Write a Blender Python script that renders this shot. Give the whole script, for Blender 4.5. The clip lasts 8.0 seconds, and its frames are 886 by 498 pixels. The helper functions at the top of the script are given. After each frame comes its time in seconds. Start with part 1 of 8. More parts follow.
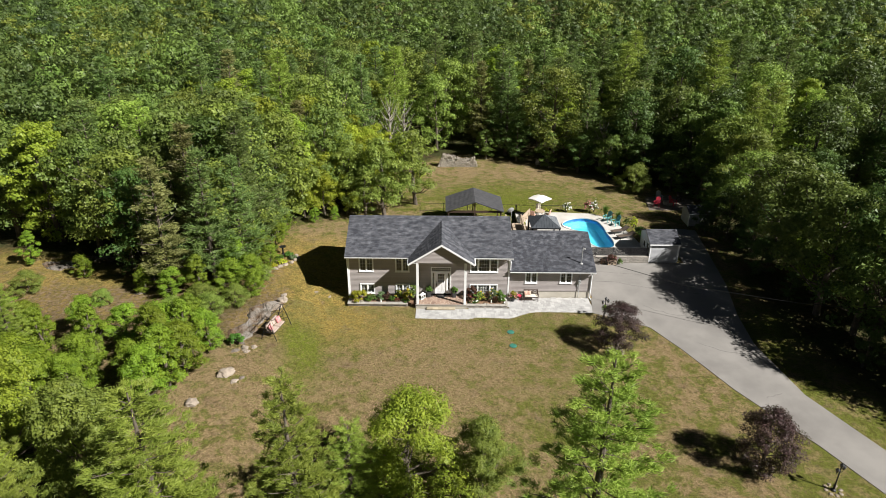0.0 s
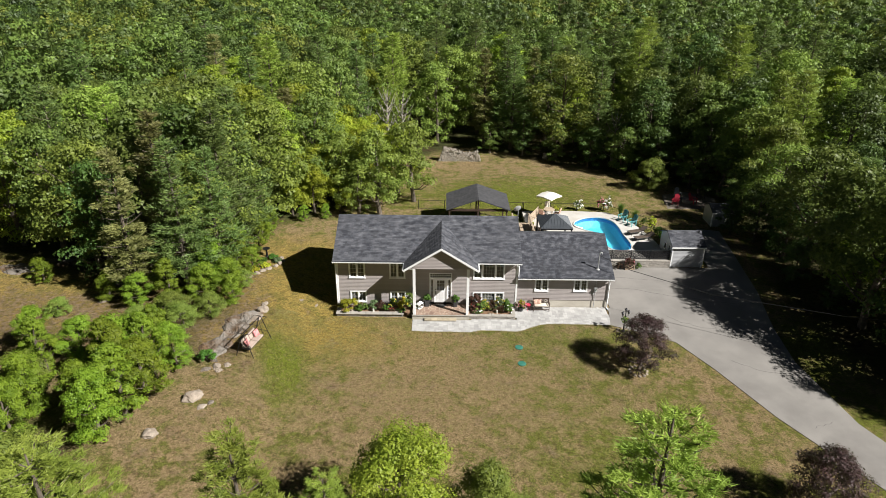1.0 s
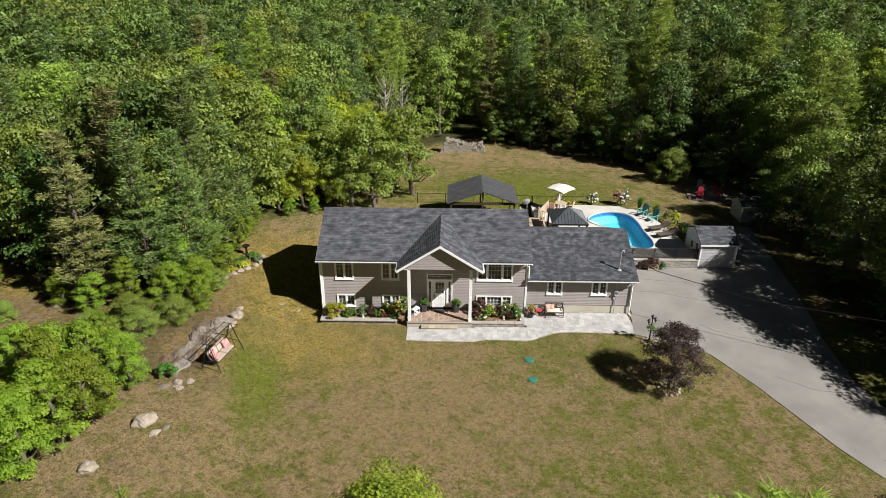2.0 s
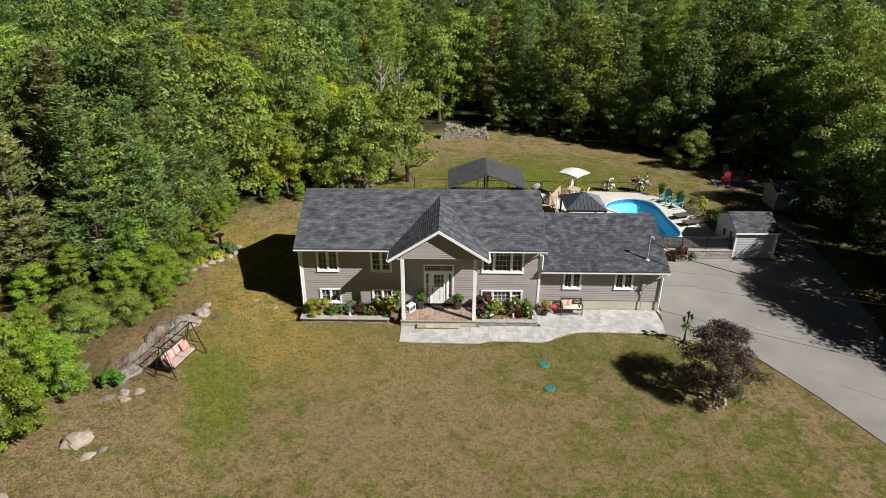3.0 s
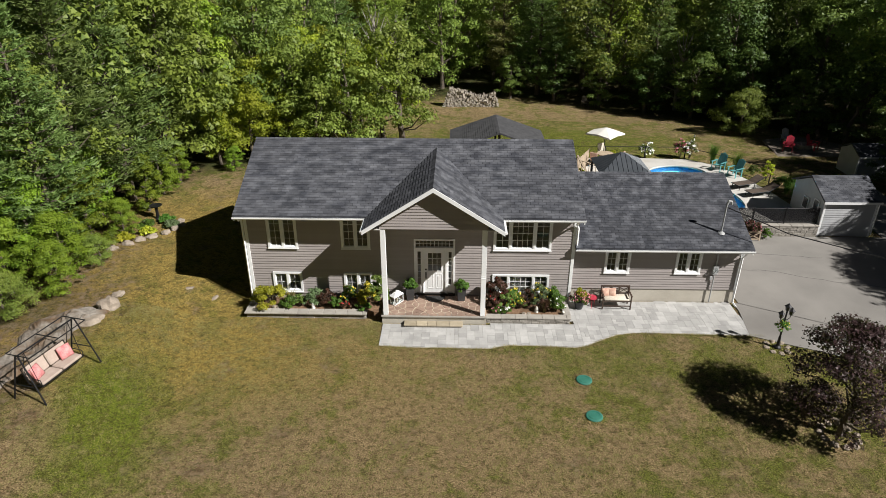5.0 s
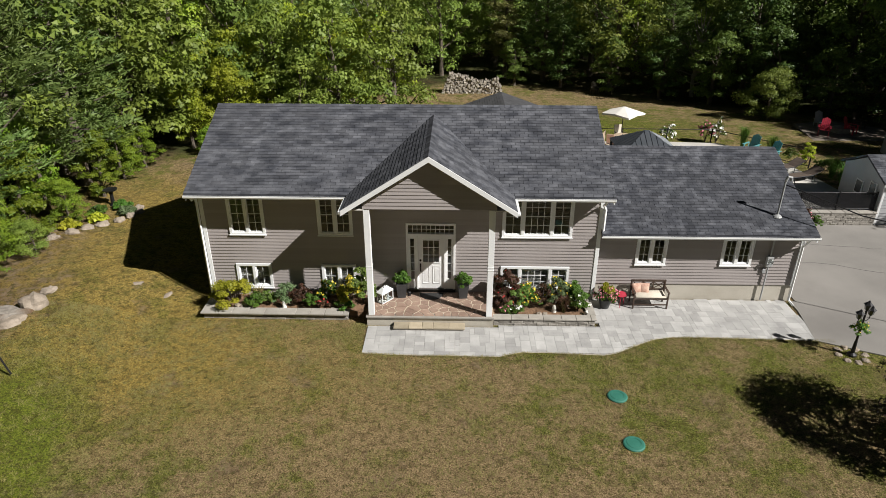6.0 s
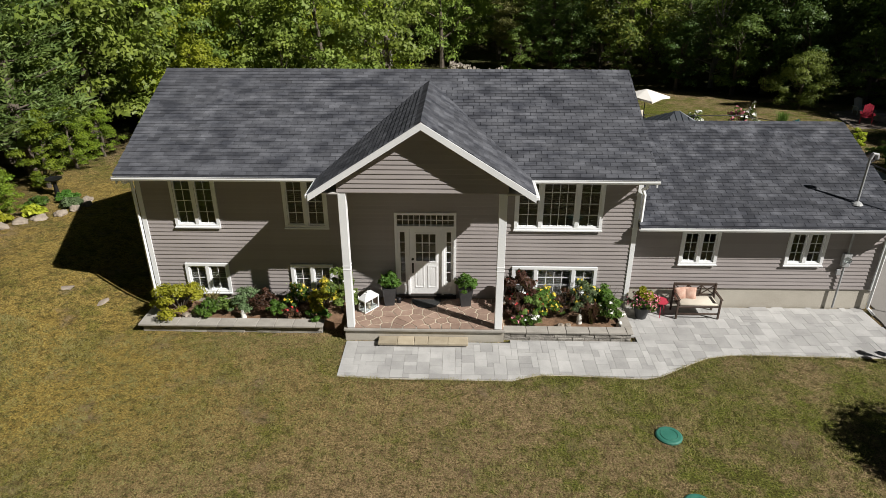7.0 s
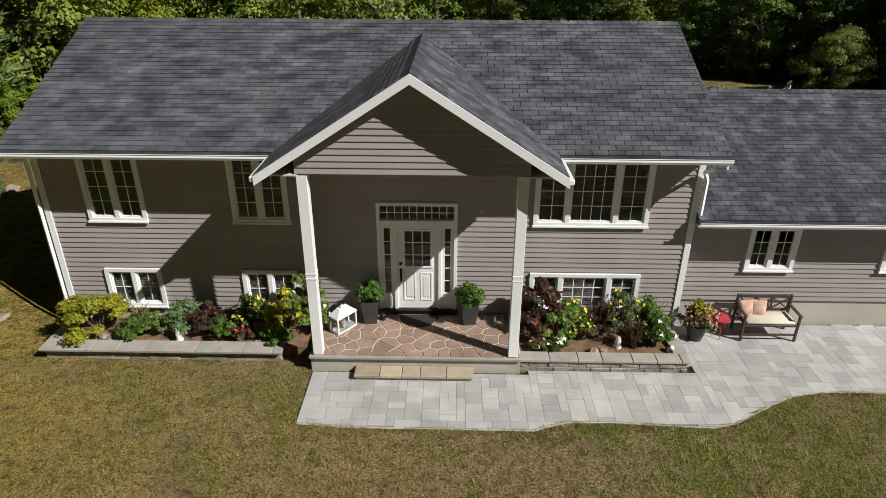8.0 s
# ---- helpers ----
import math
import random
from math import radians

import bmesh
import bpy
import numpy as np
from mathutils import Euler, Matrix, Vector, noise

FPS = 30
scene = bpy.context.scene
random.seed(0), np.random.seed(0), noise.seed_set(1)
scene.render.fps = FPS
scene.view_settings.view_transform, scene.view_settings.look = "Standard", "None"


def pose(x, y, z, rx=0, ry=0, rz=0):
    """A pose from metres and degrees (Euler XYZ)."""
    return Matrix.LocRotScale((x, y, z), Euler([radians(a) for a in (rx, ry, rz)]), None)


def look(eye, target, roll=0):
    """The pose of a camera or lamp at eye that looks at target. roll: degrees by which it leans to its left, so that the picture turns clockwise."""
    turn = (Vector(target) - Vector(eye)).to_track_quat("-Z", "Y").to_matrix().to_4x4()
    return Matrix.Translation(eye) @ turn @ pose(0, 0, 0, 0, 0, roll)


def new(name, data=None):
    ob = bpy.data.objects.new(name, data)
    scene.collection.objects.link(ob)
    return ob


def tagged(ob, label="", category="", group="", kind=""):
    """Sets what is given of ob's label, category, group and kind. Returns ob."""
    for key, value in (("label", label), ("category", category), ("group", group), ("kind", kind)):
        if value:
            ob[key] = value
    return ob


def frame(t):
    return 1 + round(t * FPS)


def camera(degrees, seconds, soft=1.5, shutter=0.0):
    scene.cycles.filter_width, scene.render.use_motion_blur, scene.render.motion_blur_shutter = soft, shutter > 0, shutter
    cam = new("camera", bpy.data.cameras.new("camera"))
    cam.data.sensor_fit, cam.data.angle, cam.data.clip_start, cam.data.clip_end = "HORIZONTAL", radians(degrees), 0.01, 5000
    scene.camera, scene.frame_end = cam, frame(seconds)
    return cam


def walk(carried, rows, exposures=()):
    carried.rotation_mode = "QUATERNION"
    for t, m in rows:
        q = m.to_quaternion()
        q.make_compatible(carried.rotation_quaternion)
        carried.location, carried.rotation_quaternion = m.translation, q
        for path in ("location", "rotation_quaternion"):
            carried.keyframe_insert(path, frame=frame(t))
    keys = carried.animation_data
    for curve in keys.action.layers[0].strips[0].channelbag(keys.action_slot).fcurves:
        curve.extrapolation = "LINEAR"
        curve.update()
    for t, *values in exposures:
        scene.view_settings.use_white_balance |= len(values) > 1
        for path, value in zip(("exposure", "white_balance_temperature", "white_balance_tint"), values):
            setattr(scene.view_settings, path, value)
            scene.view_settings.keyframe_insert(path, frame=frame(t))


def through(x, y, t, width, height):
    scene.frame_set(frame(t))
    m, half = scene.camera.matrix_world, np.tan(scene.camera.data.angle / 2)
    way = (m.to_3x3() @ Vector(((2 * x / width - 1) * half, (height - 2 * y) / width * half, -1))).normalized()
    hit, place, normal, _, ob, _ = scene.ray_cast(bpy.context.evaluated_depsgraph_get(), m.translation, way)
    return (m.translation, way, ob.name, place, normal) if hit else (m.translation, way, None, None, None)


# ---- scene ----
cam = camera(69.8, 8.0, soft=0.6)
PATH = [
    (0, (0.048, -46.909, 26.674), (0.053, -45.099, 25.825), 0.5),
    (0.5, (0.088, -44.172, 25.87), (0.091, -42.366, 25.01), 0.6),
    (1, (0.177, -41.535, 24.85), (0.177, -39.731, 23.987), 0.6),
    (1.5, (0.437, -38.897, 23.768), (0.426, -37.096, 22.898), 0.6),
    (3, (0.597, -31.482, 19.103), (0.578, -29.679, 18.237), 0.3),
    (3.5, (0.692, -29.303, 17.804), (0.668, -27.505, 16.928), 0.3),
    (4, (0.811, -27.24, 16.478), (0.781, -25.444, 15.6), 0.2),
    (4.5, (0.835, -25.215, 15.191), (0.802, -23.418, 14.313), 0.1),
    (5, (0.87, -23.245, 13.995), (0.832, -21.45, 13.113), 0.1),
    (6.5, (0.851, -17.599, 10.395), (0.813, -15.797, 9.529), 0.1),
    (7, (0.886, -15.771, 9.437), (0.843, -13.965, 8.579), 0.0),
    (7.5, (0.697, -13.999, 8.579), (0.677, -12.19, 7.725), 0.4),
    (8, (0.746, -12.047, 7.8), (0.72, -10.246, 6.93), 0.3),
]
walk(cam, [(t, look(eye, target, roll)) for t, eye, target, roll in PATH],
     [(0.0, 0.86), (1.5, 0.78), (3.0, 0.64), (4.0, 0.56), (5.0, 0.51), (6.5, 0.42), (7.5, 0.30), (8.0, 0.24)])

# ---- light ----
SUN_AZ, SUN_EL = 119.0, 40.5          # degrees: clockwise from +y, above the horizon
world = bpy.data.worlds.new("sky")
scene.world = world
world.use_nodes = True
wn = world.node_tree.nodes
sky = wn.new("ShaderNodeTexSky")
sky.sky_type = 'NISHITA'
sky.sun_disc = False
sky.sun_elevation = radians(SUN_EL)
sky.sun_rotation = radians(SUN_AZ)
sky.air_density, sky.dust_density, sky.ozone_density = 1.0, 0.6, 1.2
world.node_tree.links.new(sky.outputs[0], wn["Background"].inputs[0])
wn["Background"].inputs[1].default_value = 0.006
sun_data = bpy.data.lights.new("sun", 'SUN')
sun_data.energy, sun_data.angle, sun_data.color = 5.0, radians(0.53), (1.0, 0.96, 0.90)
sun = new("sun", sun_data)
SUN_FROM = Vector((math.sin(radians(SUN_AZ)) * math.cos(radians(SUN_EL)), math.cos(radians(SUN_AZ)) * math.cos(radians(SUN_EL)), math.sin(radians(SUN_EL))))
sun.matrix_world = look(SUN_FROM * 200, (0, 0, 0))


# ---- materials ----
def mat_base(name):
    m = bpy.data.materials.new(name)
    m.use_nodes = True
    return m, m.node_tree.nodes, m.node_tree.links, m.node_tree.nodes["Principled BSDF"]


def noise_node(n, l, scale, detail=3.0, coord=None, rough=0.55):
    t = n.new("ShaderNodeTexNoise")
    t.inputs["Scale"].default_value = scale
    t.inputs["Detail"].default_value = detail
    t.inputs["Roughness"].default_value = rough
    if coord is None:
        c = n.new("ShaderNodeTexCoord")
        coord = c.outputs["Object"]
    l.new(coord, t.inputs["Vector"])
    return t.outputs["Fac"]


def ramp(n, l, fac, a, b):
    r = n.new("ShaderNodeMapRange")
    r.inputs["From Min"].default_value, r.inputs["From Max"].default_value = a, b
    l.new(fac, r.inputs["Value"])
    return r.outputs["Result"]


def mix_rgb(n, l, fac, a, b, mode='MIX'):
    m = n.new("ShaderNodeMix")
    m.data_type, m.blend_type = 'RGBA', mode
    for sock, v in ((m.inputs[0], fac), (m.inputs[6], a), (m.inputs[7], b)):
        if isinstance(v, (int, float)):
            sock.default_value = v
        elif isinstance(v, tuple):
            sock.default_value = (*v, 1)
        else:
            l.new(v, sock)
    return m.outputs[2]


def add_bump(n, l, p, height, strength, distance=0.01):
    b = n.new("ShaderNodeBump")
    b.inputs["Strength"].default_value = strength
    b.inputs["Distance"].default_value = distance
    l.new(height, b.inputs["Height"])
    l.new(b.outputs[0], p.inputs["Normal"])


def surface(name, dark, light, coarse=1.5, fine=40.0, rough=0.7, bump=0.3, metal=0.0, vary="", spread=0.25, stain=None, stain_scale=0.6, spec=0.5, dist=0.01, stain_from=0.55):
    """Two colours mixed by a coarse and a fine noise; vary: 'object' or 'island' shifts the value piece by piece."""
    m, n, l, p = mat_base(name)
    a = ramp(n, l, noise_node(n, l, coarse), 0.35, 0.65)
    f = noise_node(n, l, fine, 4.0)
    mixf = n.new("ShaderNodeMath")
    mixf.operation = 'MULTIPLY_ADD'
    l.new(f, mixf.inputs[0])
    mixf.inputs[1].default_value = 0.9
    add = n.new("ShaderNodeMath")
    add.operation = 'MULTIPLY_ADD'
    l.new(a, add.inputs[0])
    add.inputs[1].default_value, add.inputs[2].default_value = 0.55, -0.22
    l.new(add.outputs[0], mixf.inputs[2])
    mixf.use_clamp = True
    col = mix_rgb(n, l, mixf.outputs[0], dark, light)
    if stain:
        s = ramp(n, l, noise_node(n, l, stain_scale, 5.0), stain_from, stain_from + 0.17)
        col = mix_rgb(n, l, s, col, stain)
    if vary:
        if vary == "object":
            rnd = n.new("ShaderNodeObjectInfo").outputs["Random"]
        else:
            rnd = n.new("ShaderNodeNewGeometry").outputs["Random Per Island"]
        v = n.new("ShaderNodeMapRange")
        v.inputs["To Min"].default_value, v.inputs["To Max"].default_value = 1 - spread, 1 + spread
        l.new(rnd, v.inputs["Value"])
        hs = n.new("ShaderNodeHueSaturation")
        l.new(v.outputs[0], hs.inputs["Value"])
        l.new(col, hs.inputs["Color"])
        col = hs.outputs[0]
    l.new(col, p.inputs["Base Color"])
    p.inputs["Roughness"].default_value = rough
    p.inputs["Metallic"].default_value = metal
    p.inputs["Specular IOR Level"].default_value = spec
    if bump:
        add_bump(n, l, p, f, bump, dist)
    return m


def leaf_mat(name, dark, light, through=0.35, rough=0.5, drift_scale=0.8, drift_share=0.62):
    """Leaves: colour by leaf and by a slow drift through the crown, part of the light passing through."""
    m, n, l, p = mat_base(name)
    g = n.new("ShaderNodeNewGeometry")
    oi = n.new("ShaderNodeObjectInfo")
    drift = ramp(n, l, noise_node(n, l, drift_scale, 2.0), 0.3, 0.7)
    mx = n.new("ShaderNodeMath")
    mx.operation = 'MULTIPLY_ADD'
    mx.inputs[1].default_value = 1 - drift_share
    l.new(g.outputs["Random Per Island"], mx.inputs[0])
    sc = n.new("ShaderNodeMath")
    sc.operation = 'MULTIPLY'
    sc.inputs[1].default_value = drift_share
    l.new(drift, sc.inputs[0])
    l.new(sc.outputs[0], mx.inputs[2])
    col = mix_rgb(n, l, mx.outputs[0], dark, light)
    hs = n.new("ShaderNodeHueSaturation")
    for out, sock, lo, hi in ((oi.outputs["Random"], "Hue", 0.484, 0.514), (oi.outputs["Random"], "Value", 0.75, 1.3)):
        v = n.new("ShaderNodeMapRange")
        v.inputs["To Min"].default_value, v.inputs["To Max"].default_value = lo, hi
        l.new(out, v.inputs["Value"])
        l.new(v.outputs[0], hs.inputs[sock])
    l.new(col, hs.inputs["Color"])
    l.new(hs.outputs[0], p.inputs["Base Color"])
    p.inputs["Roughness"].default_value = rough
    p.inputs["Specular IOR Level"].default_value = 0.3
    t = n.new("ShaderNodeBsdfTranslucent")
    tc = mix_rgb(n, l, 0.5, hs.outputs[0], (0.21, 0.285, 0.06))
    l.new(tc, t.inputs[0])
    mixs = n.new("ShaderNodeMixShader")
    mixs.inputs[0].default_value = through
    l.new(p.outputs[0], mixs.inputs[1])
    l.new(t.outputs[0], mixs.inputs[2])
    l.new(mixs.outputs[0], n["Material Output"].inputs[0])
    return m


LEAF = leaf_mat("broad_leaves", (0.07, 0.12, 0.026), (0.21, 0.28, 0.06), 0.3)
LEAF_BRIGHT = leaf_mat("young_leaves", (0.14, 0.22, 0.02), (0.36, 0.43, 0.05), 0.36)
NEEDLE = leaf_mat("pine_needles", (0.07, 0.125, 0.034), (0.20, 0.27, 0.075), 0.3)
NEEDLE_BROWN = leaf_mat("thin_brown_needles", (0.12, 0.125, 0.045), (0.29, 0.285, 0.10), 0.3)
# darker leaf tone with woodland shade put into the colour
LEAF_SHADED = leaf_mat("shaded_leaves", (0.03, 0.066, 0.014), (0.095, 0.145, 0.03), 0.2)
LEAF_YOUNG = leaf_mat("sapling_leaves", (0.18, 0.26, 0.02), (0.44, 0.49, 0.05), 0.42)
LEAF_OAK = leaf_mat("oak_leaves", (0.10, 0.16, 0.028), (0.28, 0.345, 0.065), 0.32)
NEEDLE_SUN = leaf_mat("sunlit_needles", (0.15, 0.24, 0.035), (0.40, 0.50, 0.09), 0.38)
LEAF_SHRUB = leaf_mat("shrub_leaves", (0.085, 0.155, 0.014), (0.28, 0.38, 0.035), 0.38)
PURPLE = leaf_mat("purple_leaves", (0.027, 0.015, 0.017), (0.085, 0.046, 0.048), 0.2)
YELLOWGREEN = leaf_mat("yellow_green_leaves", (0.24, 0.29, 0.02), (0.62, 0.62, 0.06), 0.4)
GREYGREEN = leaf_mat("grey_green_leaves", (0.08, 0.13, 0.05), (0.2, 0.28, 0.14), 0.3)
FERN = leaf_mat("fern_leaves", (0.05, 0.12, 0.02), (0.14, 0.27, 0.04), 0.4)
REDLEAF = leaf_mat("dark_red_leaves", (0.03, 0.02, 0.015), (0.12, 0.05, 0.03), 0.25)
GRASSBLADE = leaf_mat("grass_blades", (0.075, 0.08, 0.02), (0.43, 0.36, 0.15), 0.3, 0.7, 2.2, 0.5)
BARK = surface("bark", (0.05, 0.04, 0.03), (0.17, 0.14, 0.11), 3, 25, 0.9, 0.8)
BARK_PALE = surface("pale_bark", (0.16, 0.14, 0.12), (0.42, 0.39, 0.35), 3, 25, 0.9, 0.6)
WHITE = surface("white_trim", (0.72, 0.735, 0.75), (0.83, 0.845, 0.86), 1.2, 30, 0.45, 0.05)
SIDING = surface("taupe_vinyl", (0.292, 0.264, 0.26), (0.356, 0.325, 0.32), 0.8, 60, 0.5, 0.08, vary="object", spread=0.05)


def shingle_mat(name, vary, scale=(1.6, 3.0, 3.0), pale=(0.152, 0.158, 0.178), lo=0.36):
    """Grey shingle: granules, tone by tab, and pale blotches drawn out along the courses."""
    m, n, l, p = mat_base(name)
    c = n.new("ShaderNodeTexCoord")
    g = n.new("ShaderNodeNewGeometry")
    mp = n.new("ShaderNodeMapping")
    mp.inputs["Scale"].default_value = scale
    l.new(g.outputs["Position"], mp.inputs["Vector"])
    blotch = ramp(n, l, noise_node(n, l, 1.0, 3.0, mp.outputs[0]), lo, lo + 0.32)
    wide = ramp(n, l, noise_node(n, l, 0.45, 2.0, g.outputs["Position"]), 0.35, 0.65)
    grain = noise_node(n, l, 110.0, 3.0, g.outputs["Position"])
    col = mix_rgb(n, l, blotch, (0.046, 0.05, 0.062), pale)
    col = mix_rgb(n, l, wide, col, mix_rgb(n, l, 0.45, col, (0.07, 0.073, 0.084)))
    rnd = n.new("ShaderNodeObjectInfo").outputs["Random"] if vary == "object" else g.outputs["Random Per Island"]
    v = n.new("ShaderNodeMapRange")
    v.inputs["To Min"].default_value, v.inputs["To Max"].default_value = 0.78, 1.24
    l.new(rnd, v.inputs["Value"])
    hs = n.new("ShaderNodeHueSaturation")
    l.new(v.outputs[0], hs.inputs["Value"])
    l.new(mix_rgb(n, l, ramp(n, l, grain, 0.3, 0.7), mix_rgb(n, l, 0.35, col, (0.02, 0.02, 0.024)), col), hs.inputs["Color"])
    l.new(hs.outputs[0], p.inputs["Base Color"])
    p.inputs["Roughness"].default_value = 0.95
    p.inputs["Specular IOR Level"].default_value = 0.25
    add_bump(n, l, p, grain, 0.5, 0.006)
    return m


SHINGLE = shingle_mat("asphalt_shingle", "island")
SHINGLE_ONE = shingle_mat("asphalt_shingle_piece", "object")
SHINGLE_WING = shingle_mat("blotchy_shingle", "island", (2.4, 2.6, 2.6), (0.165, 0.172, 0.195), 0.44)
SHINGLE_WING_ONE = shingle_mat("blotchy_shingle_piece", "object", (2.4, 2.6, 2.6), (0.165, 0.172, 0.195), 0.44)
CONCRETE = surface("concrete", (0.36, 0.33, 0.28), (0.50, 0.47, 0.41), 1.0, 30, 0.85, 0.3, stain=(0.3, 0.27, 0.22))
ASPHALT = surface("worn_asphalt", (0.17, 0.162, 0.153), (0.27, 0.257, 0.24), 0.35, 60, 0.9, 0.5, stain=(0.17, 0.16, 0.15), stain_scale=0.25)
DARKMETAL = surface("dark_metal", (0.015, 0.015, 0.017), (0.035, 0.035, 0.038), 4, 60, 0.45, 0.1, metal=0.6)
SOFFIT = surface("soffit", (0.55, 0.54, 0.52), (0.62, 0.61, 0.59), 1, 40, 0.6, 0.05)


# ---- mesh helpers ----
def mesh_np(name, verts, faces, material, smooth=False):
    """A mesh from arrays of vertices and of equal-sided faces."""
    verts = np.asarray(verts, np.float32).reshape(-1, 3)
    faces = np.asarray(faces, np.int32)
    k = faces.shape[1]
    me = bpy.data.meshes.new(name)
    me.vertices.add(len(verts))
    me.vertices.foreach_set("co", verts.ravel())
    me.loops.add(faces.size)
    me.loops.foreach_set("vertex_index", faces.ravel())
    me.polygons.add(len(faces))
    me.polygons.foreach_set("loop_start", np.arange(0, faces.size, k, dtype=np.int32))
    me.polygons.foreach_set("loop_total", np.full(len(faces), k, np.int32))
    me.polygons.foreach_set("use_smooth", np.full(len(faces), smooth, bool))
    me.materials.append(material)
    me.update(calc_edges=True)
    return me


def thing(name, label, category, at=(0, 0, 0), rz=0.0, group="", kind=""):
    """An Empty at the thing's base, under which its parts hang."""
    ob = new(name)
    ob.empty_display_size = 0.2
    ob.matrix_basis = pose(at[0], at[1], at[2], 0, 0, rz)
    return tagged(ob, label, category, group, kind)


def part(name, bm, material, parent=None, label="", smooth=False):
    """Links a bmesh as one mesh object under a thing or a part."""
    me = bpy.data.meshes.new(name)
    bm.normal_update()
    bm.to_mesh(me)
    bm.free()
    me.materials.append(material)
    if smooth:
        for p in me.polygons:
            p.use_smooth = True
    return part_mesh(name, me, parent, label)


def part_mesh(name, me, parent=None, label=""):
    ob = new(name, me)
    if parent is not None:
        ob.parent = parent
    if label:
        ob["label"] = label
    return ob


def box(bm, x0, x1, y0, y1, z0, z1, bevel=0.0, m=None):
    """A box, its edges bevelled; m turns it."""
    r = bmesh.ops.create_cube(bm, size=1.0)
    vs = r["verts"]
    bmesh.ops.scale(bm, vec=(x1 - x0, y1 - y0, z1 - z0), verts=vs)
    bmesh.ops.translate(bm, vec=((x0 + x1) / 2, (y0 + y1) / 2, (z0 + z1) / 2), verts=vs)
    if m is not None:
        bmesh.ops.transform(bm, matrix=m, verts=vs)
    if bevel:
        es = list({e for v in vs for e in v.link_edges})
        bmesh.ops.bevel(bm, geom=es, offset=bevel, segments=1, affect='EDGES')
    return bm


def boxed(*a, **k):
    return box(bmesh.new(), *a, **k)


def tube(bm, points, radii, sides=8, caps=True):
    """A tapered tube along points."""
    pts = [Vector(p) for p in points]
    if isinstance(radii, (int, float)):
        radii = [radii] * len(pts)
    rings = []
    side = None
    for i, p in enumerate(pts):
        d = (pts[min(i + 1, len(pts) - 1)] - pts[max(i - 1, 0)]).normalized()
        ref = side if side is not None else (Vector((1, 0, 0)) if abs(d.x) < 0.8 else Vector((0, 1, 0)))
        u = (ref - d * ref.dot(d)).normalized()
        side = u
        w = d.cross(u)
        rings.append([bm.verts.new(p + (u * math.cos(a) + w * math.sin(a)) * radii[i]) for a in [2 * math.pi * k / sides for k in range(sides)]])
    for a, b in zip(rings, rings[1:]):
        for k in range(sides):
            bm.faces.new((a[k], a[(k + 1) % sides], b[(k + 1) % sides], b[k]))
    if caps:
        bm.faces.new(list(reversed(rings[0])))
        bm.faces.new(rings[-1])
    return bm


def lathe(bm, profile, sides=24, at=(0, 0, 0)):
    """A turned body from (radius, height) pairs."""
    rings = [[bm.verts.new((at[0] + r * math.cos(2 * math.pi * k / sides), at[1] + r * math.sin(2 * math.pi * k / sides), at[2] + z)) for k in range(sides)] for r, z in profile]
    for a, b in zip(rings, rings[1:]):
        for k in range(sides):
            bm.faces.new((a[k], a[(k + 1) % sides], b[(k + 1) % sides], b[k]))
    if profile[0][0] > 0.001:
        bm.faces.new(list(reversed(rings[0])))
    if profile[-1][0] > 0.001:
        bm.faces.new(rings[-1])
    return bm


def prism(bm, pts, z0, z1, bevel=0.0):
    """A polygon in plan raised from z0 to z1."""
    lo = [bm.verts.new((x, y, z0)) for x, y in pts]
    hi = [bm.verts.new((x, y, z1)) for x, y in pts]
    n = len(pts)
    fs = [bm.faces.new(hi), bm.faces.new(list(reversed(lo)))]
    for k in range(n):
        fs.append(bm.faces.new((lo[k], lo[(k + 1) % n], hi[(k + 1) % n], hi[k])))
    bmesh.ops.recalc_face_normals(bm, faces=fs)
    if bevel:
        bmesh.ops.bevel(bm, geom=list(fs[0].edges), offset=bevel, segments=1, affect='EDGES')
    return bm


def smooth01(a, b, x):
    t = np.clip((x - a) / (b - a), 0, 1)
    return t * t * (3 - 2 * t)


def inside(poly, x, y):
    """Even-odd test of many points against a polygon."""
    x, y = np.asarray(x, float), np.asarray(y, float)
    hit = np.zeros(x.shape, bool)
    for (x0, y0), (x1, y1) in zip(poly, poly[1:] + poly[:1]):
        cross = ((y0 > y) != (y1 > y)) & (x < (x1 - x0) * (y - y0) / ((y1 - y0) or 1e-9) + x0)
        hit ^= cross
    return hit


def edge_distance(poly, x, y):
    x, y = np.asarray(x, float), np.asarray(y, float)
    best = np.full(x.shape, 1e9)
    for (x0, y0), (x1, y1) in zip(poly, poly[1:] + poly[:1]):
        dx, dy = x1 - x0, y1 - y0
        t = np.clip(((x - x0) * dx + (y - y0) * dy) / (dx * dx + dy * dy), 0, 1)
        best = np.minimum(best, np.hypot(x - x0 - t * dx, y - y0 - t * dy))
    return best


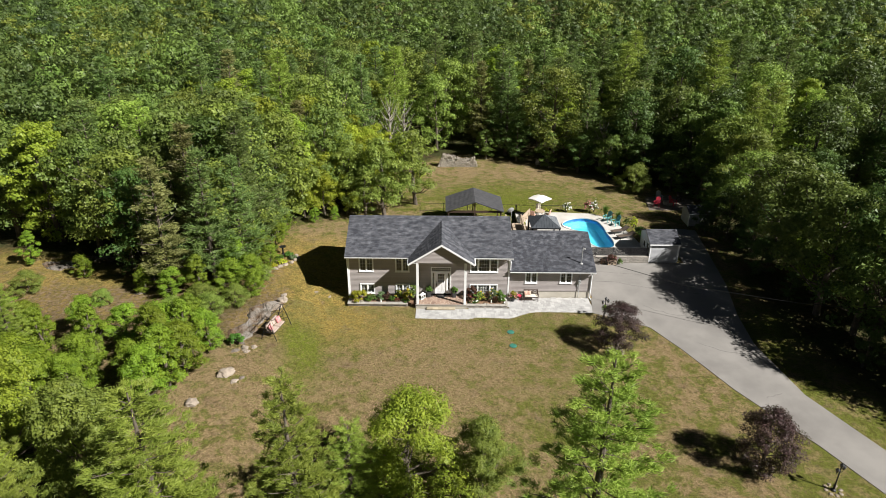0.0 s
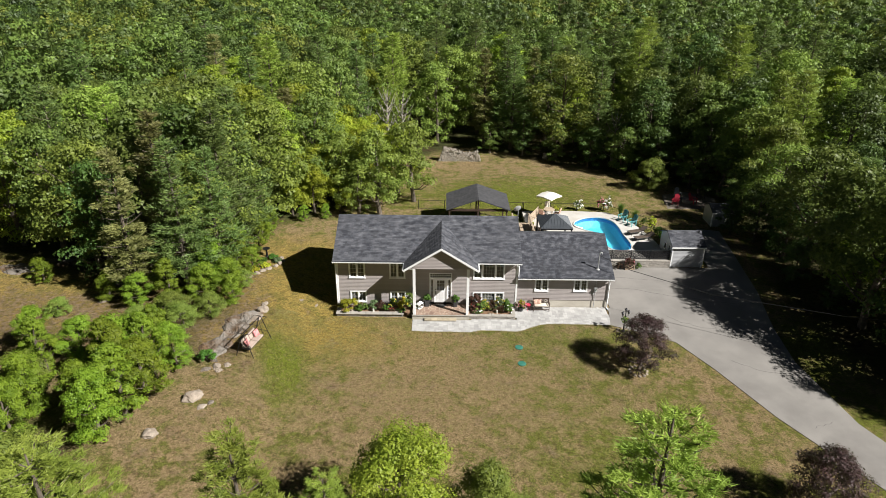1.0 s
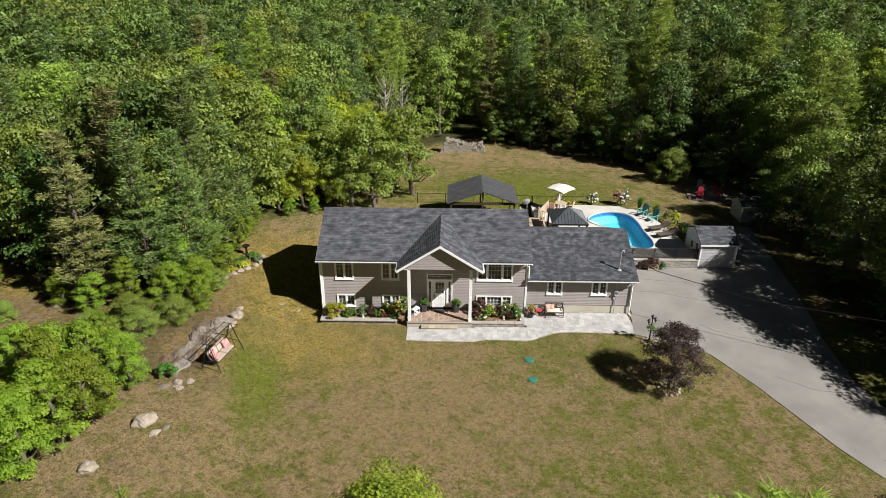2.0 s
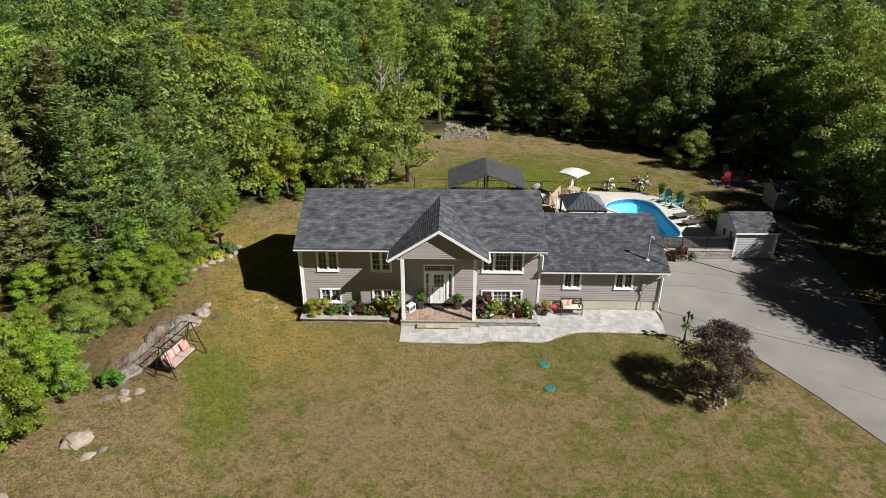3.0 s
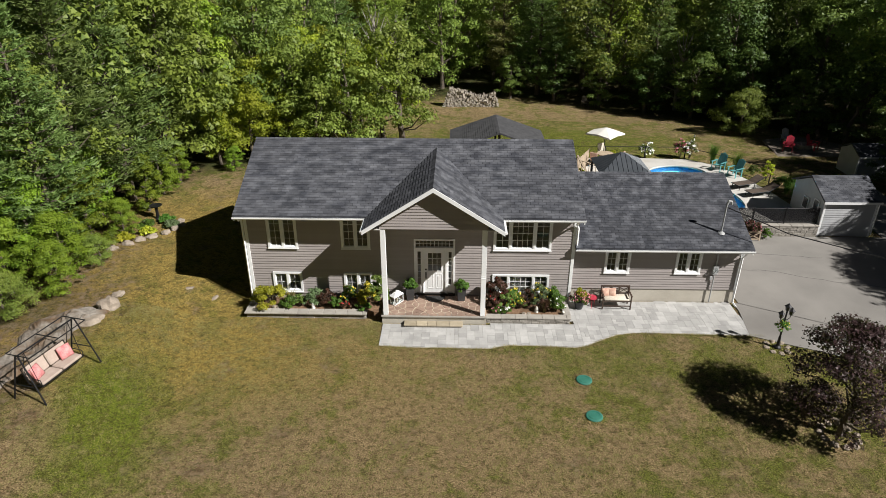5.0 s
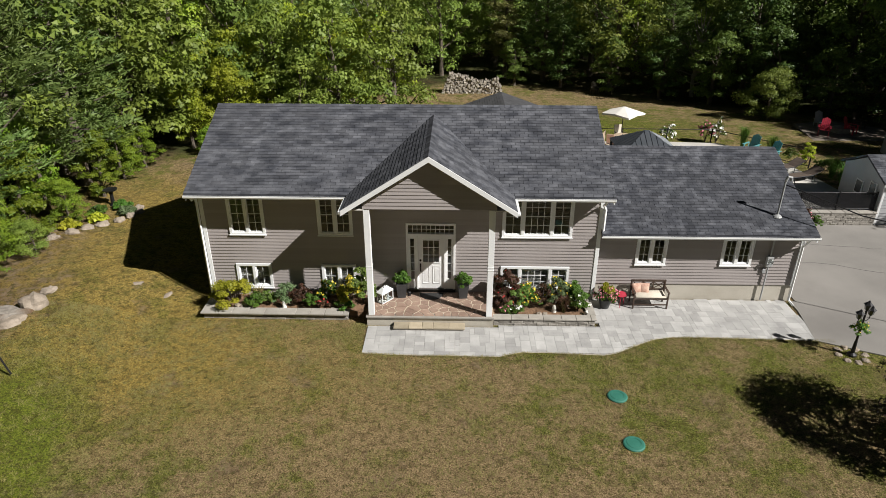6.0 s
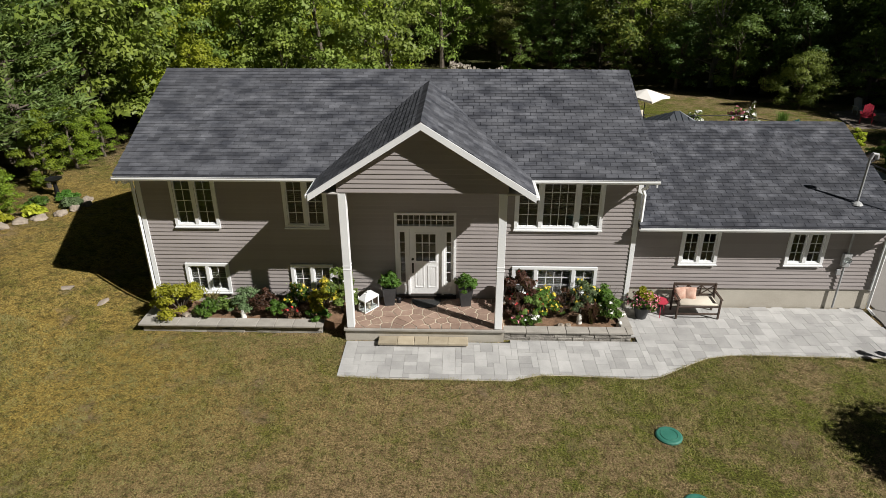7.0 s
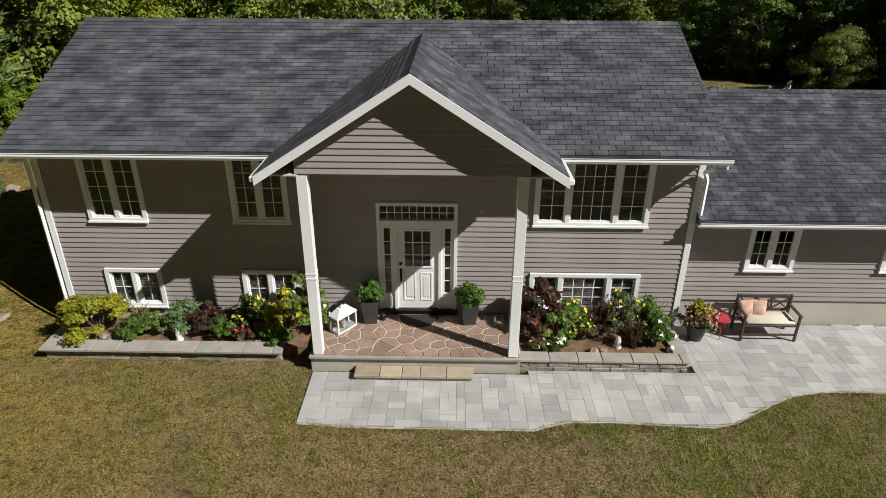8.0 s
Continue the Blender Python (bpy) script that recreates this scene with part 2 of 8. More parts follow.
# ---- ground ----
CLEARING = [(-16, 10), (-15, 14.5), (-10, 17), (-9, 26), (-8, 34), (-4, 41), (0, 44), (8, 44.5), (16, 39.5), (23, 34), (29, 27), (29, 12), (26.3, 4), (26.3, -3),
            (27, -9), (30, -18), (36, -30), (30, -40), (-10, -40), (-20, -26), (-18.7, -20), (-17.5, -15), (-16.4, -9.5), (-14.6, -7), (-14.2, -2), (-15, 4)]
GLADE = [(-62, 11), (-42, 8.2), (-35, 6.8), (-29, 3.8), (-24, 0.8), (-17.5, -1.6), (-14.2, -2.0), (-14.6, -8), (-16.6, -16), (-20, -23), (-40, -23), (-62, -10)]   # rough open bank
DRYGLADE = [(-48, 6.5), (-40, 6.2), (-34, 4.6), (-28.5, 1.6), (-23.5, -2.0), (-24.5, -5.5), (-31, -4.5), (-40, -3.0)]


def height(x, y):
    """The lie of the land: level round the house, a low rocky knoll on the swing's side."""
    x, y = np.asarray(x, float), np.asarray(y, float)
    h = 0.75 * smooth01(-8.3, -12.5, x) * (1 - 0.55 * smooth01(0, 9, y))
    h += 0.35 * smooth01(-13, -20, x)
    h -= 2.2 * smooth01(9.2, 10.6, x) * smooth01(19.6, 18.6, x) * smooth01(8.1, 8.7, y) * smooth01(18.4, 17.4, y)   # dug out for the pool
    h += 0.16 * np.sin(x * 0.35 + 1.3) * np.sin(y * 0.31) * smooth01(16, 24, np.hypot(x - 4, (y - 8) * 0.8)) * (1 - smooth01(10, 14, x) * (1 - smooth01(30, 36, x)))
    h -= 1.5 * smooth01(20, 42, y) * smooth01(34, 24, np.abs(x - 4))
    h += 7.0 * smooth01(60, 220, y) + 1.5 * smooth01(40, 90, np.abs(x))
    return h


def axis_steps(lo, a, b, hi, fine, grow=1.35):
    mid = list(np.arange(a, b + 1e-6, fine))
    out, s = [], fine
    v = b
    while v < hi:
        s *= grow
        v += s
        out.append(min(v, hi))
    low, s, v = [], fine, a
    while v > lo:
        s *= grow
        v -= s
        low.append(max(v, lo))
    return np.array(low[::-1] + mid + out)


def make_ground():
    xs = axis_steps(-2500, -40, 40, 2500, 0.5)
    ys = axis_steps(-2500, -34, 46, 3000, 0.5)
    X, Y = np.meshgrid(xs, ys)
    Z = height(X, Y)
    nx, ny = len(xs), len(ys)
    i = np.arange(nx * ny).reshape(ny, nx)
    faces = np.stack([i[:-1, :-1], i[:-1, 1:], i[1:, 1:], i[1:, :-1]], -1).reshape(-1, 4)
    me = mesh_np("ground", np.stack([X, Y, Z], -1), faces, GROUND, True)
    d = edge_distance(CLEARING, X, Y) * np.where(inside(CLEARING, X, Y), 1, -1)
    d2 = edge_distance(DRYGLADE, X, Y) * np.where(inside(DRYGLADE, X, Y), 1, -1)
    lawn = smooth01(-2.4, 0.6, np.maximum(d, d2))
    bank = np.exp(-(((X + 15.2) / 1.6) ** 2 + ((Y + 5.2) / 2.6) ** 2))
    bank = np.maximum(bank, 0.75 * np.exp(-(((X + 15.6) / 1.6) ** 2 + ((Y - 2) / 6) ** 2)))
    lawn = np.maximum(lawn, np.minimum(1, 1.3 * bank))
    lawn = np.maximum(lawn, 0.8 * np.exp(-(((X + 24) / 9) ** 2 + ((Y + 7) / 9) ** 2) ** 2))
    bare = smooth01(-12.3, -13.3, X) * smooth01(-8.8, -7.2, Y) * smooth01(0.5, -1.0, Y)
    bare = np.maximum(bare, 0.3 * smooth01(0, 2.5, d2))
    bare = np.maximum(bare, np.minimum(1, 1.4 * bank))
    lush = 2.6 * np.exp(-(((X + 10.2 + 0.3 * (Y + 7.6)) / 1.25) ** 2 + ((Y + 7.8) / 2.8) ** 2)) + 1.25 * np.exp(-(((X - 7) / 9) ** 2 + ((Y - 24) / 7) ** 2))
    lush += 0.35 * np.exp(-((Y + 4.2) / 1.6) ** 2) * smooth01(2, 5, X)
    lush += 0.35 * np.exp(-(((X - 9) / 5) ** 2 + ((Y + 15) / 5) ** 2))
    lush += 0.45 * smooth01(18, 23, X) * smooth01(3, -4, Y) * smooth01(-45, -35, Y)
    dry = np.exp(-((Y - 39) / 4.5) ** 2) + 1.5 * np.exp(-(((X + 0.5) / 6.5) ** 2 + ((Y + 10) / 5) ** 2)) + 0.9 * np.exp(-(((X + 13) / 5) ** 2 + ((Y + 13) / 5) ** 2)) + 0.8 * np.exp(-(((X + 11) / 3) ** 2 + ((Y - 9) / 6) ** 2))
    gold = smooth01(-3.5, -9.0, X) * smooth01(14, 9, Y) * smooth01(-9, -4, Y) + 0.6 * np.exp(-(((X + 5) / 4.5) ** 2 + ((Y + 4) / 2.6) ** 2))
    gold = np.maximum(gold, 0.85 * smooth01(-0.5, 2.0, d2))
    for name, val in (("lawn", lawn), ("bare", bare), ("lush", lush), ("dry", dry), ("gold", gold)):
        at = me.attributes.new(name, 'FLOAT', 'POINT')
        at.data.foreach_set("value", val.astype(np.float32).ravel())
    return tagged(new("ground", me), "dry patchy brown and green lawn running into leaf litter under the woods", "ground", kind="structure")


def ground_mat():
    m, n, l, p = mat_base("lawn_and_litter")

    def attr(name):
        a = n.new("ShaderNodeAttribute")
        a.attribute_name = name
        return a.outputs["Fac"]

    def math_(op, a, b, clamp=False):
        q = n.new("ShaderNodeMath")
        q.operation, q.use_clamp = op, clamp
        for s, v in ((q.inputs[0], a), (q.inputs[1], b)):
            if isinstance(v, (int, float)):
                s.default_value = v
            else:
                l.new(v, s)
        return q.outputs[0]

    big = ramp(n, l, noise_node(n, l, 0.38, 5.0, rough=0.65), 0.42, 0.60)
    mid = ramp(n, l, noise_node(n, l, 2.8, 5.0, rough=0.7), 0.40, 0.62)
    fine = ramp(n, l, noise_node(n, l, 24.0, 5.0, rough=0.75), 0.40, 0.60)
    speck = ramp(n, l, noise_node(n, l, 60.0, 3.0, rough=0.7), 0.46, 0.6)
    tuftn = ramp(n, l, noise_node(n, l, 7.5, 4.0, rough=0.7), 0.38, 0.62)
    straw = mix_rgb(n, l, fine, (0.16, 0.10, 0.05), (0.54, 0.405, 0.225))
    green = mix_rgb(n, l, fine, (0.05, 0.06, 0.012), (0.27, 0.29, 0.06))
    grain = ramp(n, l, noise_node(n, l, 13.0, 4.0, rough=0.8), 0.42, 0.58)
    g = math_('ADD', math_('MULTIPLY', tuftn, 0.45), math_('ADD', math_('MULTIPLY', grain, 0.35), math_('MULTIPLY', mid, 0.3)))
    g = math_('ADD', g, math_('MULTIPLY', math_('SUBTRACT', big, 0.62), 0.85))
    patch = ramp(n, l, noise_node(n, l, 1.1, 7.0, rough=0.72), 0.42, 0.58)
    g = math_('ADD', g, math_('MULTIPLY', math_('SUBTRACT', patch, 0.5), 1.25))
    g = math_('ADD', g, math_('MULTIPLY', attr("lush"), 0.9))
    g = math_('SUBTRACT', g, math_('MULTIPLY', attr("dry"), 0.45), True)
    col = mix_rgb(n, l, g, straw, green)
    goldc = mix_rgb(n, l, fine, (0.20, 0.135, 0.03), (0.62, 0.46, 0.13))
    col = mix_rgb(n, l, math_('MULTIPLY', attr("gold"), math_('SUBTRACT', 0.95, math_('MULTIPLY', g, 0.55)), True), col, goldc)
    lushc = mix_rgb(n, l, fine, (0.07, 0.10, 0.012), (0.27, 0.32, 0.04))
    col = mix_rgb(n, l, math_('MULTIPLY', attr("lush"), math_('ADD', math_('MULTIPLY', mid, 0.5), 0.4), True), col, lushc)
    soil = mix_rgb(n, l, mid, (0.16, 0.095, 0.055), (0.36, 0.265, 0.18))
    spots = ramp(n, l, noise_node(n, l, 0.7, 6.0, rough=0.65), 0.56, 0.68)
    col = mix_rgb(n, l, math_('MULTIPLY', spots, 0.75), col, soil)
    col = mix_rgb(n, l, math_('MULTIPLY', attr("bare"), math_('ADD', mid, 0.2), True), col, soil)
    col = mix_rgb(n, l, math_('MULTIPLY', speck, 0.6), col, mix_rgb(n, l, 0.6, col, (0.035, 0.03, 0.014)))
    thatch = ramp(n, l, noise_node(n, l, 3.6, 8.0, rough=0.78), 0.48, 0.60)
    col = mix_rgb(n, l, math_('MULTIPLY', thatch, 0.75), col, mix_rgb(n, l, 0.7, col, (0.05, 0.032, 0.014)))
    clump = ramp(n, l, noise_node(n, l, 8.5, 3.0, rough=0.65), 0.53, 0.62)
    col = mix_rgb(n, l, math_('MULTIPLY', clump, 0.7), col, mix_rgb(n, l, fine, (0.035, 0.034, 0.010), (0.13, 0.125, 0.035)))
    litter = mix_rgb(n, l, mid, (0.035, 0.03, 0.014), (0.11, 0.085, 0.04))
    litter = mix_rgb(n, l, math_('MULTIPLY', big, 0.6), litter, (0.05, 0.07, 0.02))
    col = mix_rgb(n, l, attr("lawn"), litter, col)
    l.new(col, p.inputs["Base Color"])
    p.inputs["Roughness"].default_value = 0.95
    p.inputs["Specular IOR Level"].default_value = 0.1
    add_bump(n, l, p, math_('ADD', fine, math_('MULTIPLY', mid, 1.5)), 0.8, 0.05)
    return m


GROUND = ground_mat()
make_ground()


# ---- trees ----
def leaf_blades(rng, centres, normals, length, width):
    """Small three-cornered leaves lying across their facing directions."""
    n = len(centres)
    nrm = normals / np.maximum(np.linalg.norm(normals, axis=1, keepdims=True), 1e-6)
    r = rng.normal(size=(n, 3))
    u = r - nrm * np.sum(r * nrm, 1, keepdims=True)
    u /= np.maximum(np.linalg.norm(u, axis=1, keepdims=True), 1e-6)
    w = np.cross(nrm, u)
    s = rng.uniform(0.6, 1.4, (n, 1))
    L, W = length * s, width * s
    v = np.stack([centres - u * L * 0.4 + w * W * 0.5, centres - u * L * 0.4 - w * W * 0.5, centres + u * L * 0.6 - nrm * L * 0.12], 1).reshape(-1, 3)
    return v, np.arange(3 * n, dtype=np.int32).reshape(-1, 3)


def crown_leaves(rng, clumps, count, length, width, inner=0.55, stray=0.5):
    """Leaves on and in a set of clumps (x, y, z, radius), denser towards the outside and the light."""
    clumps = np.asarray(clumps)
    share = clumps[:, 3] ** 2
    pick = rng.choice(len(clumps), count, p=share / share.sum())
    d = rng.normal(size=(count, 3))
    d /= np.linalg.norm(d, axis=1, keepdims=True)
    d[:, 2] = np.where(d[:, 2] < -0.3, -d[:, 2] * 0.6, d[:, 2])
    rad = clumps[pick, 3][:, None] * (inner + (1.12 - inner) * rng.random((count, 1)) ** 0.7)
    rad *= 1 + 0.22 * np.sin(d[:, :1] * 7 + clumps[pick, :1] * 3) * np.sin(d[:, 1:2] * 6 + clumps[pick, 1:2] * 5)
    c = clumps[pick, :3] + d * rad * np.array([1, 1, 0.7])
    nrm = d * 1.1 + rng.normal(size=(count, 3)) * stray + np.array([0, 0, 0.3])
    return leaf_blades(rng, c, nrm, length, width)


def broadleaf_meshes(seed, H, R, count, length, leaf, bark=None, low=0.22, limbs=9, clumps_n=26, ragged=0.25):
    rng = np.random.default_rng(seed)
    bm = bmesh.new()
    lean = rng.normal(size=2) * 0.25
    zs = [0, 0.18, 0.4, 0.62, 0.85]
    spine = [Vector((lean[0] * z * z + rng.normal() * 0.08, lean[1] * z * z + rng.normal() * 0.08, H * z - (0.25 if z == 0 else 0))) for z in zs]
    r0 = 0.017 * H + 0.03
    tube(bm, spine, [r0 * 1.35, r0, r0 * 0.78, r0 * 0.5, r0 * 0.16], 8)
    cl = []
    for i in range(clumps_n):
        z = low + (0.97 - low) * ((i + rng.random()) / clumps_n) ** 0.85
        q = (z - low) / (1 - low)
        prof = (math.sin(math.pi * min(1.0, 0.12 + 0.88 * q) ** 0.85)) ** 0.65
        a = i * 2.4 + rng.normal() * 0.5
        rr = R * prof * (0.42 + 0.5 * rng.random()) * (1 + ragged * math.sin(a * 2.0 + z * 9.0 + seed))
        cl.append((math.cos(a) * rr + lean[0] * z, math.sin(a) * rr + lean[1] * z, H * z, R * rng.uniform(0.2, 0.42) * (26.0 / max(26, clumps_n)) ** 0.3))
    for k in range(limbs):
        c = cl[int((k + 0.5) / limbs * clumps_n)]
        zb = max(0.15, c[2] / H - 0.2)
        a = Vector((lean[0] * zb * zb, lean[1] * zb * zb, H * zb))
        b = Vector(c[:3])
        m = a.lerp(b, 0.5) + Vector((0, 0, -0.12 * R))
        n0 = len(bm.verts)
        tube(bm, [a, m, b], [r0 * 0.42, r0 * 0.26, r0 * 0.08], 5)
        bm.verts.ensure_lookup_table()
        bm.edges.new((bm.verts[n0], min(bm.verts[:40], key=lambda q: (q.co - bm.verts[n0].co).length)))
    tm = bpy.data.meshes.new("trunk")
    bm.to_mesh(tm)
    bm.free()
    tm.materials.append(bark or BARK)
    v, f = crown_leaves(rng, cl, count, length, length * 0.8, 0.45, 0.42)
    return tm, mesh_np("crown", v, f, leaf)


def pine_meshes(seed, H, R, count, length, leaf, low=0.12, bare=0.0, slim=0.13, gap=0.33, spread=0.17):
    """A white pine: whorls of level branches with tufts of needles."""
    rng = np.random.default_rng(seed)
    bm = bmesh.new()
    r0 = 0.013 * H + 0.04
    tube(bm, [(0, 0, -0.25), (rng.normal() * .05, rng.normal() * .05, H * 0.5), (0, 0, H * 0.985)], [r0 * 1.3, r0 * 0.7, r0 * 0.08], 8)
    tufts = []
    z = low * H
    while z < H * 0.97:
        q = z / H
        L0 = R * (1 - q) ** 0.75 * (0.5 + 0.5 * min(1.0, (q - low) / 0.18 + 0.45))
        nb = int(rng.integers(4, 7))
        off = rng.random() * 6.28
        for k in range(nb):
            a = off + k * 6.283 / nb + rng.normal() * 0.2
            L = L0 * rng.uniform(0.55, 1.15) + 0.25
            rise = rng.uniform(-0.05, 0.22) + 0.5 * q
            end = Vector((math.cos(a) * L, math.sin(a) * L, z + L * rise))
            mid = Vector((math.cos(a) * L * 0.5, math.sin(a) * L * 0.5, z + L * rise * 0.3))
            tube(bm, [(0, 0, z), mid, end], [r0 * 0.22 * (1.2 - q), r0 * 0.13, 0.008], 4, caps=False)
            if rng.random() < bare:
                continue
            m = max(3, int(L / gap))
            for j in range(m):
                s = 0.28 + 0.76 * (j + rng.random()) / m
                c = Vector((0, 0, z)).lerp(mid, min(1, s * 2)) if s < 0.5 else mid.lerp(end, s * 2 - 1)
                side = rng.normal() * 0.24 * L * (1.15 - abs(s - 0.55))
                tufts.append((c.x - math.sin(a) * side, c.y + math.cos(a) * side, c.z + rng.random() * 0.15, math.cos(a), math.sin(a), a))
        z += rng.uniform(0.42, 0.75) * (H / 12.0) ** 0.5
    tufts.append((0, 0, H * 0.98, 0, 0, 0))
    tm = bpy.data.meshes.new("trunk")
    bm.to_mesh(tm)
    bm.free()
    tm.materials.append(BARK)
    T = np.array(tufts)
    per = max(2, count // len(T))
    C = np.repeat(T[:, :3], per, 0)
    n = len(C)
    D = np.repeat(T[:, 3:5], per, 0)
    d = rng.normal(size=(n, 3)) * 0.75
    d[:, 2] = np.abs(d[:, 2]) * 0.55 + 0.1
    d[:, :2] += D * 0.8
    d /= np.linalg.norm(d, axis=1, keepdims=True)
    up = np.cross(d, rng.normal(size=(n, 3)))
    up /= np.maximum(np.linalg.norm(up, axis=1, keepdims=True), 1e-6)
    L = length * rng.uniform(0.7, 1.35, (n, 1))
    w = L * slim
    C = C + rng.normal(size=(n, 3)) * spread * np.array([1, 1, 0.55])
    v = np.stack([C - d * L * 0.1 + up * w, C - d * L * 0.1 - up * w, C + d * L], 1).reshape(-1, 3)
    f = np.arange(3 * n, dtype=np.int32).reshape(-1, 3)
    return tm, mesh_np("crown", v, f, leaf)


def plant_tree(name, meshes, x, y, rz, scale, label, category="tree", group="", wide=1.0, z=None):
    t = new(name)
    t.empty_display_size = 0.3
    t.matrix_basis = Matrix.Translation((x, y, float(height(x, y)) if z is None else z)) @ pose(0, 0, 0, 0, 0, rz) @ Matrix.Diagonal((scale * wide, scale * wide, scale, 1))
    tagged(t, label, category, group)
    part_mesh("trunk", meshes[0], t)
    part_mesh("crown", meshes[1], t)
    return t


BROAD = [broadleaf_meshes(11 + s, 12.0, R, 9000, 0.225, leaf, low=lo, clumps_n=92, limbs=11) for s, (R, leaf, lo) in enumerate([(4.3, LEAF, 0.15), (3.5, LEAF, 0.2), (4.0, LEAF_OAK, 0.1), (3.2, LEAF_BRIGHT, 0.08), (4.7, LEAF_OAK, 0.22), (4.2, LEAF_SHADED, 0.06), (4.0, LEAF, 0.30)])]
PINES = [pine_meshes(31 + s, 14.0, R, 11000, 0.28, leaf, low=lo, bare=b, slim=0.15, gap=0.27) for s, (R, leaf, lo, b) in enumerate([(3.3, NEEDLE, 0.10, 0.0), (2.8, NEEDLE, 0.15, 0.1), (2.6, NEEDLE_BROWN, 0.15, 0.3), (3.8, NEEDLE_SUN, 0.2, 0.0)])]
FINE_BROAD = [broadleaf_meshes(51 + s, 9.0, R, 34000, 0.105, leaf, low=0.12, clumps_n=130, limbs=16, ragged=0.45) for s, (R, leaf) in enumerate(((3.2, LEAF_BRIGHT), (2.6, LEAF_OAK)))]
FINE_PINE = [pine_meshes(61 + s, 11.0, R, 56000, 0.15, NEEDLE_SUN, low=0.06, slim=0.09, gap=0.16, spread=0.075) for s, R in enumerate((2.9, 2.5))]
SAPLING = [broadleaf_meshes(71 + s, 5.0, 1.7, 6500, 0.115, leaf, low=0.16, clumps_n=40, limbs=8, ragged=0.5) for s, leaf in enumerate((LEAF_YOUNG, LEAF_OAK))]
# saplings in darker leaf tones, the shade under the woods painted in
SAPLING_SHADE = [broadleaf_meshes(75 + s, 5.0, 1.6, 6500, 0.115, leaf, low=0.1, clumps_n=40, limbs=8, ragged=0.5) for s, leaf in enumerate((LEAF, LEAF_SHADED))]
# young trees and bushes of the rough bank: tall and loose, broad, slim
SHRUB = [broadleaf_meshes(81 + s, H, R, 13000, size * 0.5, leaf, low=0.06, clumps_n=n * 2, limbs=10, ragged=0.3) for s, (H, R, size, n, leaf) in enumerate([(4.6, 1.75, 0.19, 26, LEAF_SHRUB), (3.2, 2.0, 0.17, 22, LEAF_OAK), (5.4, 1.4, 0.2, 24, LEAF_SHRUB)])]
DEAD = broadleaf_meshes(95, 10.0, 3.4, 160, 0.3, LEAF, BARK_PALE, low=0.25, limbs=30, clumps_n=34)

LABELS = {"broad": "full-crowned green broadleaf tree in the woods", "pine": "tall green white pine with level branches", "brown": "thin browning white pine at the wood's edge",
          "sapling": "slender bright green sapling at the edge of the lawn", "shrub": "dense bright green shrub on rough ground"}


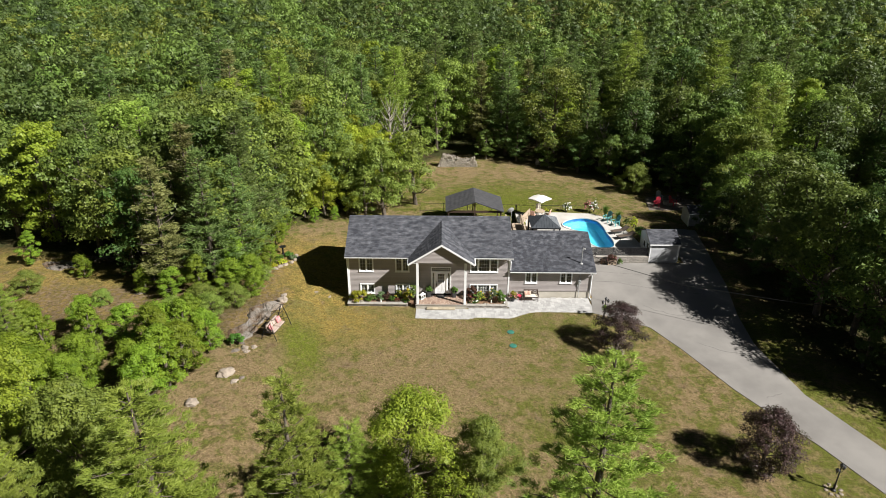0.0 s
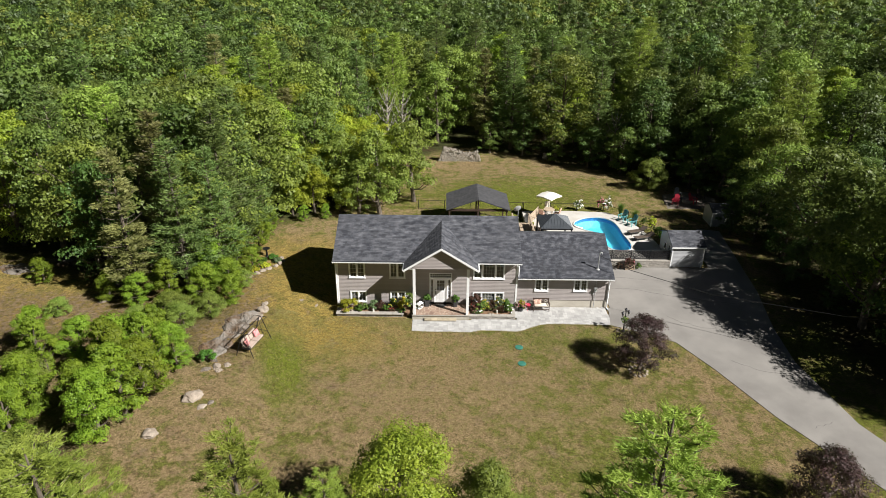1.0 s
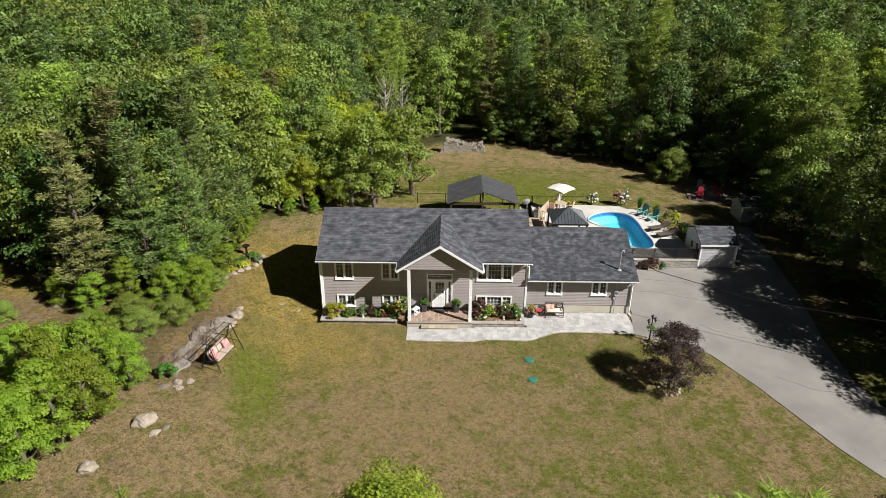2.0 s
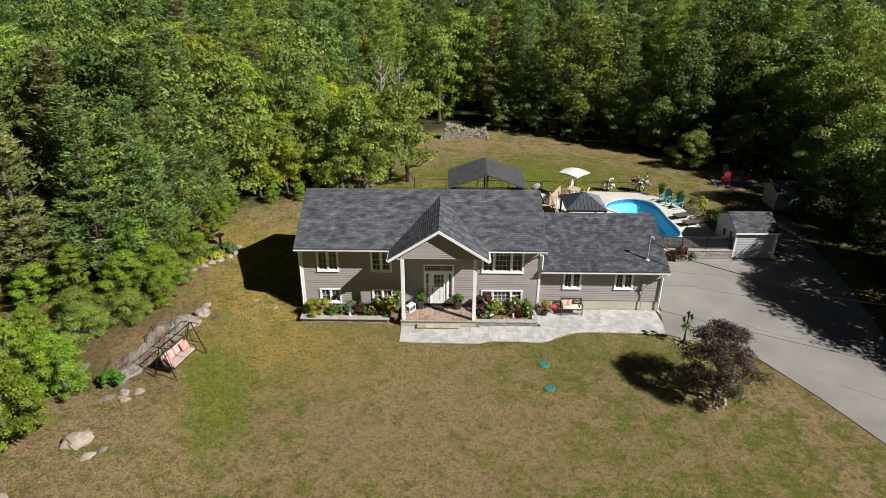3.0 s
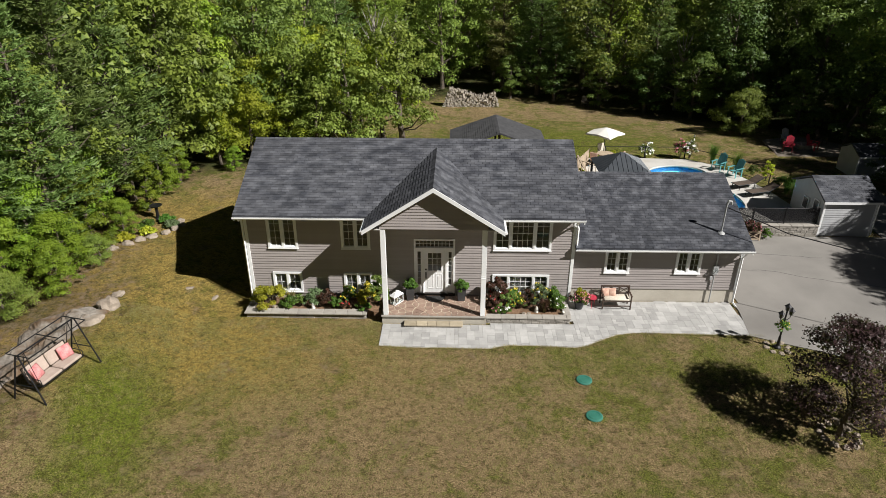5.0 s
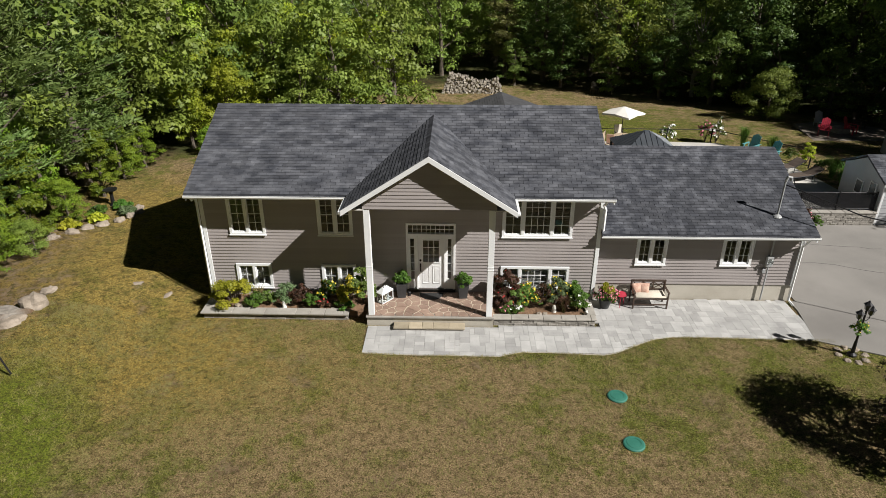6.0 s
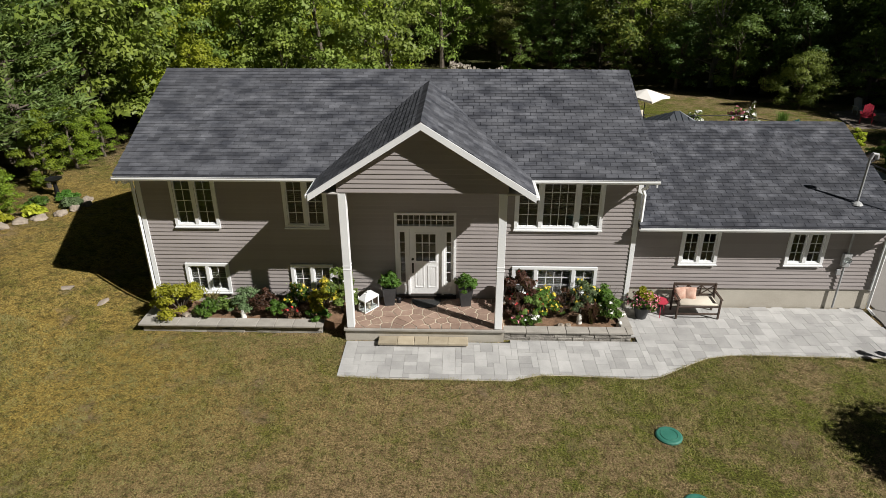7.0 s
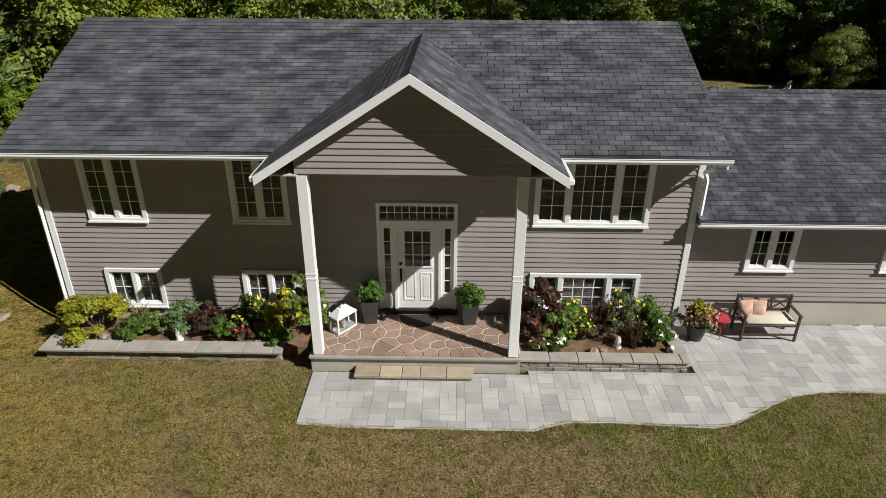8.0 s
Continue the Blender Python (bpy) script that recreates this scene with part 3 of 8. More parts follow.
def near_trees():
    # foreground: over the front lawn
    plant_tree("pine_tree", FINE_PINE[0], 6.0, -29.0, 20, 1.33, "open feathery green white pine on the front lawn", wide=1.0)
    plant_tree("pine_tree", FINE_PINE[1], -6.0, -27.4, 200, 1.10, "open feathery young white pine on the front lawn", wide=0.95)
    plant_tree("broadleaf_tree", FINE_BROAD[0], -1.6, -21.9, 60, 0.80, "round green oak on the front lawn", wide=1.2)
    plant_tree("broadleaf_tree", FINE_BROAD[1], 2.2, -21.8, 130, 0.62, "small dark green oak beside a larger one", wide=1.2)
    plant_tree("pine_tree", FINE_PINE[0], -4.2, -24.0, 260, 0.66, "young green white pine on the front lawn", wide=1.2)
    plant_tree("pine_tree", FINE_PINE[0], -11.5, -28.0, 110, 1.05, "open feathery green white pine on the front lawn", wide=1.25)
    # the wooded bank by the swing
    for k, (x, y, s, v) in enumerate([(-17.9, -15.6, 0.9, 0), (-17.3, -13.7, 0.92, 2), (-18.9, -14.3, 0.85, 0), (-16.9, -12.0, 0.88, 0), (-18.4, -12.2, 0.95, 2), (-17.1, -10.3, 0.9, 2), (-18.9, -10.5, 0.9, 0), (-16.3, -9.0, 0.72, 0),
                                      (-17.7, -8.6, 0.78, 2), (-22.3, -8.6, 0.68, 0), (-23.6, -10.2, 0.78, 2), (-22.6, -13.5, 0.8, 0), (-23.8, -12.0, 0.8, 1), (-22.2, -15.8, 0.9, 0), (-23.5, -17.4, 1.0, 2), (-25.6, -8.0, 0.7, 0),
                                      (-26.2, -11.5, 0.9, 2), (-25.8, -14.6, 1.0, 0), (-28.6, -9.0, 0.8, 0), (-29.2, -13.0, 1.0, 2), (-32.0, -8.5, 0.9, 0), (-33.0, -12.0, 1.1, 0), (-38.0, -10.0, 1.1, 0), (-24.6, -19.6, 1.1, 0), (-27.2, -17.6, 1.1, 2),
                                      (-20.3, -18.8, 0.7, 1), (-31.0, -16.0, 1.2, 0)]):
        plant_tree("shrub", SHRUB[v], x, y, k * 71, s, LABELS["shrub"] if v != 1 else "dense dark green shrub on rough ground", "shrub", "shrubs on the bank", wide=1.0 + 0.2 * math.sin(k * 2.3))
    for k, (x, y, s, v) in enumerate([(-12.5, -27.5, 0.75, 0), (-16.5, -24.0, 0.95, 1), (-21.5, -23.0, 1.0, 0), (-26, -19, 0.95, 1), (-33, -16, 0.9, 0)]):
        plant_tree("broadleaf_tree", FINE_BROAD[v] if k % 2 else FINE_BROAD[0], x, y, k * 50, s, LABELS["broad"], group="trees of the woods")
    for k, (x, y, s) in enumerate([(-24, -21.5, 0.8), (-29.5, -18.5, 0.8), (-18, -28, 0.9), (-27.0, -13.2, 0.68), (-30.5, -10.5, 0.7), (-22.0, -20.2, 0.6)]):
        plant_tree("pine_tree", FINE_PINE[k % 2], x, y, k * 80, s, LABELS["pine"], group="trees of the woods")
    # the clump beside the house
    for k, (x, y, s, v, kind) in enumerate([(-22.2, -0.9, 0.82, 2, "P"), (-19.0, 0.6, 0.82, 1, "P"), (-17.0, 2.2, 0.78, 0, "P"), (-20.8, 2.6, 0.95, 2, "P"), (-17.6, 6.2, 0.95, 1, "P"), (-17.5, 10.0, 1.0, 0, "P"), (-25.2, 1.8, 0.8, 5, "B"), (-18.6, 3.9, 0.8, 4, "B"),
                                            (-23.0, 4.0, 0.95, 0, "B"), (-20.6, 7.5, 1.05, 5, "B"), (-27.5, 4.0, 0.9, 4, "B"), (-31.5, 6.4, 0.95, 1, "B"), (-36.5, 8.6, 1.0, 3, "B"), (-41.5, 10.4, 1.0, 0, "B"), (-24.5, 8.5, 1.1, 1, "B"), (-19.5, 11.5, 1.1, 4, "B"),
                                            (-24.5, 12.5, 1.1, 1, "B"), (-17.0, 14.5, 1.0, 2, "B"), (-21.5, 15.5, 1.15, 0, "B"), (-15.8, 19.0, 0.9, 3, "B"), (-19.0, 20.5, 1.0, 3, "B")]):
        m = (PINES if kind == "P" else BROAD)[v]
        plant_tree("pine_tree" if kind == "P" else "broadleaf_tree", m, x, y, k * 47, s, LABELS["brown" if v == 2 and kind == "P" else ("pine" if kind == "P" else "broad")], group="trees of the woods")
    rng = np.random.default_rng(9)
    spots = [(-6.3, 18.6, 1.75, 1), (-3.2, 22.4, 1.75, 1), (-4.9, 25.5, 1.5, 0), (-8.4, 17.8, 1.2, 1), (-7.4, 25.0, 1.1, 0), (-8.0, 21.5, 0.9, 0), (-7.2, 29.5, 1.2, 0), (-9.2, 19.2, 0.7, 0), (-14.8, 17.0, 0.8, 0), (-12.8, 17.8, 1.0, 0), (-10.4, 18.6, 0.9, 0)]
    for gy in np.arange(19.5, 38, 2.6):
        for gx in np.arange(-17, -8.5, 2.5):
            spots.append((gx + rng.uniform(-0.8, 0.8), gy + rng.uniform(-0.8, 0.8), rng.uniform(1.0, 1.6), 0 if rng.random() < 0.75 else 1))
    for k, (x, y, s, v) in enumerate(spots):
        plant_tree("sapling", SAPLING[v], x, y, k * 61, s, LABELS["sapling"], "sapling", "saplings behind the house")
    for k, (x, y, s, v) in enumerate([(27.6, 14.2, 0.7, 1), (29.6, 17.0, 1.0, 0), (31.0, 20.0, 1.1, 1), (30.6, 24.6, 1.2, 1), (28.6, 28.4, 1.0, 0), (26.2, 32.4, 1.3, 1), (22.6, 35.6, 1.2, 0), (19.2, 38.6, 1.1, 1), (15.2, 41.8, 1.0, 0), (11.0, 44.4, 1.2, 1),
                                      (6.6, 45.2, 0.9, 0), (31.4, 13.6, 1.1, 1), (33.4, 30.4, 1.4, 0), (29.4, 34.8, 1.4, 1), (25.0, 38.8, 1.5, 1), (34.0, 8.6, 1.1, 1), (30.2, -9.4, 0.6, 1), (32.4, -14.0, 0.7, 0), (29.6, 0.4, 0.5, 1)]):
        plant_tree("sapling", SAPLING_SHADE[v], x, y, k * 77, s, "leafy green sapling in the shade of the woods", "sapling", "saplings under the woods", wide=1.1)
    # undergrowth along the lawn's edge and on the rough ground
    for k, (x, y, s, v) in enumerate([(-15.3, -1.0, 0.5, 0), (-16.3, -2.9, 0.55, 1), (-17.6, -4.5, 0.6, 1), (-15.9, 0.8, 0.62, 0), (-16.0, 3.0, 0.7, 2), (-17.2, -1.2, 0.7, 0), (-19.0, -3.2, 0.6, 1), (-20.8, -4.6, 0.45, 1), (-19.6, -1.4, 0.7, 2),
                                      (-15.9, 8.6, 0.6, 2), (-16.2, 11.2, 0.6, 0), (-17.4, 1.0, 0.8, 2), (-21.6, -2.2, 0.6, 0), (-24.2, -1.2, 0.5, 0), (-26.6, -3.6, 0.4, 1), (-30.5, 1.4, 0.45, 0), (-36.5, 4.0, 0.6, 2), (-40.0, 0.0, 0.7, 0),
                                      (-16.0, 13.2, 0.5, 0), (-13.5, 15.8, 0.35, 0), (-11.5, 16.6, 0.32, 0), (-16.8, 5.8, 0.8, 2), (-33.5, -1.5, 0.6, 1), (-15.1, 1.9, 0.4, 1), (-15.4, 4.9, 0.45, 0)]):
        plant_tree("shrub", SHRUB[v], x, y, k * 53 + 20, s, LABELS["shrub"], "shrub", "shrubs on the bank", wide=1.1)
    for x, y, s, rz in ((-7.6, 44.2, 1.0, 0), (-10.2, 43.2, 0.8, 110), (-5.6, 46.0, 0.9, 220), (22.5, 40.0, 0.8, 60)):
        plant_tree("dead_tree", DEAD, x, y, rz, s, "bare dead tree with pale grey limbs", group="dead trees")
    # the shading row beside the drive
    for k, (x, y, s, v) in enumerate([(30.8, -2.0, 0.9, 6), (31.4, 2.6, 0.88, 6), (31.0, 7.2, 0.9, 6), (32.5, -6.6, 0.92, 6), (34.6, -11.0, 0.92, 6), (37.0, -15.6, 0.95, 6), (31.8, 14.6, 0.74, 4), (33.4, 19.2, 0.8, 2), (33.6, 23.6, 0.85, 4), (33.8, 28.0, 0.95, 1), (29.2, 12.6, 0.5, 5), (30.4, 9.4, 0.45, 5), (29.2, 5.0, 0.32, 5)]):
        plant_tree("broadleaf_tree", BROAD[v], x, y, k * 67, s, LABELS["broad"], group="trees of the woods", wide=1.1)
    plant_tree("broadleaf_tree", SHRUB[1], 23.8, 27.6, 20, 1.12, "small round green tree by the back lawn", wide=0.9)


def forest():
    rng = np.random.default_rng(5)
    pts = []
    for gy in np.arange(-32, 78, 5.4):
        for gx in np.arange(-82, 84, 5.4):
            x, y = gx + rng.uniform(-1.5, 1.5), gy + rng.uniform(-1.5, 1.5)
            pts.append((x, y))
    P = np.array(pts)
    d = edge_distance(CLEARING, P[:, 0], P[:, 1])
    ok = ~inside(CLEARING, P[:, 0], P[:, 1]) & ~inside(GLADE, P[:, 0], P[:, 1])
    ok &= d > np.where(P[:, 0] < -12, 2.2, 3.0)
    ok &= edge_distance(GLADE, P[:, 0], P[:, 1]) > 1.6
    ok &= (P[:, 0] < 0.74 * (P[:, 1] + 47) + 17) & (-P[:, 0] < 0.74 * (P[:, 1] + 47) + 7)
    ok &= (P[:, 1] > -22) | (np.abs(P[:, 0]) > 24)
    ok &= ~((P[:, 0] > 20) & (P[:, 0] < 33) & (P[:, 1] < -16))
    ok &= ~((P[:, 0] > 52) & (P[:, 1] < 22))
    ok &= ~((P[:, 0] > 30) & (P[:, 0] < 46) & (P[:, 1] > 3) & (P[:, 1] < 21) & (rng.random(len(P)) < 0.85))
    P, d = P[ok], d[ok]
    order = np.argsort(d)
    near, rest = P[order[:140]], P[order[140:]]
    for k, (x, y) in enumerate(near):
        pine = rng.random() < (0.45 if (x > 2 or y > 40) else 0.22)
        s = rng.uniform(0.75, 1.12) * (1.08 if y > 36 else 0.97) * (0.92 if x > 25 and y < 26 and x < 38 else 1.0)
        if pine:
            v = int(rng.choice(4, p=[0.38, 0.3, 0.06, 0.26]))
            plant_tree("pine_tree", PINES[v], x, y, rng.uniform(0, 360), s, LABELS["brown" if v == 2 else "pine"], group="trees of the woods")
        else:
            # right of x = 22 mostly the dark-leaved crown: shade given by colour
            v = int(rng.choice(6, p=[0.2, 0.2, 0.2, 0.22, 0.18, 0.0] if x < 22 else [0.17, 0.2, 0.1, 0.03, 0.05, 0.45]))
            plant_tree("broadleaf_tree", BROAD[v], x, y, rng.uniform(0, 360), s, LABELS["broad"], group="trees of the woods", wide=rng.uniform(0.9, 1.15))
    # the woods farther off, one sheet of crowns
    far = [rest]
    ring = []
    for gy in np.arange(78, 190, 7.4):
        w = 0.74 * (gy + 47) + 6
        for gx in np.arange(-w, w, 7.4):
            ring.append((gx + rng.uniform(-2, 2), gy + rng.uniform(-2, 2)))
    far = np.concatenate(far + [np.array(ring)])
    sheets = {k: ([], []) for k in range(4)}
    for x, y in far:
        close = y < 78
        pine = rng.random() < (0.35 if x < 10 else 0.5)
        H, R = (rng.uniform(13, 20), rng.uniform(2.6, 3.8)) if pine else (rng.uniform(8.5, 16), rng.uniform(3.2, 6.0))
        z0 = float(height(x, y))
        nC = 18
        cl = []
        for i in range(nC):
            q = (i + rng.random()) / nC
            z = H * (0.22 + 0.76 * q)
            prof = (1 - q) ** 0.8 + 0.08 if pine else math.sin(math.pi * (0.15 + 0.8 * q)) ** 0.6
            a = i * 2.4 + rng.random()
            rr = R * prof * 0.72
            cl.append((x + math.cos(a) * rr, y + math.sin(a) * rr, z0 + z, R * rng.uniform(0.26, 0.44) * (0.72 if pine else 1)))
        cnt, ln = (1900, 0.37) if close else (1000, 0.52)
        v, f = crown_leaves(rng, cl, cnt, ln, ln * (0.5 if pine else 0.8), 0.7, 0.3)
        k = int(rng.choice([0, 1, 2], p=[0.45, 0.35, 0.2])) if pine else int(rng.choice([1, 2, 3], p=[0.35, 0.43, 0.22]))
        sheets[k][0].append(v)
        sheets[k][1].append(len(v))
    for k, (V, N) in sheets.items():
        v = np.concatenate(V)
        me = mesh_np("far_woods", v, np.arange(len(v), dtype=np.int32).reshape(-1, 3), LEAF_FAR[k])
        tagged(new("far_woods", me), ("dark green pines of the far woods", "deep green crowns of the far woods", "mid green broadleaf crowns of the far woods", "bright yellow-green crowns of the far woods")[k], "woods", kind="stuff")
    return len(near), len(rest), len(ring)


LEAF_FAR = [leaf_mat("far_leaves", d, c, 0.25, drift_scale=0.22, drift_share=0.75) for d, c in (((0.03, 0.058, 0.018), (0.09, 0.135, 0.038)), ((0.042, 0.08, 0.02), (0.125, 0.18, 0.045)), ((0.065, 0.115, 0.022), (0.18, 0.24, 0.052)), ((0.11, 0.17, 0.026), (0.27, 0.335, 0.06)))]
near_trees()
forest()


# ---- the house ----
GLASS_M, gn, gl, gp = mat_base("window_glass")
gp.inputs["Base Color"].default_value = (0.9, 0.95, 0.95, 1)
gp.inputs["Roughness"].default_value = 0.02
gp.inputs["Transmission Weight"].default_value = 1.0
gp.inputs["IOR"].default_value = 1.45
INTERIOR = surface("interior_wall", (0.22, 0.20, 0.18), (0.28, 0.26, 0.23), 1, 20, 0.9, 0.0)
BLIND = surface("blind_slat", (0.16, 0.155, 0.145), (0.21, 0.20, 0.19), 2, 20, 0.6, 0.0)
BRASS = surface("dark_bronze", (0.02, 0.018, 0.015), (0.05, 0.045, 0.04), 5, 60, 0.35, 0.05, metal=0.8)
DOORWHITE = surface("door_paint", (0.74, 0.75, 0.76), (0.82, 0.83, 0.84), 1.5, 25, 0.4, 0.04)
GREYBOX = surface("grey_enamel", (0.30, 0.31, 0.32), (0.40, 0.41, 0.42), 3, 40, 0.5, 0.05)

X0, X1, DEPTH = -7.67, 5.73, 6.92
EAVE_Y, EAVE_Z, RIDGE_Y, RIDGE_Z = -0.72, 4.27, 3.46, 6.17
SLOPE = (RIDGE_Z - EAVE_Z) / (RIDGE_Y - EAVE_Y)
GX0, GX1, GY, GBACK = 5.73, 12.72, 0.30, 7.8
GEAVE_Y, GEAVE_Z, GRIDGE_Y, GRIDGE_Z = -0.21, 2.785, 4.05, 4.53
GC, GFRONT, GAPEX, GHALF = 0.06, -1.96, 5.96, 2.64
GSLOPE = (GAPEX - EAVE_Z) / GHALF

house = thing("house", "grey-taupe vinyl-sided split-level house with grey shingle roof and white trim", "house")

UPPER = [(-6.77, -5.55, 2.545, 4.05), (-3.77, -2.59, 2.545, 4.05), (2.42, 4.77, 2.545, 4.05)]
LOWER = [(-6.74, -5.51, 0.50, 1.44), (-3.76, -2.57, 0.50, 1.44), (2.43, 4.79, 0.50, 1.44)]
DOORWAY = (-0.81, 0.87, 0.48, 3.02)
GWIN = [(7.08, 8.13, 1.41, 2.47), (10.0, 11.06, 1.41, 2.47)]


def pierced(bm, x0, x1, z0, z1, y0, y1, holes):
    """A wall with openings through it, in blocks between them."""
    xs = sorted({x0, x1, *[h[0] for h in holes], *[h[1] for h in holes]})
    for a, b in zip(xs, xs[1:]):
        cuts = sorted([(h[2], h[3]) for h in holes if h[0] < (a + b) / 2 < h[1]])
        z = z0
        for lo, hi in cuts + [(z1, z1)]:
            if lo > z + 1e-4:
                box(bm, a, b, y0, y1, z, min(lo, z1))
            z = max(z, hi)
    return bm


def board_mesh(length, e, name="siding_board"):
    """One lap of siding: proud at its foot, flush at its head, with the shadow lip below."""
    p = 0.024
    v = [(0, 0, 0), (length, 0, 0), (length, -p, 0.0), (0, -p, 0.0), (0, -p, 0.012), (length, -p, 0.012), (0, -0.003, e), (length, -0.003, e)]
    f = [(0, 1, 2, 3), (3, 2, 5, 4), (4, 5, 7, 6), (3, 4, 6, 0), (1, 7, 5, 2)]
    me = bpy.data.meshes.new(name)
    me.from_pydata(v, [], f)
    me.materials.append(SIDING)
    return me


def siding(parent, spans, y, z0, z1, e=0.116, facing=None):
    """Laps of siding on a wall; spans(z) gives the stretches of x to cover at a height."""
    cache = {}
    z = z0
    while z < z1 - 0.02:
        h = min(e, z1 - z)
        for a, b in spans(z + h / 2):
            if b - a < 0.03:
                continue
            key = (round(b - a, 3), round(h, 3))
            if key not in cache:
                cache[key] = board_mesh(b - a, h)
            ob = part_mesh("siding_board", cache[key], parent)
            ob.matrix_basis = pose(a, y, z) if facing is None else facing(a, z)
        z += e


def spans_with(x0, x1, holes, pad=0.0):
    def f(z):
        out, x = [], x0
        for h in sorted(holes):
            if h[2] - pad < z < h[3] + pad:
                out.append((x, h[0]))
                x = h[1]
        out.append((x, x1))
        return out
    return f


front_holes = UPPER + LOWER + [DOORWAY]
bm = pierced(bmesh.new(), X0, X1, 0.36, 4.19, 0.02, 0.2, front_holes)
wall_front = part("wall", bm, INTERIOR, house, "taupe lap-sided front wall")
siding(wall_front, spans_with(X0 + 0.1, X1 - 0.1, front_holes), 0.02, 0.42, 4.18)
for (xa, xb) in ((X0, X0 + 0.18), (X1 - 0.18, X1)):
    part("wall", boxed(xa, xb, 0.2, DEPTH, 0.36, 4.12), SIDING, house)
part("wall", boxed(X0, X1, DEPTH - 0.18, DEPTH, 0.36, 4.12), SIDING, house)
bm = bmesh.new()
for xe in (X0 + 0.02, X1 - 0.2):
    vs = [bm.verts.new(p) for p in ((xe, 0.0, 4.12), (xe, DEPTH, 4.12), (xe, RIDGE_Y, RIDGE_Z - 0.2), (xe + 0.18, 0.0, 4.12), (xe + 0.18, DEPTH, 4.12), (xe + 0.18, RIDGE_Y, RIDGE_Z - 0.2))]
    for q in ((0, 1, 2), (5, 4, 3), (0, 3, 4, 1), (1, 4, 5, 2), (2, 5, 3, 0)):
        bm.faces.new([vs[i] for i in q])
part("gable_wall", bm, SIDING, house)
part("foundation", boxed(X0 + 0.03, X1 - 0.03, 0.04, DEPTH - 0.03, -0.3, 0.40), CONCRETE, house, "bare concrete foundation")
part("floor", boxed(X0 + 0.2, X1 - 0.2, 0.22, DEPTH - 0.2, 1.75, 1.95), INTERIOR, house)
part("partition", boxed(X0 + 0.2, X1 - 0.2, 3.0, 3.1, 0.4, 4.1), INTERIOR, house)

# garage wing
bm = pierced(bmesh.new(), GX0, GX1, 0.66, 2.62, GY + 0.02, GY + 0.2, GWIN)
wall_wing = part("wall", bm, INTERIOR, house, "taupe lap-sided wing wall")
siding(wall_wing, spans_with(GX0 + 0.02, GX1 - 0.1, GWIN), GY + 0.02, 0.66, 2.6)
part("wall", boxed(GX1 - 0.18, GX1, GY + 0.2, GBACK, 0.66, 2.62), SIDING, house)
part("wall", boxed(GX0, GX1, GBACK - 0.18, GBACK, 0.66, 2.62), SIDING, house)
bm = bmesh.new()
vs = [bm.verts.new(p) for p in ((GX1 - 0.2, GY, 2.62), (GX1 - 0.2, GBACK, 2.62), (GX1 - 0.2, GRIDGE_Y, GRIDGE_Z - 0.18), (GX1 - 0.02, GY, 2.62), (GX1 - 0.02, GBACK, 2.62), (GX1 - 0.02, GRIDGE_Y, GRIDGE_Z - 0.18))]
for q in ((0, 1, 2), (5, 4, 3), (0, 3, 4, 1), (1, 4, 5, 2), (2, 5, 3, 0)):
    bm.faces.new([vs[i] for i in q])
part("gable_wall", bm, SIDING, house)
part("foundation", boxed(GX0 + 0.0, GX1 - 0.03, GY + 0.04, GBACK - 0.03, -0.3, 0.66), CONCRETE, house, "bare concrete foundation")
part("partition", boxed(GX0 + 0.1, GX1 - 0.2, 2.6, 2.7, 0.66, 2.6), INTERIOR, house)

# corner boards
for x, y, z0, z1 in ((X0 - 0.012, -0.02, 0.40, 4.1), (X1 - 0.12, -0.02, 0.40, 4.1), (GX1 - 0.11, GY - 0.02, 0.62, 2.6)):
    part("corner_board", boxed(x, x + 0.13, y, y + 0.13, z0, z1, 0.006), WHITE, house)


# roof
def shingle_mesh(w, d, t=0.016):
    v = [(0, 0, t), (w, 0, t), (w, d, 0.002), (0, d, 0.002), (0, 0, -0.004), (w, 0, -0.004), (w, d, -0.004), (0, d, -0.004)]
    f = [(0, 1, 2, 3), (4, 5, 1, 0), (5, 6, 2, 1), (7, 4, 0, 3)]
    return v, f


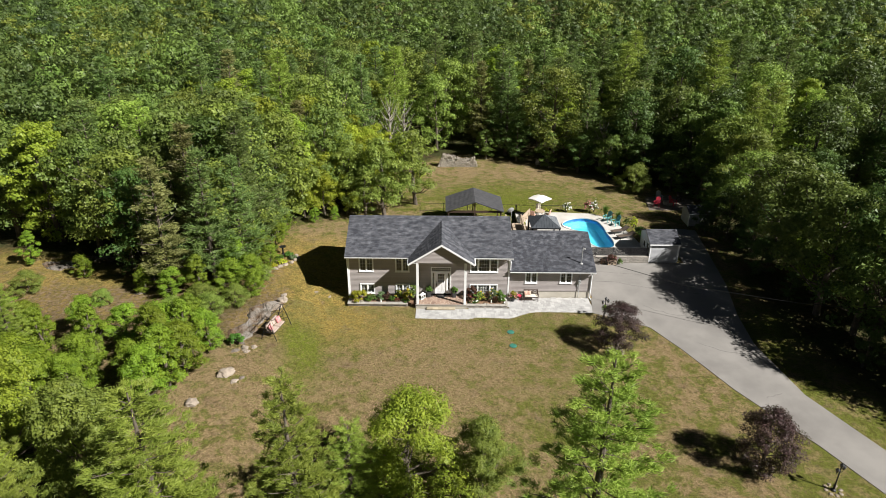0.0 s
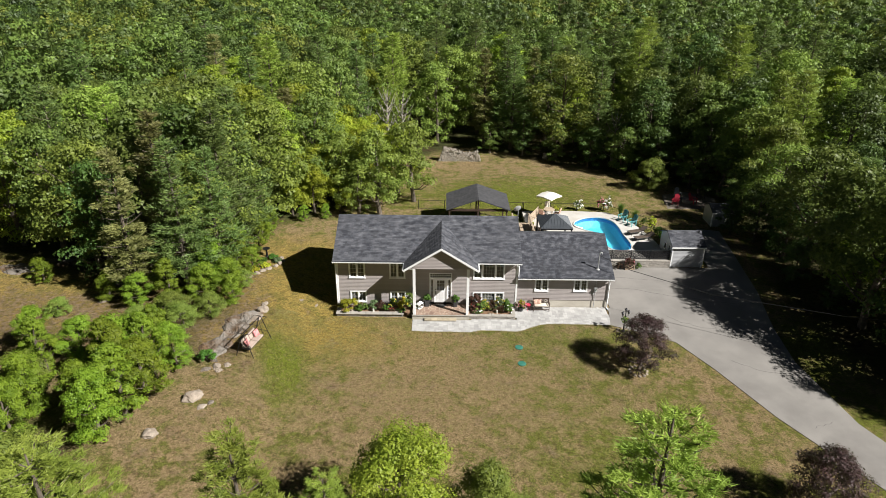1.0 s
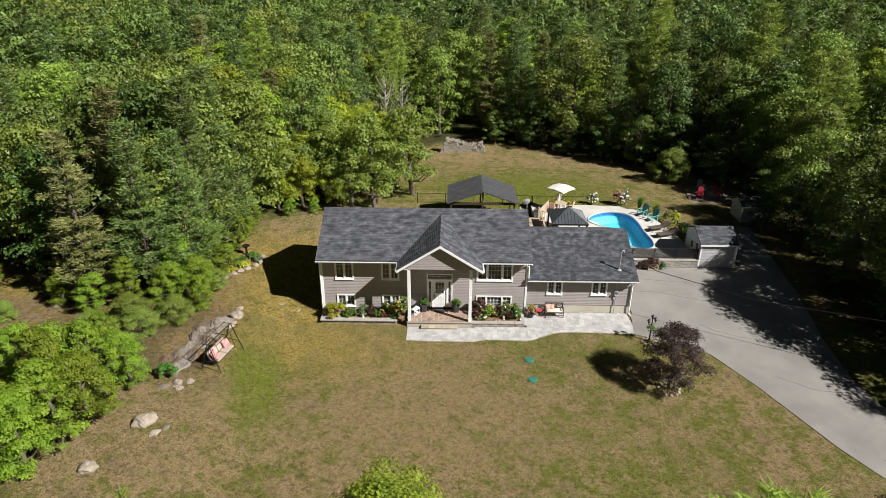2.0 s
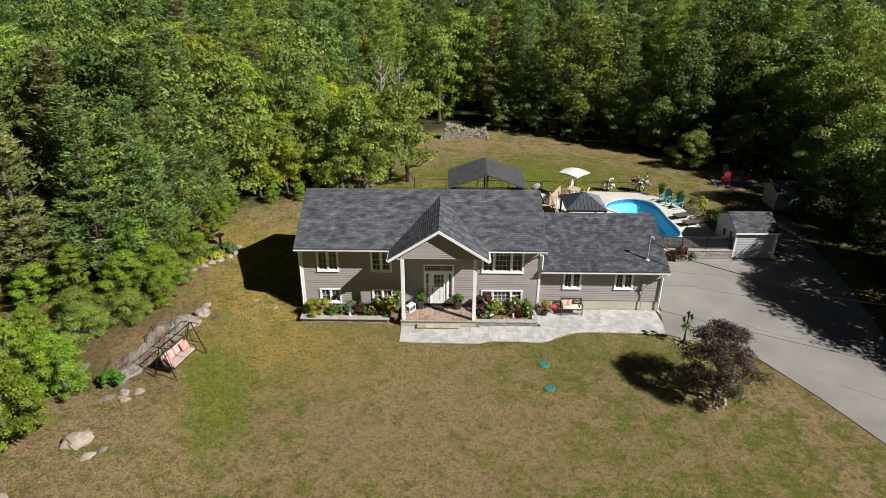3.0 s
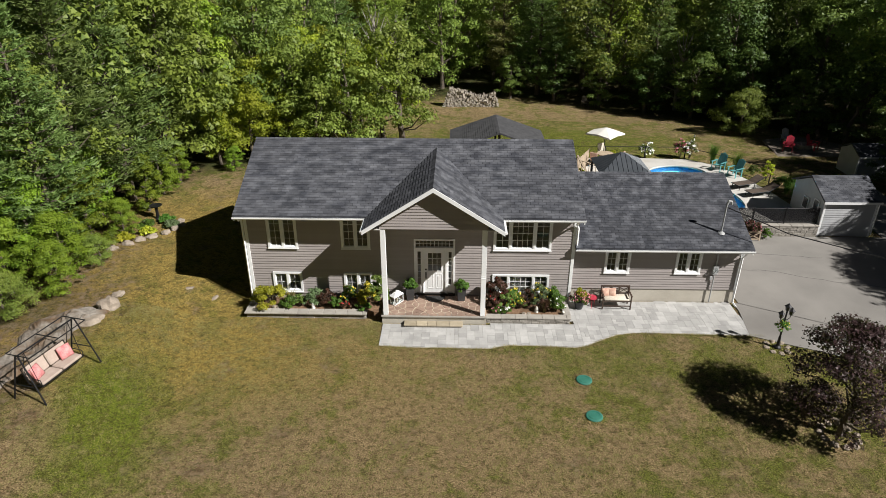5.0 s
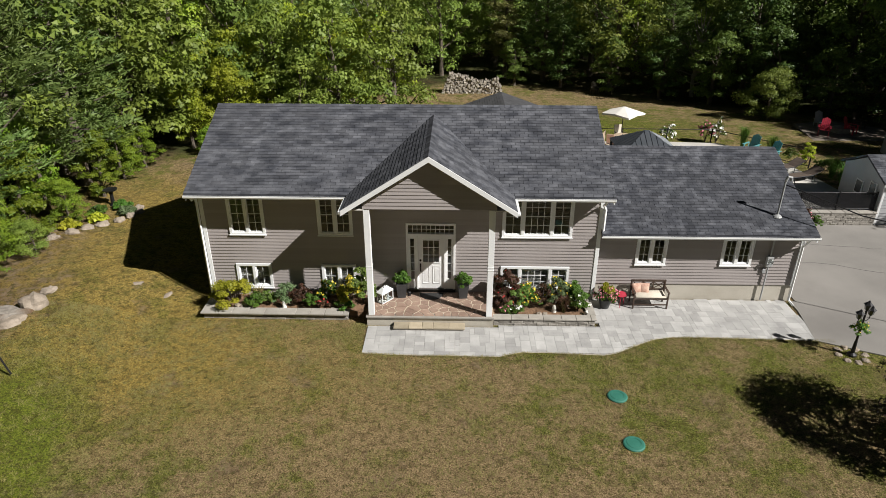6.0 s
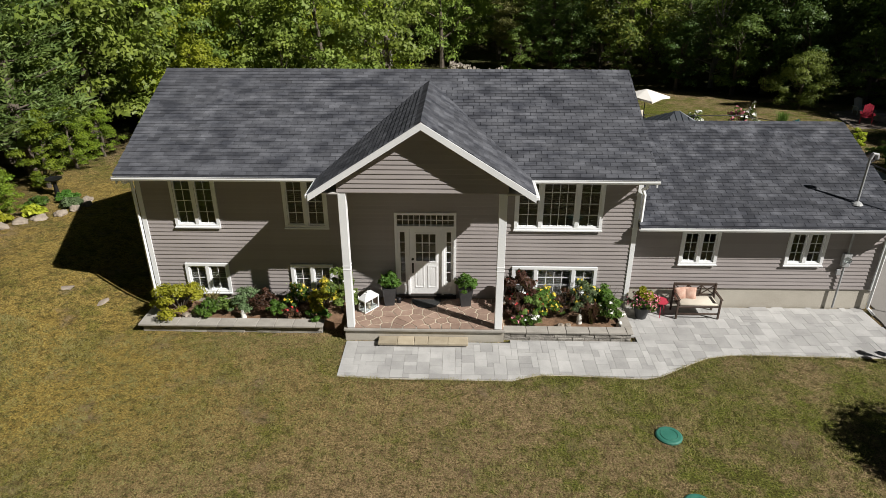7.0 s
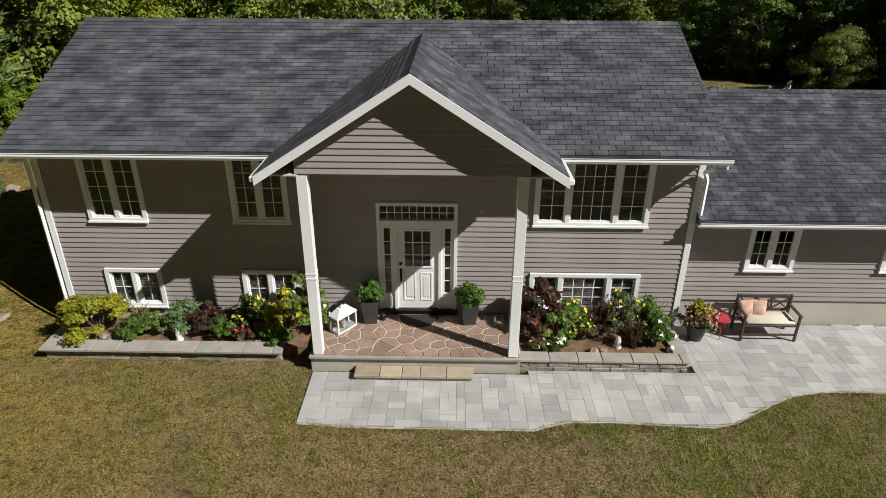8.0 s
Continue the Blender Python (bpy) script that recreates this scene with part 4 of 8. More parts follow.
def shingle_field(parent, frame_m, width, length, keep, singles=0, seed=1, exposure=0.143, tab=0.31, material=None, single=None):
    """Courses of tabs on a roof plane; the lowest ones are pieces of their own, the rest one sheet."""
    rng = np.random.default_rng(seed)
    v0, f0 = shingle_mesh(tab - 0.012, exposure + 0.03)
    me = bpy.data.meshes.new("shingle")
    me.from_pydata(v0, [], f0)
    me.materials.append(single or SHINGLE_ONE)
    V, F, o, made = [], [], 0, 0
    rows = int(length / exposure)
    R = np.array(frame_m.to_3x3())
    T = np.array(frame_m.translation)
    base = np.array(v0)
    for r in range(rows):
        off = -tab * (0.5 if r % 2 else 0.0) + rng.uniform(-0.02, 0.02)
        x = off
        while x < width:
            a, b = max(x, 0.0), min(x + tab, width)
            if b - a > 0.03 and keep((a + b) / 2, r * exposure + 0.07):
                full = b - a > tab - 0.001
                lift = rng.uniform(0, 0.004)
                if full and made < singles:
                    ob = part_mesh("shingle", me, parent)
                    ob.matrix_basis = frame_m @ Matrix.Translation((a, r * exposure, 0.004 + lift))
                    made += 1
                else:
                    q = base.copy()
                    q[:, 0] *= (b - a) / tab
                    q += (a, r * exposure, 0.004 + lift)
                    V.append(q @ R.T + T)
                    F += [[i + o for i in g] for g in f0]
                    o += 8
            x += tab
    if V:
        ob = part_mesh("shingle_sheet", mesh_np("shingle_sheet", np.concatenate(V), F, material or SHINGLE), parent)
        ob["kind"] = "stuff"


def slab(bm, pts, t):
    """A flat polygon in space given a thickness downwards."""
    hi = [bm.verts.new(p) for p in pts]
    lo = [bm.verts.new((p[0], p[1], p[2] - t)) for p in pts]
    n = len(pts)
    fs = [bm.faces.new(hi), bm.faces.new(list(reversed(lo)))]
    for k in range(n):
        fs.append(bm.faces.new((lo[k], lo[(k + 1) % n], hi[(k + 1) % n], hi[k])))
    bmesh.ops.recalc_face_normals(bm, faces=fs)
    return bm


RX0, RX1 = -7.81, 5.90
ang = math.degrees(math.atan(SLOPE))
run = math.hypot(RIDGE_Y - EAVE_Y, RIDGE_Z - EAVE_Z)
roof = part("roof", slab(slab(bmesh.new(), [(RX0, EAVE_Y, EAVE_Z), (RX1, EAVE_Y, EAVE_Z), (RX1, RIDGE_Y, RIDGE_Z), (RX0, RIDGE_Y, RIDGE_Z)], 0.1),
                         [(RX0, 2 * RIDGE_Y - EAVE_Y, EAVE_Z), (RX0, RIDGE_Y, RIDGE_Z), (RX1, RIDGE_Y, RIDGE_Z), (RX1, 2 * RIDGE_Y - EAVE_Y, EAVE_Z)], 0.1), SHINGLE, house, "weathered grey asphalt shingles")


def clear_of_gable(u, v):
    x, y, z = RX0 + u, EAVE_Y + v * math.cos(radians(ang)), EAVE_Z + v * math.sin(radians(ang))
    return z > GAPEX - GSLOPE * abs(x - GC) - 0.12


shingle_field(roof, pose(RX0, EAVE_Y, EAVE_Z, ang, 0, 0), RX1 - RX0, run, clear_of_gable, 280, 3)
shingle_field(roof, Matrix.Translation((RX1, 2 * RIDGE_Y - EAVE_Y, EAVE_Z)) @ pose(0, 0, 0, 0, 0, 180) @ pose(0, 0, 0, ang, 0, 0), RX1 - RX0, run, lambda u, v: True, 0, 4)


def ridge_caps(parent, a, b, pitch, step=0.2, w=0.14):
    """Folded cap shingles along a ridge."""
    a, b = Vector(a), Vector(b)
    n = int((b - a).length / step)
    d = (b - a).normalized()
    s = Vector((0, 0, 1)).cross(d).normalized()
    bm = bmesh.new()
    for k in range(n):
        p, q = a + d * step * k, a + d * (step * (k + 1) + 0.03)
        lift0, lift1 = 0.026, 0.014
        dn = Vector((0, 0, -w * pitch))
        r = [bm.verts.new(p + s * w + dn + Vector((0, 0, lift0))), bm.verts.new(p + Vector((0, 0, lift0))), bm.verts.new(p - s * w + dn + Vector((0, 0, lift0))),
             bm.verts.new(q + s * w + dn + Vector((0, 0, lift1))), bm.verts.new(q + Vector((0, 0, lift1))), bm.verts.new(q - s * w + dn + Vector((0, 0, lift1)))]
        bm.faces.new((r[0], r[1], r[4], r[3]))
        bm.faces.new((r[1], r[2], r[5], r[4]))
    part("ridge_cap", bm, SHINGLE, parent)["kind"] = "stuff"


ridge_caps(roof, (RX0, RIDGE_Y, RIDGE_Z), (RX1, RIDGE_Y, RIDGE_Z), SLOPE)

# porch gable roof
VALLEY = 3.0
gl_ = (GC - GHALF, GFRONT, EAVE_Z)
porch_roof = part("porch_roof", slab(slab(bmesh.new(), [(GC, GFRONT, GAPEX), (GC, VALLEY, GAPEX), (GC - GHALF, EAVE_Y, EAVE_Z), (GC - GHALF, GFRONT, EAVE_Z)], 0.09),
                                     [(GC, GFRONT, GAPEX), (GC + GHALF, GFRONT, EAVE_Z), (GC + GHALF, EAVE_Y, EAVE_Z), (GC, VALLEY, GAPEX)], 0.09), SHINGLE, house, "weathered grey shingled porch gable")
gang = math.degrees(math.atan(GSLOPE))
grun = math.hypot(GHALF, GAPEX - EAVE_Z)


def before_valley(u, v):
    z = EAVE_Z + v * math.sin(radians(gang))
    return GFRONT + u < EAVE_Y + (z - EAVE_Z) / SLOPE + 0.02


def before_valley_r(u, v):
    return before_valley(VALLEY - GFRONT - u, v)


# left slope rises towards +x, right slope towards -x
mL = Matrix.Translation((GC - GHALF, VALLEY, EAVE_Z)) @ pose(0, 0, 0, 0, 0, -90) @ pose(0, 0, 0, gang, 0, 0)
shingle_field(porch_roof, mL, VALLEY - GFRONT, grun, before_valley_r, 120, 5)
mR = Matrix.Translation((GC + GHALF, GFRONT, EAVE_Z)) @ pose(0, 0, 0, 0, 0, 90) @ pose(0, 0, 0, gang, 0, 0)
shingle_field(porch_roof, mR, VALLEY - GFRONT, grun, before_valley, 120, 6)
ridge_caps(porch_roof, (GC, GFRONT, GAPEX), (GC, VALLEY, GAPEX), GSLOPE)

# garage roof
GRX1 = 12.88
gang2 = math.degrees(math.atan((GRIDGE_Z - GEAVE_Z) / (GRIDGE_Y - GEAVE_Y)))
grun2 = math.hypot(GRIDGE_Y - GEAVE_Y, GRIDGE_Z - GEAVE_Z)
wing_roof = part("wing_roof", slab(slab(bmesh.new(), [(X1, GEAVE_Y, GEAVE_Z), (GRX1, GEAVE_Y, GEAVE_Z), (GRX1, GRIDGE_Y, GRIDGE_Z), (X1, GRIDGE_Y, GRIDGE_Z)], 0.1),
                                   [(X1, 2 * GRIDGE_Y - GEAVE_Y, GEAVE_Z), (X1, GRIDGE_Y, GRIDGE_Z), (GRX1, GRIDGE_Y, GRIDGE_Z), (GRX1, 2 * GRIDGE_Y - GEAVE_Y, GEAVE_Z)], 0.1), SHINGLE, house, "blotchy dark grey asphalt shingles")
shingle_field(wing_roof, pose(X1, GEAVE_Y, GEAVE_Z, gang2, 0, 0), GRX1 - X1, grun2, lambda u, v: True, 160, 7, material=SHINGLE_WING, single=SHINGLE_WING_ONE)
shingle_field(wing_roof, Matrix.Translation((GRX1, 2 * GRIDGE_Y - GEAVE_Y, GEAVE_Z)) @ pose(0, 0, 0, 0, 0, 180) @ pose(0, 0, 0, gang2, 0, 0), GRX1 - X1, grun2, lambda u, v: True, 0, 8)
ridge_caps(wing_roof, (X1, GRIDGE_Y, GRIDGE_Z), (GRX1, GRIDGE_Y, GRIDGE_Z), SLOPE)


# eaves: fascia, gutter, soffit
def gutter(x0, x1, y, z):
    bm = bmesh.new()
    prof = [(0.0, 0.0), (-0.10, 0.0), (-0.125, 0.05), (-0.115, 0.09), (-0.13, 0.105), (-0.12, 0.11), (-0.10, 0.085), (-0.105, 0.05), (-0.085, 0.015), (0.0, 0.015)]
    a = [bm.verts.new((x0, y + p, z + q)) for p, q in prof]
    b = [bm.verts.new((x1, y + p, z + q)) for p, q in prof]
    n = len(prof)
    for k in range(n):
        bm.faces.new((a[k], a[(k + 1) % n], b[(k + 1) % n], b[k]))
    bm.faces.new(a)
    bm.faces.new(list(reversed(b)))
    bmesh.ops.recalc_face_normals(bm, faces=bm.faces[:])
    part("gutter", bm, WHITE, house, "white aluminium gutter")


gutter(RX0, GC - GHALF - 0.02, EAVE_Y + 0.02, EAVE_Z - 0.135)
gutter(GC + GHALF + 0.02, RX1, EAVE_Y + 0.02, EAVE_Z - 0.135)
gutter(X1 + 0.0, GRX1, GEAVE_Y + 0.02, GEAVE_Z - 0.135)
part("fascia", boxed(RX0, RX1, EAVE_Y + 0.022, EAVE_Y + 0.05, EAVE_Z - 0.16, EAVE_Z - 0.02), WHITE, house)
part("fascia", boxed(X1 + 0.003, GRX1, GEAVE_Y + 0.022, GEAVE_Y + 0.05, GEAVE_Z - 0.16, GEAVE_Z - 0.02), WHITE, house)
part("soffit", boxed(RX0 + 0.02, RX1 - 0.02, EAVE_Y + 0.05, 0.02, EAVE_Z - 0.15, EAVE_Z - 0.13), SOFFIT, house)
part("soffit", boxed(X1 + 0.02, GRX1 - 0.02, GEAVE_Y + 0.05, GY + 0.02, GEAVE_Z - 0.15, GEAVE_Z - 0.12), SOFFIT, house)


def rake(x0, y0, z0, x1, y1, z1, h=0.18, t=0.035, name="rake_board"):
    """A board along a sloping roof edge, its top under the shingles."""
    bm = bmesh.new()
    a, b = Vector((x0, y0, z0)), Vector((x1, y1, z1))
    d = (b - a).normalized()
    side = d.cross(Vector((0, 0, 1))).normalized() * t
    dn = Vector((0, 0, -h))
    slabv = [a, b, b + dn, a + dn]
    v = [bm.verts.new(p) for p in slabv] + [bm.verts.new(p + side) for p in slabv]
    for q in ((0, 1, 2, 3), (7, 6, 5, 4), (0, 4, 5, 1), (1, 5, 6, 2), (2, 6, 7, 3), (3, 7, 4, 0)):
        bm.faces.new([v[i] for i in q])
    bmesh.ops.recalc_face_normals(bm, faces=bm.faces[:])
    part(name, bm, WHITE, house)


for xe in (RX0 + 0.006, RX1 - 0.042):
    rake(xe, EAVE_Y + 0.05, EAVE_Z - 0.082, xe, RIDGE_Y, RIDGE_Z - 0.104)
    rake(xe + 0.036, RIDGE_Y, RIDGE_Z - 0.104, xe + 0.036, 2 * RIDGE_Y - EAVE_Y, EAVE_Z - 0.104)
rake(GRX1 - 0.042, GEAVE_Y + 0.05, GEAVE_Z - 0.082, GRX1 - 0.042, GRIDGE_Y, GRIDGE_Z - 0.104)
rake(GC - GHALF - 0.02, GFRONT - 0.003, EAVE_Z - 0.016, GC, GFRONT - 0.003, GAPEX - 0.002, 0.165, 0.04)
rake(GC, GFRONT - 0.003, GAPEX - 0.002, GC + GHALF + 0.02, GFRONT - 0.003, EAVE_Z - 0.016, 0.165, 0.04)
# side gutters of the porch gable
for s in (-1, 1):
    part("gutter", boxed(GC + s * (GHALF + 0.05) - 0.05, GC + s * (GHALF + 0.05) + 0.05, GFRONT - 0.02, EAVE_Y - 0.12, EAVE_Z - 0.135, EAVE_Z - 0.03, 0.02), WHITE, house, "white aluminium gutter")
# porch gable wall and soffit
PW0, PW1, PWY = -1.98, 2.10, -1.66
bm = bmesh.new()
hgt = lambda x: GAPEX - 0.1 - GSLOPE * abs(x - GC)
vs = [bm.verts.new(p) for p in ((PW0, PWY + 0.02, 4.18), (PW1, PWY + 0.02, 4.18), (PW1, PWY + 0.02, hgt(PW1)), (GC, PWY + 0.02, hgt(GC)), (PW0, PWY + 0.02, hgt(PW0)))]
vb = [bm.verts.new(v.co + Vector((0, 0.14, 0))) for v in vs]
bm.faces.new(vs)
bm.faces.new(list(reversed(vb)))
for k in range(5):
    bm.faces.new((vs[k], vs[(k + 1) % 5], vb[(k + 1) % 5], vb[k]))
bmesh.ops.recalc_face_normals(bm, faces=bm.faces[:])
gable = part("porch_gable", bm, SIDING, house, "taupe lap-sided porch gable")


def gable_span(z):
    half = (GAPEX - 0.16 - z) / GSLOPE
    return [(max(PW0, GC - half), min(PW1, GC + half))]


siding(gable, gable_span, PWY + 0.02, 4.19, 5.72)
part("porch_ceiling", boxed(PW0 + 0.02, PW1 - 0.02, PWY + 0.16, 0.0, 4.17, 4.20), SOFFIT, house)
for xa in (PW0, PW1 - 0.12):
    part("porch_beam", boxed(xa, xa + 0.12, PWY + 0.16, -0.02, 4.16, 4.5), WHITE, house)
for s in (-1, 1):
    bm = slab(bmesh.new(), [(GC, GFRONT + 0.01, GAPEX - 0.1), (GC, PWY + 0.02, GAPEX - 0.1), (GC + s * GHALF, PWY + 0.02, EAVE_Z - 0.1), (GC + s * GHALF, GFRONT + 0.01, EAVE_Z - 0.1)], 0.015)
    part("gable_soffit", bm, SOFFIT, house)
    part("eave_return", boxed(min(GC + s * GHALF, GC + s * 2.0), max(GC + s * GHALF, GC + s * 2.0), PWY - 0.02, EAVE_Y + 0.05, EAVE_Z - 0.12, EAVE_Z - 0.09), SOFFIT, house)
for xc in (-1.87, 1.99):
    bm = boxed(xc - 0.095, xc + 0.095, -1.645, -1.455, 0.41, 4.17, 0.006)
    post = part("porch_post", bm, WHITE, house, "square white porch post")
    for zb in (2.1, 2.2):
        part("band", boxed(xc - 0.102, xc + 0.102, -1.652, -1.448, zb, zb + 0.03, 0.003), WHITE, post)


# windows
def window(x0, x1, z0, z1, y, sashes, cols, rows, blind=False, trim=0.085, name="window"):
    """A white-framed window: outer trim, sashes, panes, grilles and blinds set in the wall's opening."""
    bm = bmesh.new()
    t = trim
    yf, yb = y - 0.045, y + 0.10
    box(bm, x0, x1, yf, yb, z0, z0 + t, 0.006)
    box(bm, x0, x1, yf, yb, z1 - t, z1, 0.006)
    box(bm, x0, x0 + t, yf + 0.002, yb, z0 + t, z1 - t, 0.0)
    box(bm, x1 - t, x1, yf + 0.002, yb, z0 + t, z1 - t, 0.0)
    total = sum(sashes)
    edges, acc = [], x0 + t
    for s in sashes:
        w = (x1 - x0 - 2 * t) * s / total
        edges.append((acc, acc + w))
        acc += w
    for a, b in edges[:-1]:
        box(bm, b - 0.045, b + 0.045, yf + 0.004, yb, z0 + t, z1 - t)
    win = part(name, bm, WHITE, house, "white vinyl window with grilles")
    part("sill", boxed(x0 - 0.02, x1 + 0.02, yf - 0.025, yf + 0.01, z0 - 0.022, z0 + 0.02, 0.005), WHITE, win)
    for k, (a, b) in enumerate(edges):
        a2 = a + (0.045 if k else 0)
        b2 = b - (0.045 if k < len(edges) - 1 else 0)
        za, zb = z0 + t, z1 - t
        s = 0.035
        bm = bmesh.new()
        for q in ((a2, b2, za, za + s), (a2, b2, zb - s, zb), (a2, a2 + s, za + s, zb - s), (b2 - s, b2, za + s, zb - s)):
            box(bm, q[0], q[1], y - 0.01, y + 0.05, q[2], q[3])
        part("sash", bm, WHITE, win)
        c, r = cols[k], rows
        for i in range(1, c):
            xm = a2 + s + (b2 - a2 - 2 * s) * i / c
            part("muntin", boxed(xm - 0.008, xm + 0.008, y + 0.012, y + 0.018, za + s, zb - s), WHITE, win)
        for i in range(1, r):
            zm = za + s + (zb - za - 2 * s) * i / r
            part("muntin", boxed(a2 + s, b2 - s, y + 0.0125, y + 0.0175, zm - 0.008, zm + 0.008), WHITE, win)
        pane = part("pane", boxed(a2 + s, b2 - s, y + 0.022, y + 0.028, za + s, zb - s), GLASS_M, win)
        pane.visible_shadow = False
        if blind:
            bm = bmesh.new()
            n = int((zb - za - 2 * s) / 0.055)
            for i in range(n):
                zm = za + s + 0.03 + i * 0.055
                box(bm, a2 + s, b2 - s, y + 0.07, y + 0.105, zm, zm + 0.004, m=None)
            part("blind", bm, BLIND, win)["kind"] = "stuff"


window(*UPPER[0], 0.0, (1, 1), (2, 2), 4, False)
window(*UPPER[1], 0.0, (1, 1), (2, 2), 4, True)
window(*UPPER[2], 0.0, (0.62, 1.0, 0.62), (2, 4, 2), 4, True)
window(*LOWER[0], 0.0, (1, 1), (2, 2), 2, True)
window(*LOWER[1], 0.0, (1, 1), (2, 2), 2, True)
window(*LOWER[2], 0.0, (0.55, 1.0, 0.55), (2, 4, 2), 3, True)
for g in GWIN:
    window(*g, GY, (1, 1), (2, 2), 3, False)


# entrance
def entrance():
    x0, x1, z0, z1 = DOORWAY
    y = -0.03
    bm = bmesh.new()
    for q in ((x0, x0 + 0.07, z0, z1), (x1 - 0.07, x1, z0, z1), (x0 + 0.07, x1 - 0.07, z1 - 0.07, z1), (x0 + 0.07, x1 - 0.07, 2.54, 2.63),
              (-0.47, -0.405, z0 + 0.04, 2.54), (0.475, 0.54, z0 + 0.04, 2.54)):
        box(bm, q[0], q[1], y, y + 0.16, q[2], q[3], 0.004)
    ent = part("door_frame", bm, DOORWHITE, house, "white entrance surround with transom and sidelights")
    part("threshold", boxed(x0 - 0.02, x1 + 0.02, y - 0.06, y + 0.16, z0 - 0.06, z0 + 0.035, 0.006), BRASS, ent)
    # transom
    pane = part("transom_pane", boxed(x0 + 0.07, x1 - 0.07, y + 0.07, y + 0.076, 2.63, z1 - 0.07), GLASS_M, ent)
    pane.visible_shadow = False
    bm = bmesh.new()
    for i in range(1, 10):
        xm = x0 + 0.07 + (x1 - x0 - 0.14) * i / 10
        box(bm, xm - 0.009, xm + 0.009, y + 0.055, y + 0.066, 2.63, z1 - 0.07)
    box(bm, x0 + 0.07, x1 - 0.07, y + 0.056, y + 0.065, 2.78, 2.798)
    part("transom_grille", bm, DOORWHITE, ent)
    # sidelights
    for a, b in ((x0 + 0.07, -0.47), (0.54, x1 - 0.07)):
        bm = bmesh.new()
        zl, zh = z0 + 0.42, 2.44
        for q in ((a, b, z0 + 0.035, zl), (a, b, zh, 2.54), (a, a + 0.07, zl, zh), (b - 0.07, b, zl, zh)):
            box(bm, q[0], q[1], y + 0.04, y + 0.09, q[2], q[3])
        box(bm, a + 0.04, b - 0.04, y + 0.03, y + 0.041, z0 + 0.1, zl - 0.08, 0.004)
        side = part("sidelight", bm, DOORWHITE, ent)
        p = part("pane", boxed(a + 0.07, b - 0.07, y + 0.06, y + 0.066, zl, zh), GLASS_M, ent)
        p.visible_shadow = False
        bm = bmesh.new()
        for i in range(1, 5):
            zm = zl + (zh - zl) * i / 5
            box(bm, a + 0.07, b - 0.07, y + 0.05, y + 0.058, zm - 0.009, zm + 0.009)
        part("grille", bm, DOORWHITE, ent)
    # door leaf
    a, b, zl, zh = -0.405, 0.475, z0 + 0.04, 2.54
    la, lb, l0, l1 = a + 0.15, b - 0.15, 1.54, 2.40
    bm = bmesh.new()
    for q in ((a, b, zl, l0), (a, b, l1, zh), (a, la, l0, l1), (lb, b, l0, l1)):
        box(bm, q[0], q[1], y + 0.05, y + 0.095, q[2], q[3])
    panels = []
    for xa, xb in ((a + 0.13, (a + b) / 2 - 0.05), ((a + b) / 2 + 0.05, b - 0.13)):
        panels.append((xa, xb))
    leaf = part("door", bm, DOORWHITE, house, "white panelled front door with a nine-lite window")
    for xa, xb in panels:
        bp = bmesh.new()
        for q in ((xa, xb, 0.72, 0.75), (xa, xb, 1.38, 1.41), (xa, xa + 0.03, 0.75, 1.38), (xb - 0.03, xb, 0.75, 1.38)):
            box(bp, q[0], q[1], y + 0.04, y + 0.051, q[2], q[3], 0.003)
        part("moulding", bp, DOORWHITE, leaf)
        part("panel", boxed(xa + 0.06, xb - 0.06, y + 0.043, y + 0.051, 0.81, 1.32, 0.006), DOORWHITE, leaf)
    bm = bmesh.new()
    for q in ((la - 0.02, lb + 0.02, l0 - 0.02, l0 + 0.02), (la - 0.02, lb + 0.02, l1 - 0.02, l1 + 0.02), (la - 0.02, la + 0.02, l0 + 0.02, l1 - 0.02), (lb - 0.02, lb + 0.02, l0 + 0.02, l1 - 0.02)):
        box(bm, q[0], q[1], y + 0.035, y + 0.05, q[2], q[3])
    for i in (1, 2):
        xm, zm = la + (lb - la) * i / 3, l0 + (l1 - l0) * i / 3
        box(bm, xm - 0.01, xm + 0.01, y + 0.045, y + 0.058, l0 + 0.02, l1 - 0.02)
        box(bm, la + 0.02, lb - 0.02, y + 0.046, y + 0.057, zm - 0.01, zm + 0.01)
    part("lite_frame", bm, DOORWHITE, leaf)
    p = part("pane", boxed(la, lb, y + 0.066, y + 0.072, l0, l1), GLASS_M, leaf)
    p.visible_shadow = False
    bm = tube(bmesh.new(), [(a + 0.075, y + 0.05, 1.62), (a + 0.075, y + 0.02, 1.62)], 0.035, 14)
    part("deadbolt", bm, BRASS, leaf)
    bm = boxed(a + 0.05, a + 0.10, y + 0.03, y + 0.05, 1.18, 1.5, 0.008)
    tube(bm, [(a + 0.075, y + 0.04, 1.42), (a + 0.075, y - 0.02, 1.42), (a + 0.075, y - 0.03, 1.32), (a + 0.075, y + 0.03, 1.2)], 0.013, 8)
    part("handle", bm, BRASS, leaf, "dark bronze door handle")


entrance()


# downspouts, meter, mast
def downspout(points, name="downspout"):
    bm = bmesh.new()
    tube(bm, points, 0.045, 4)
    part(name, bm, WHITE, house, "white aluminium downspout")


downspout([(5.62, EAVE_Y + 0.0, EAVE_Z - 0.13), (5.62, EAVE_Y + 0.02, EAVE_Z - 0.25), (5.70, -0.12, 3.78), (5.78, -0.075, 3.6), (5.78, -0.075, 2.75)])
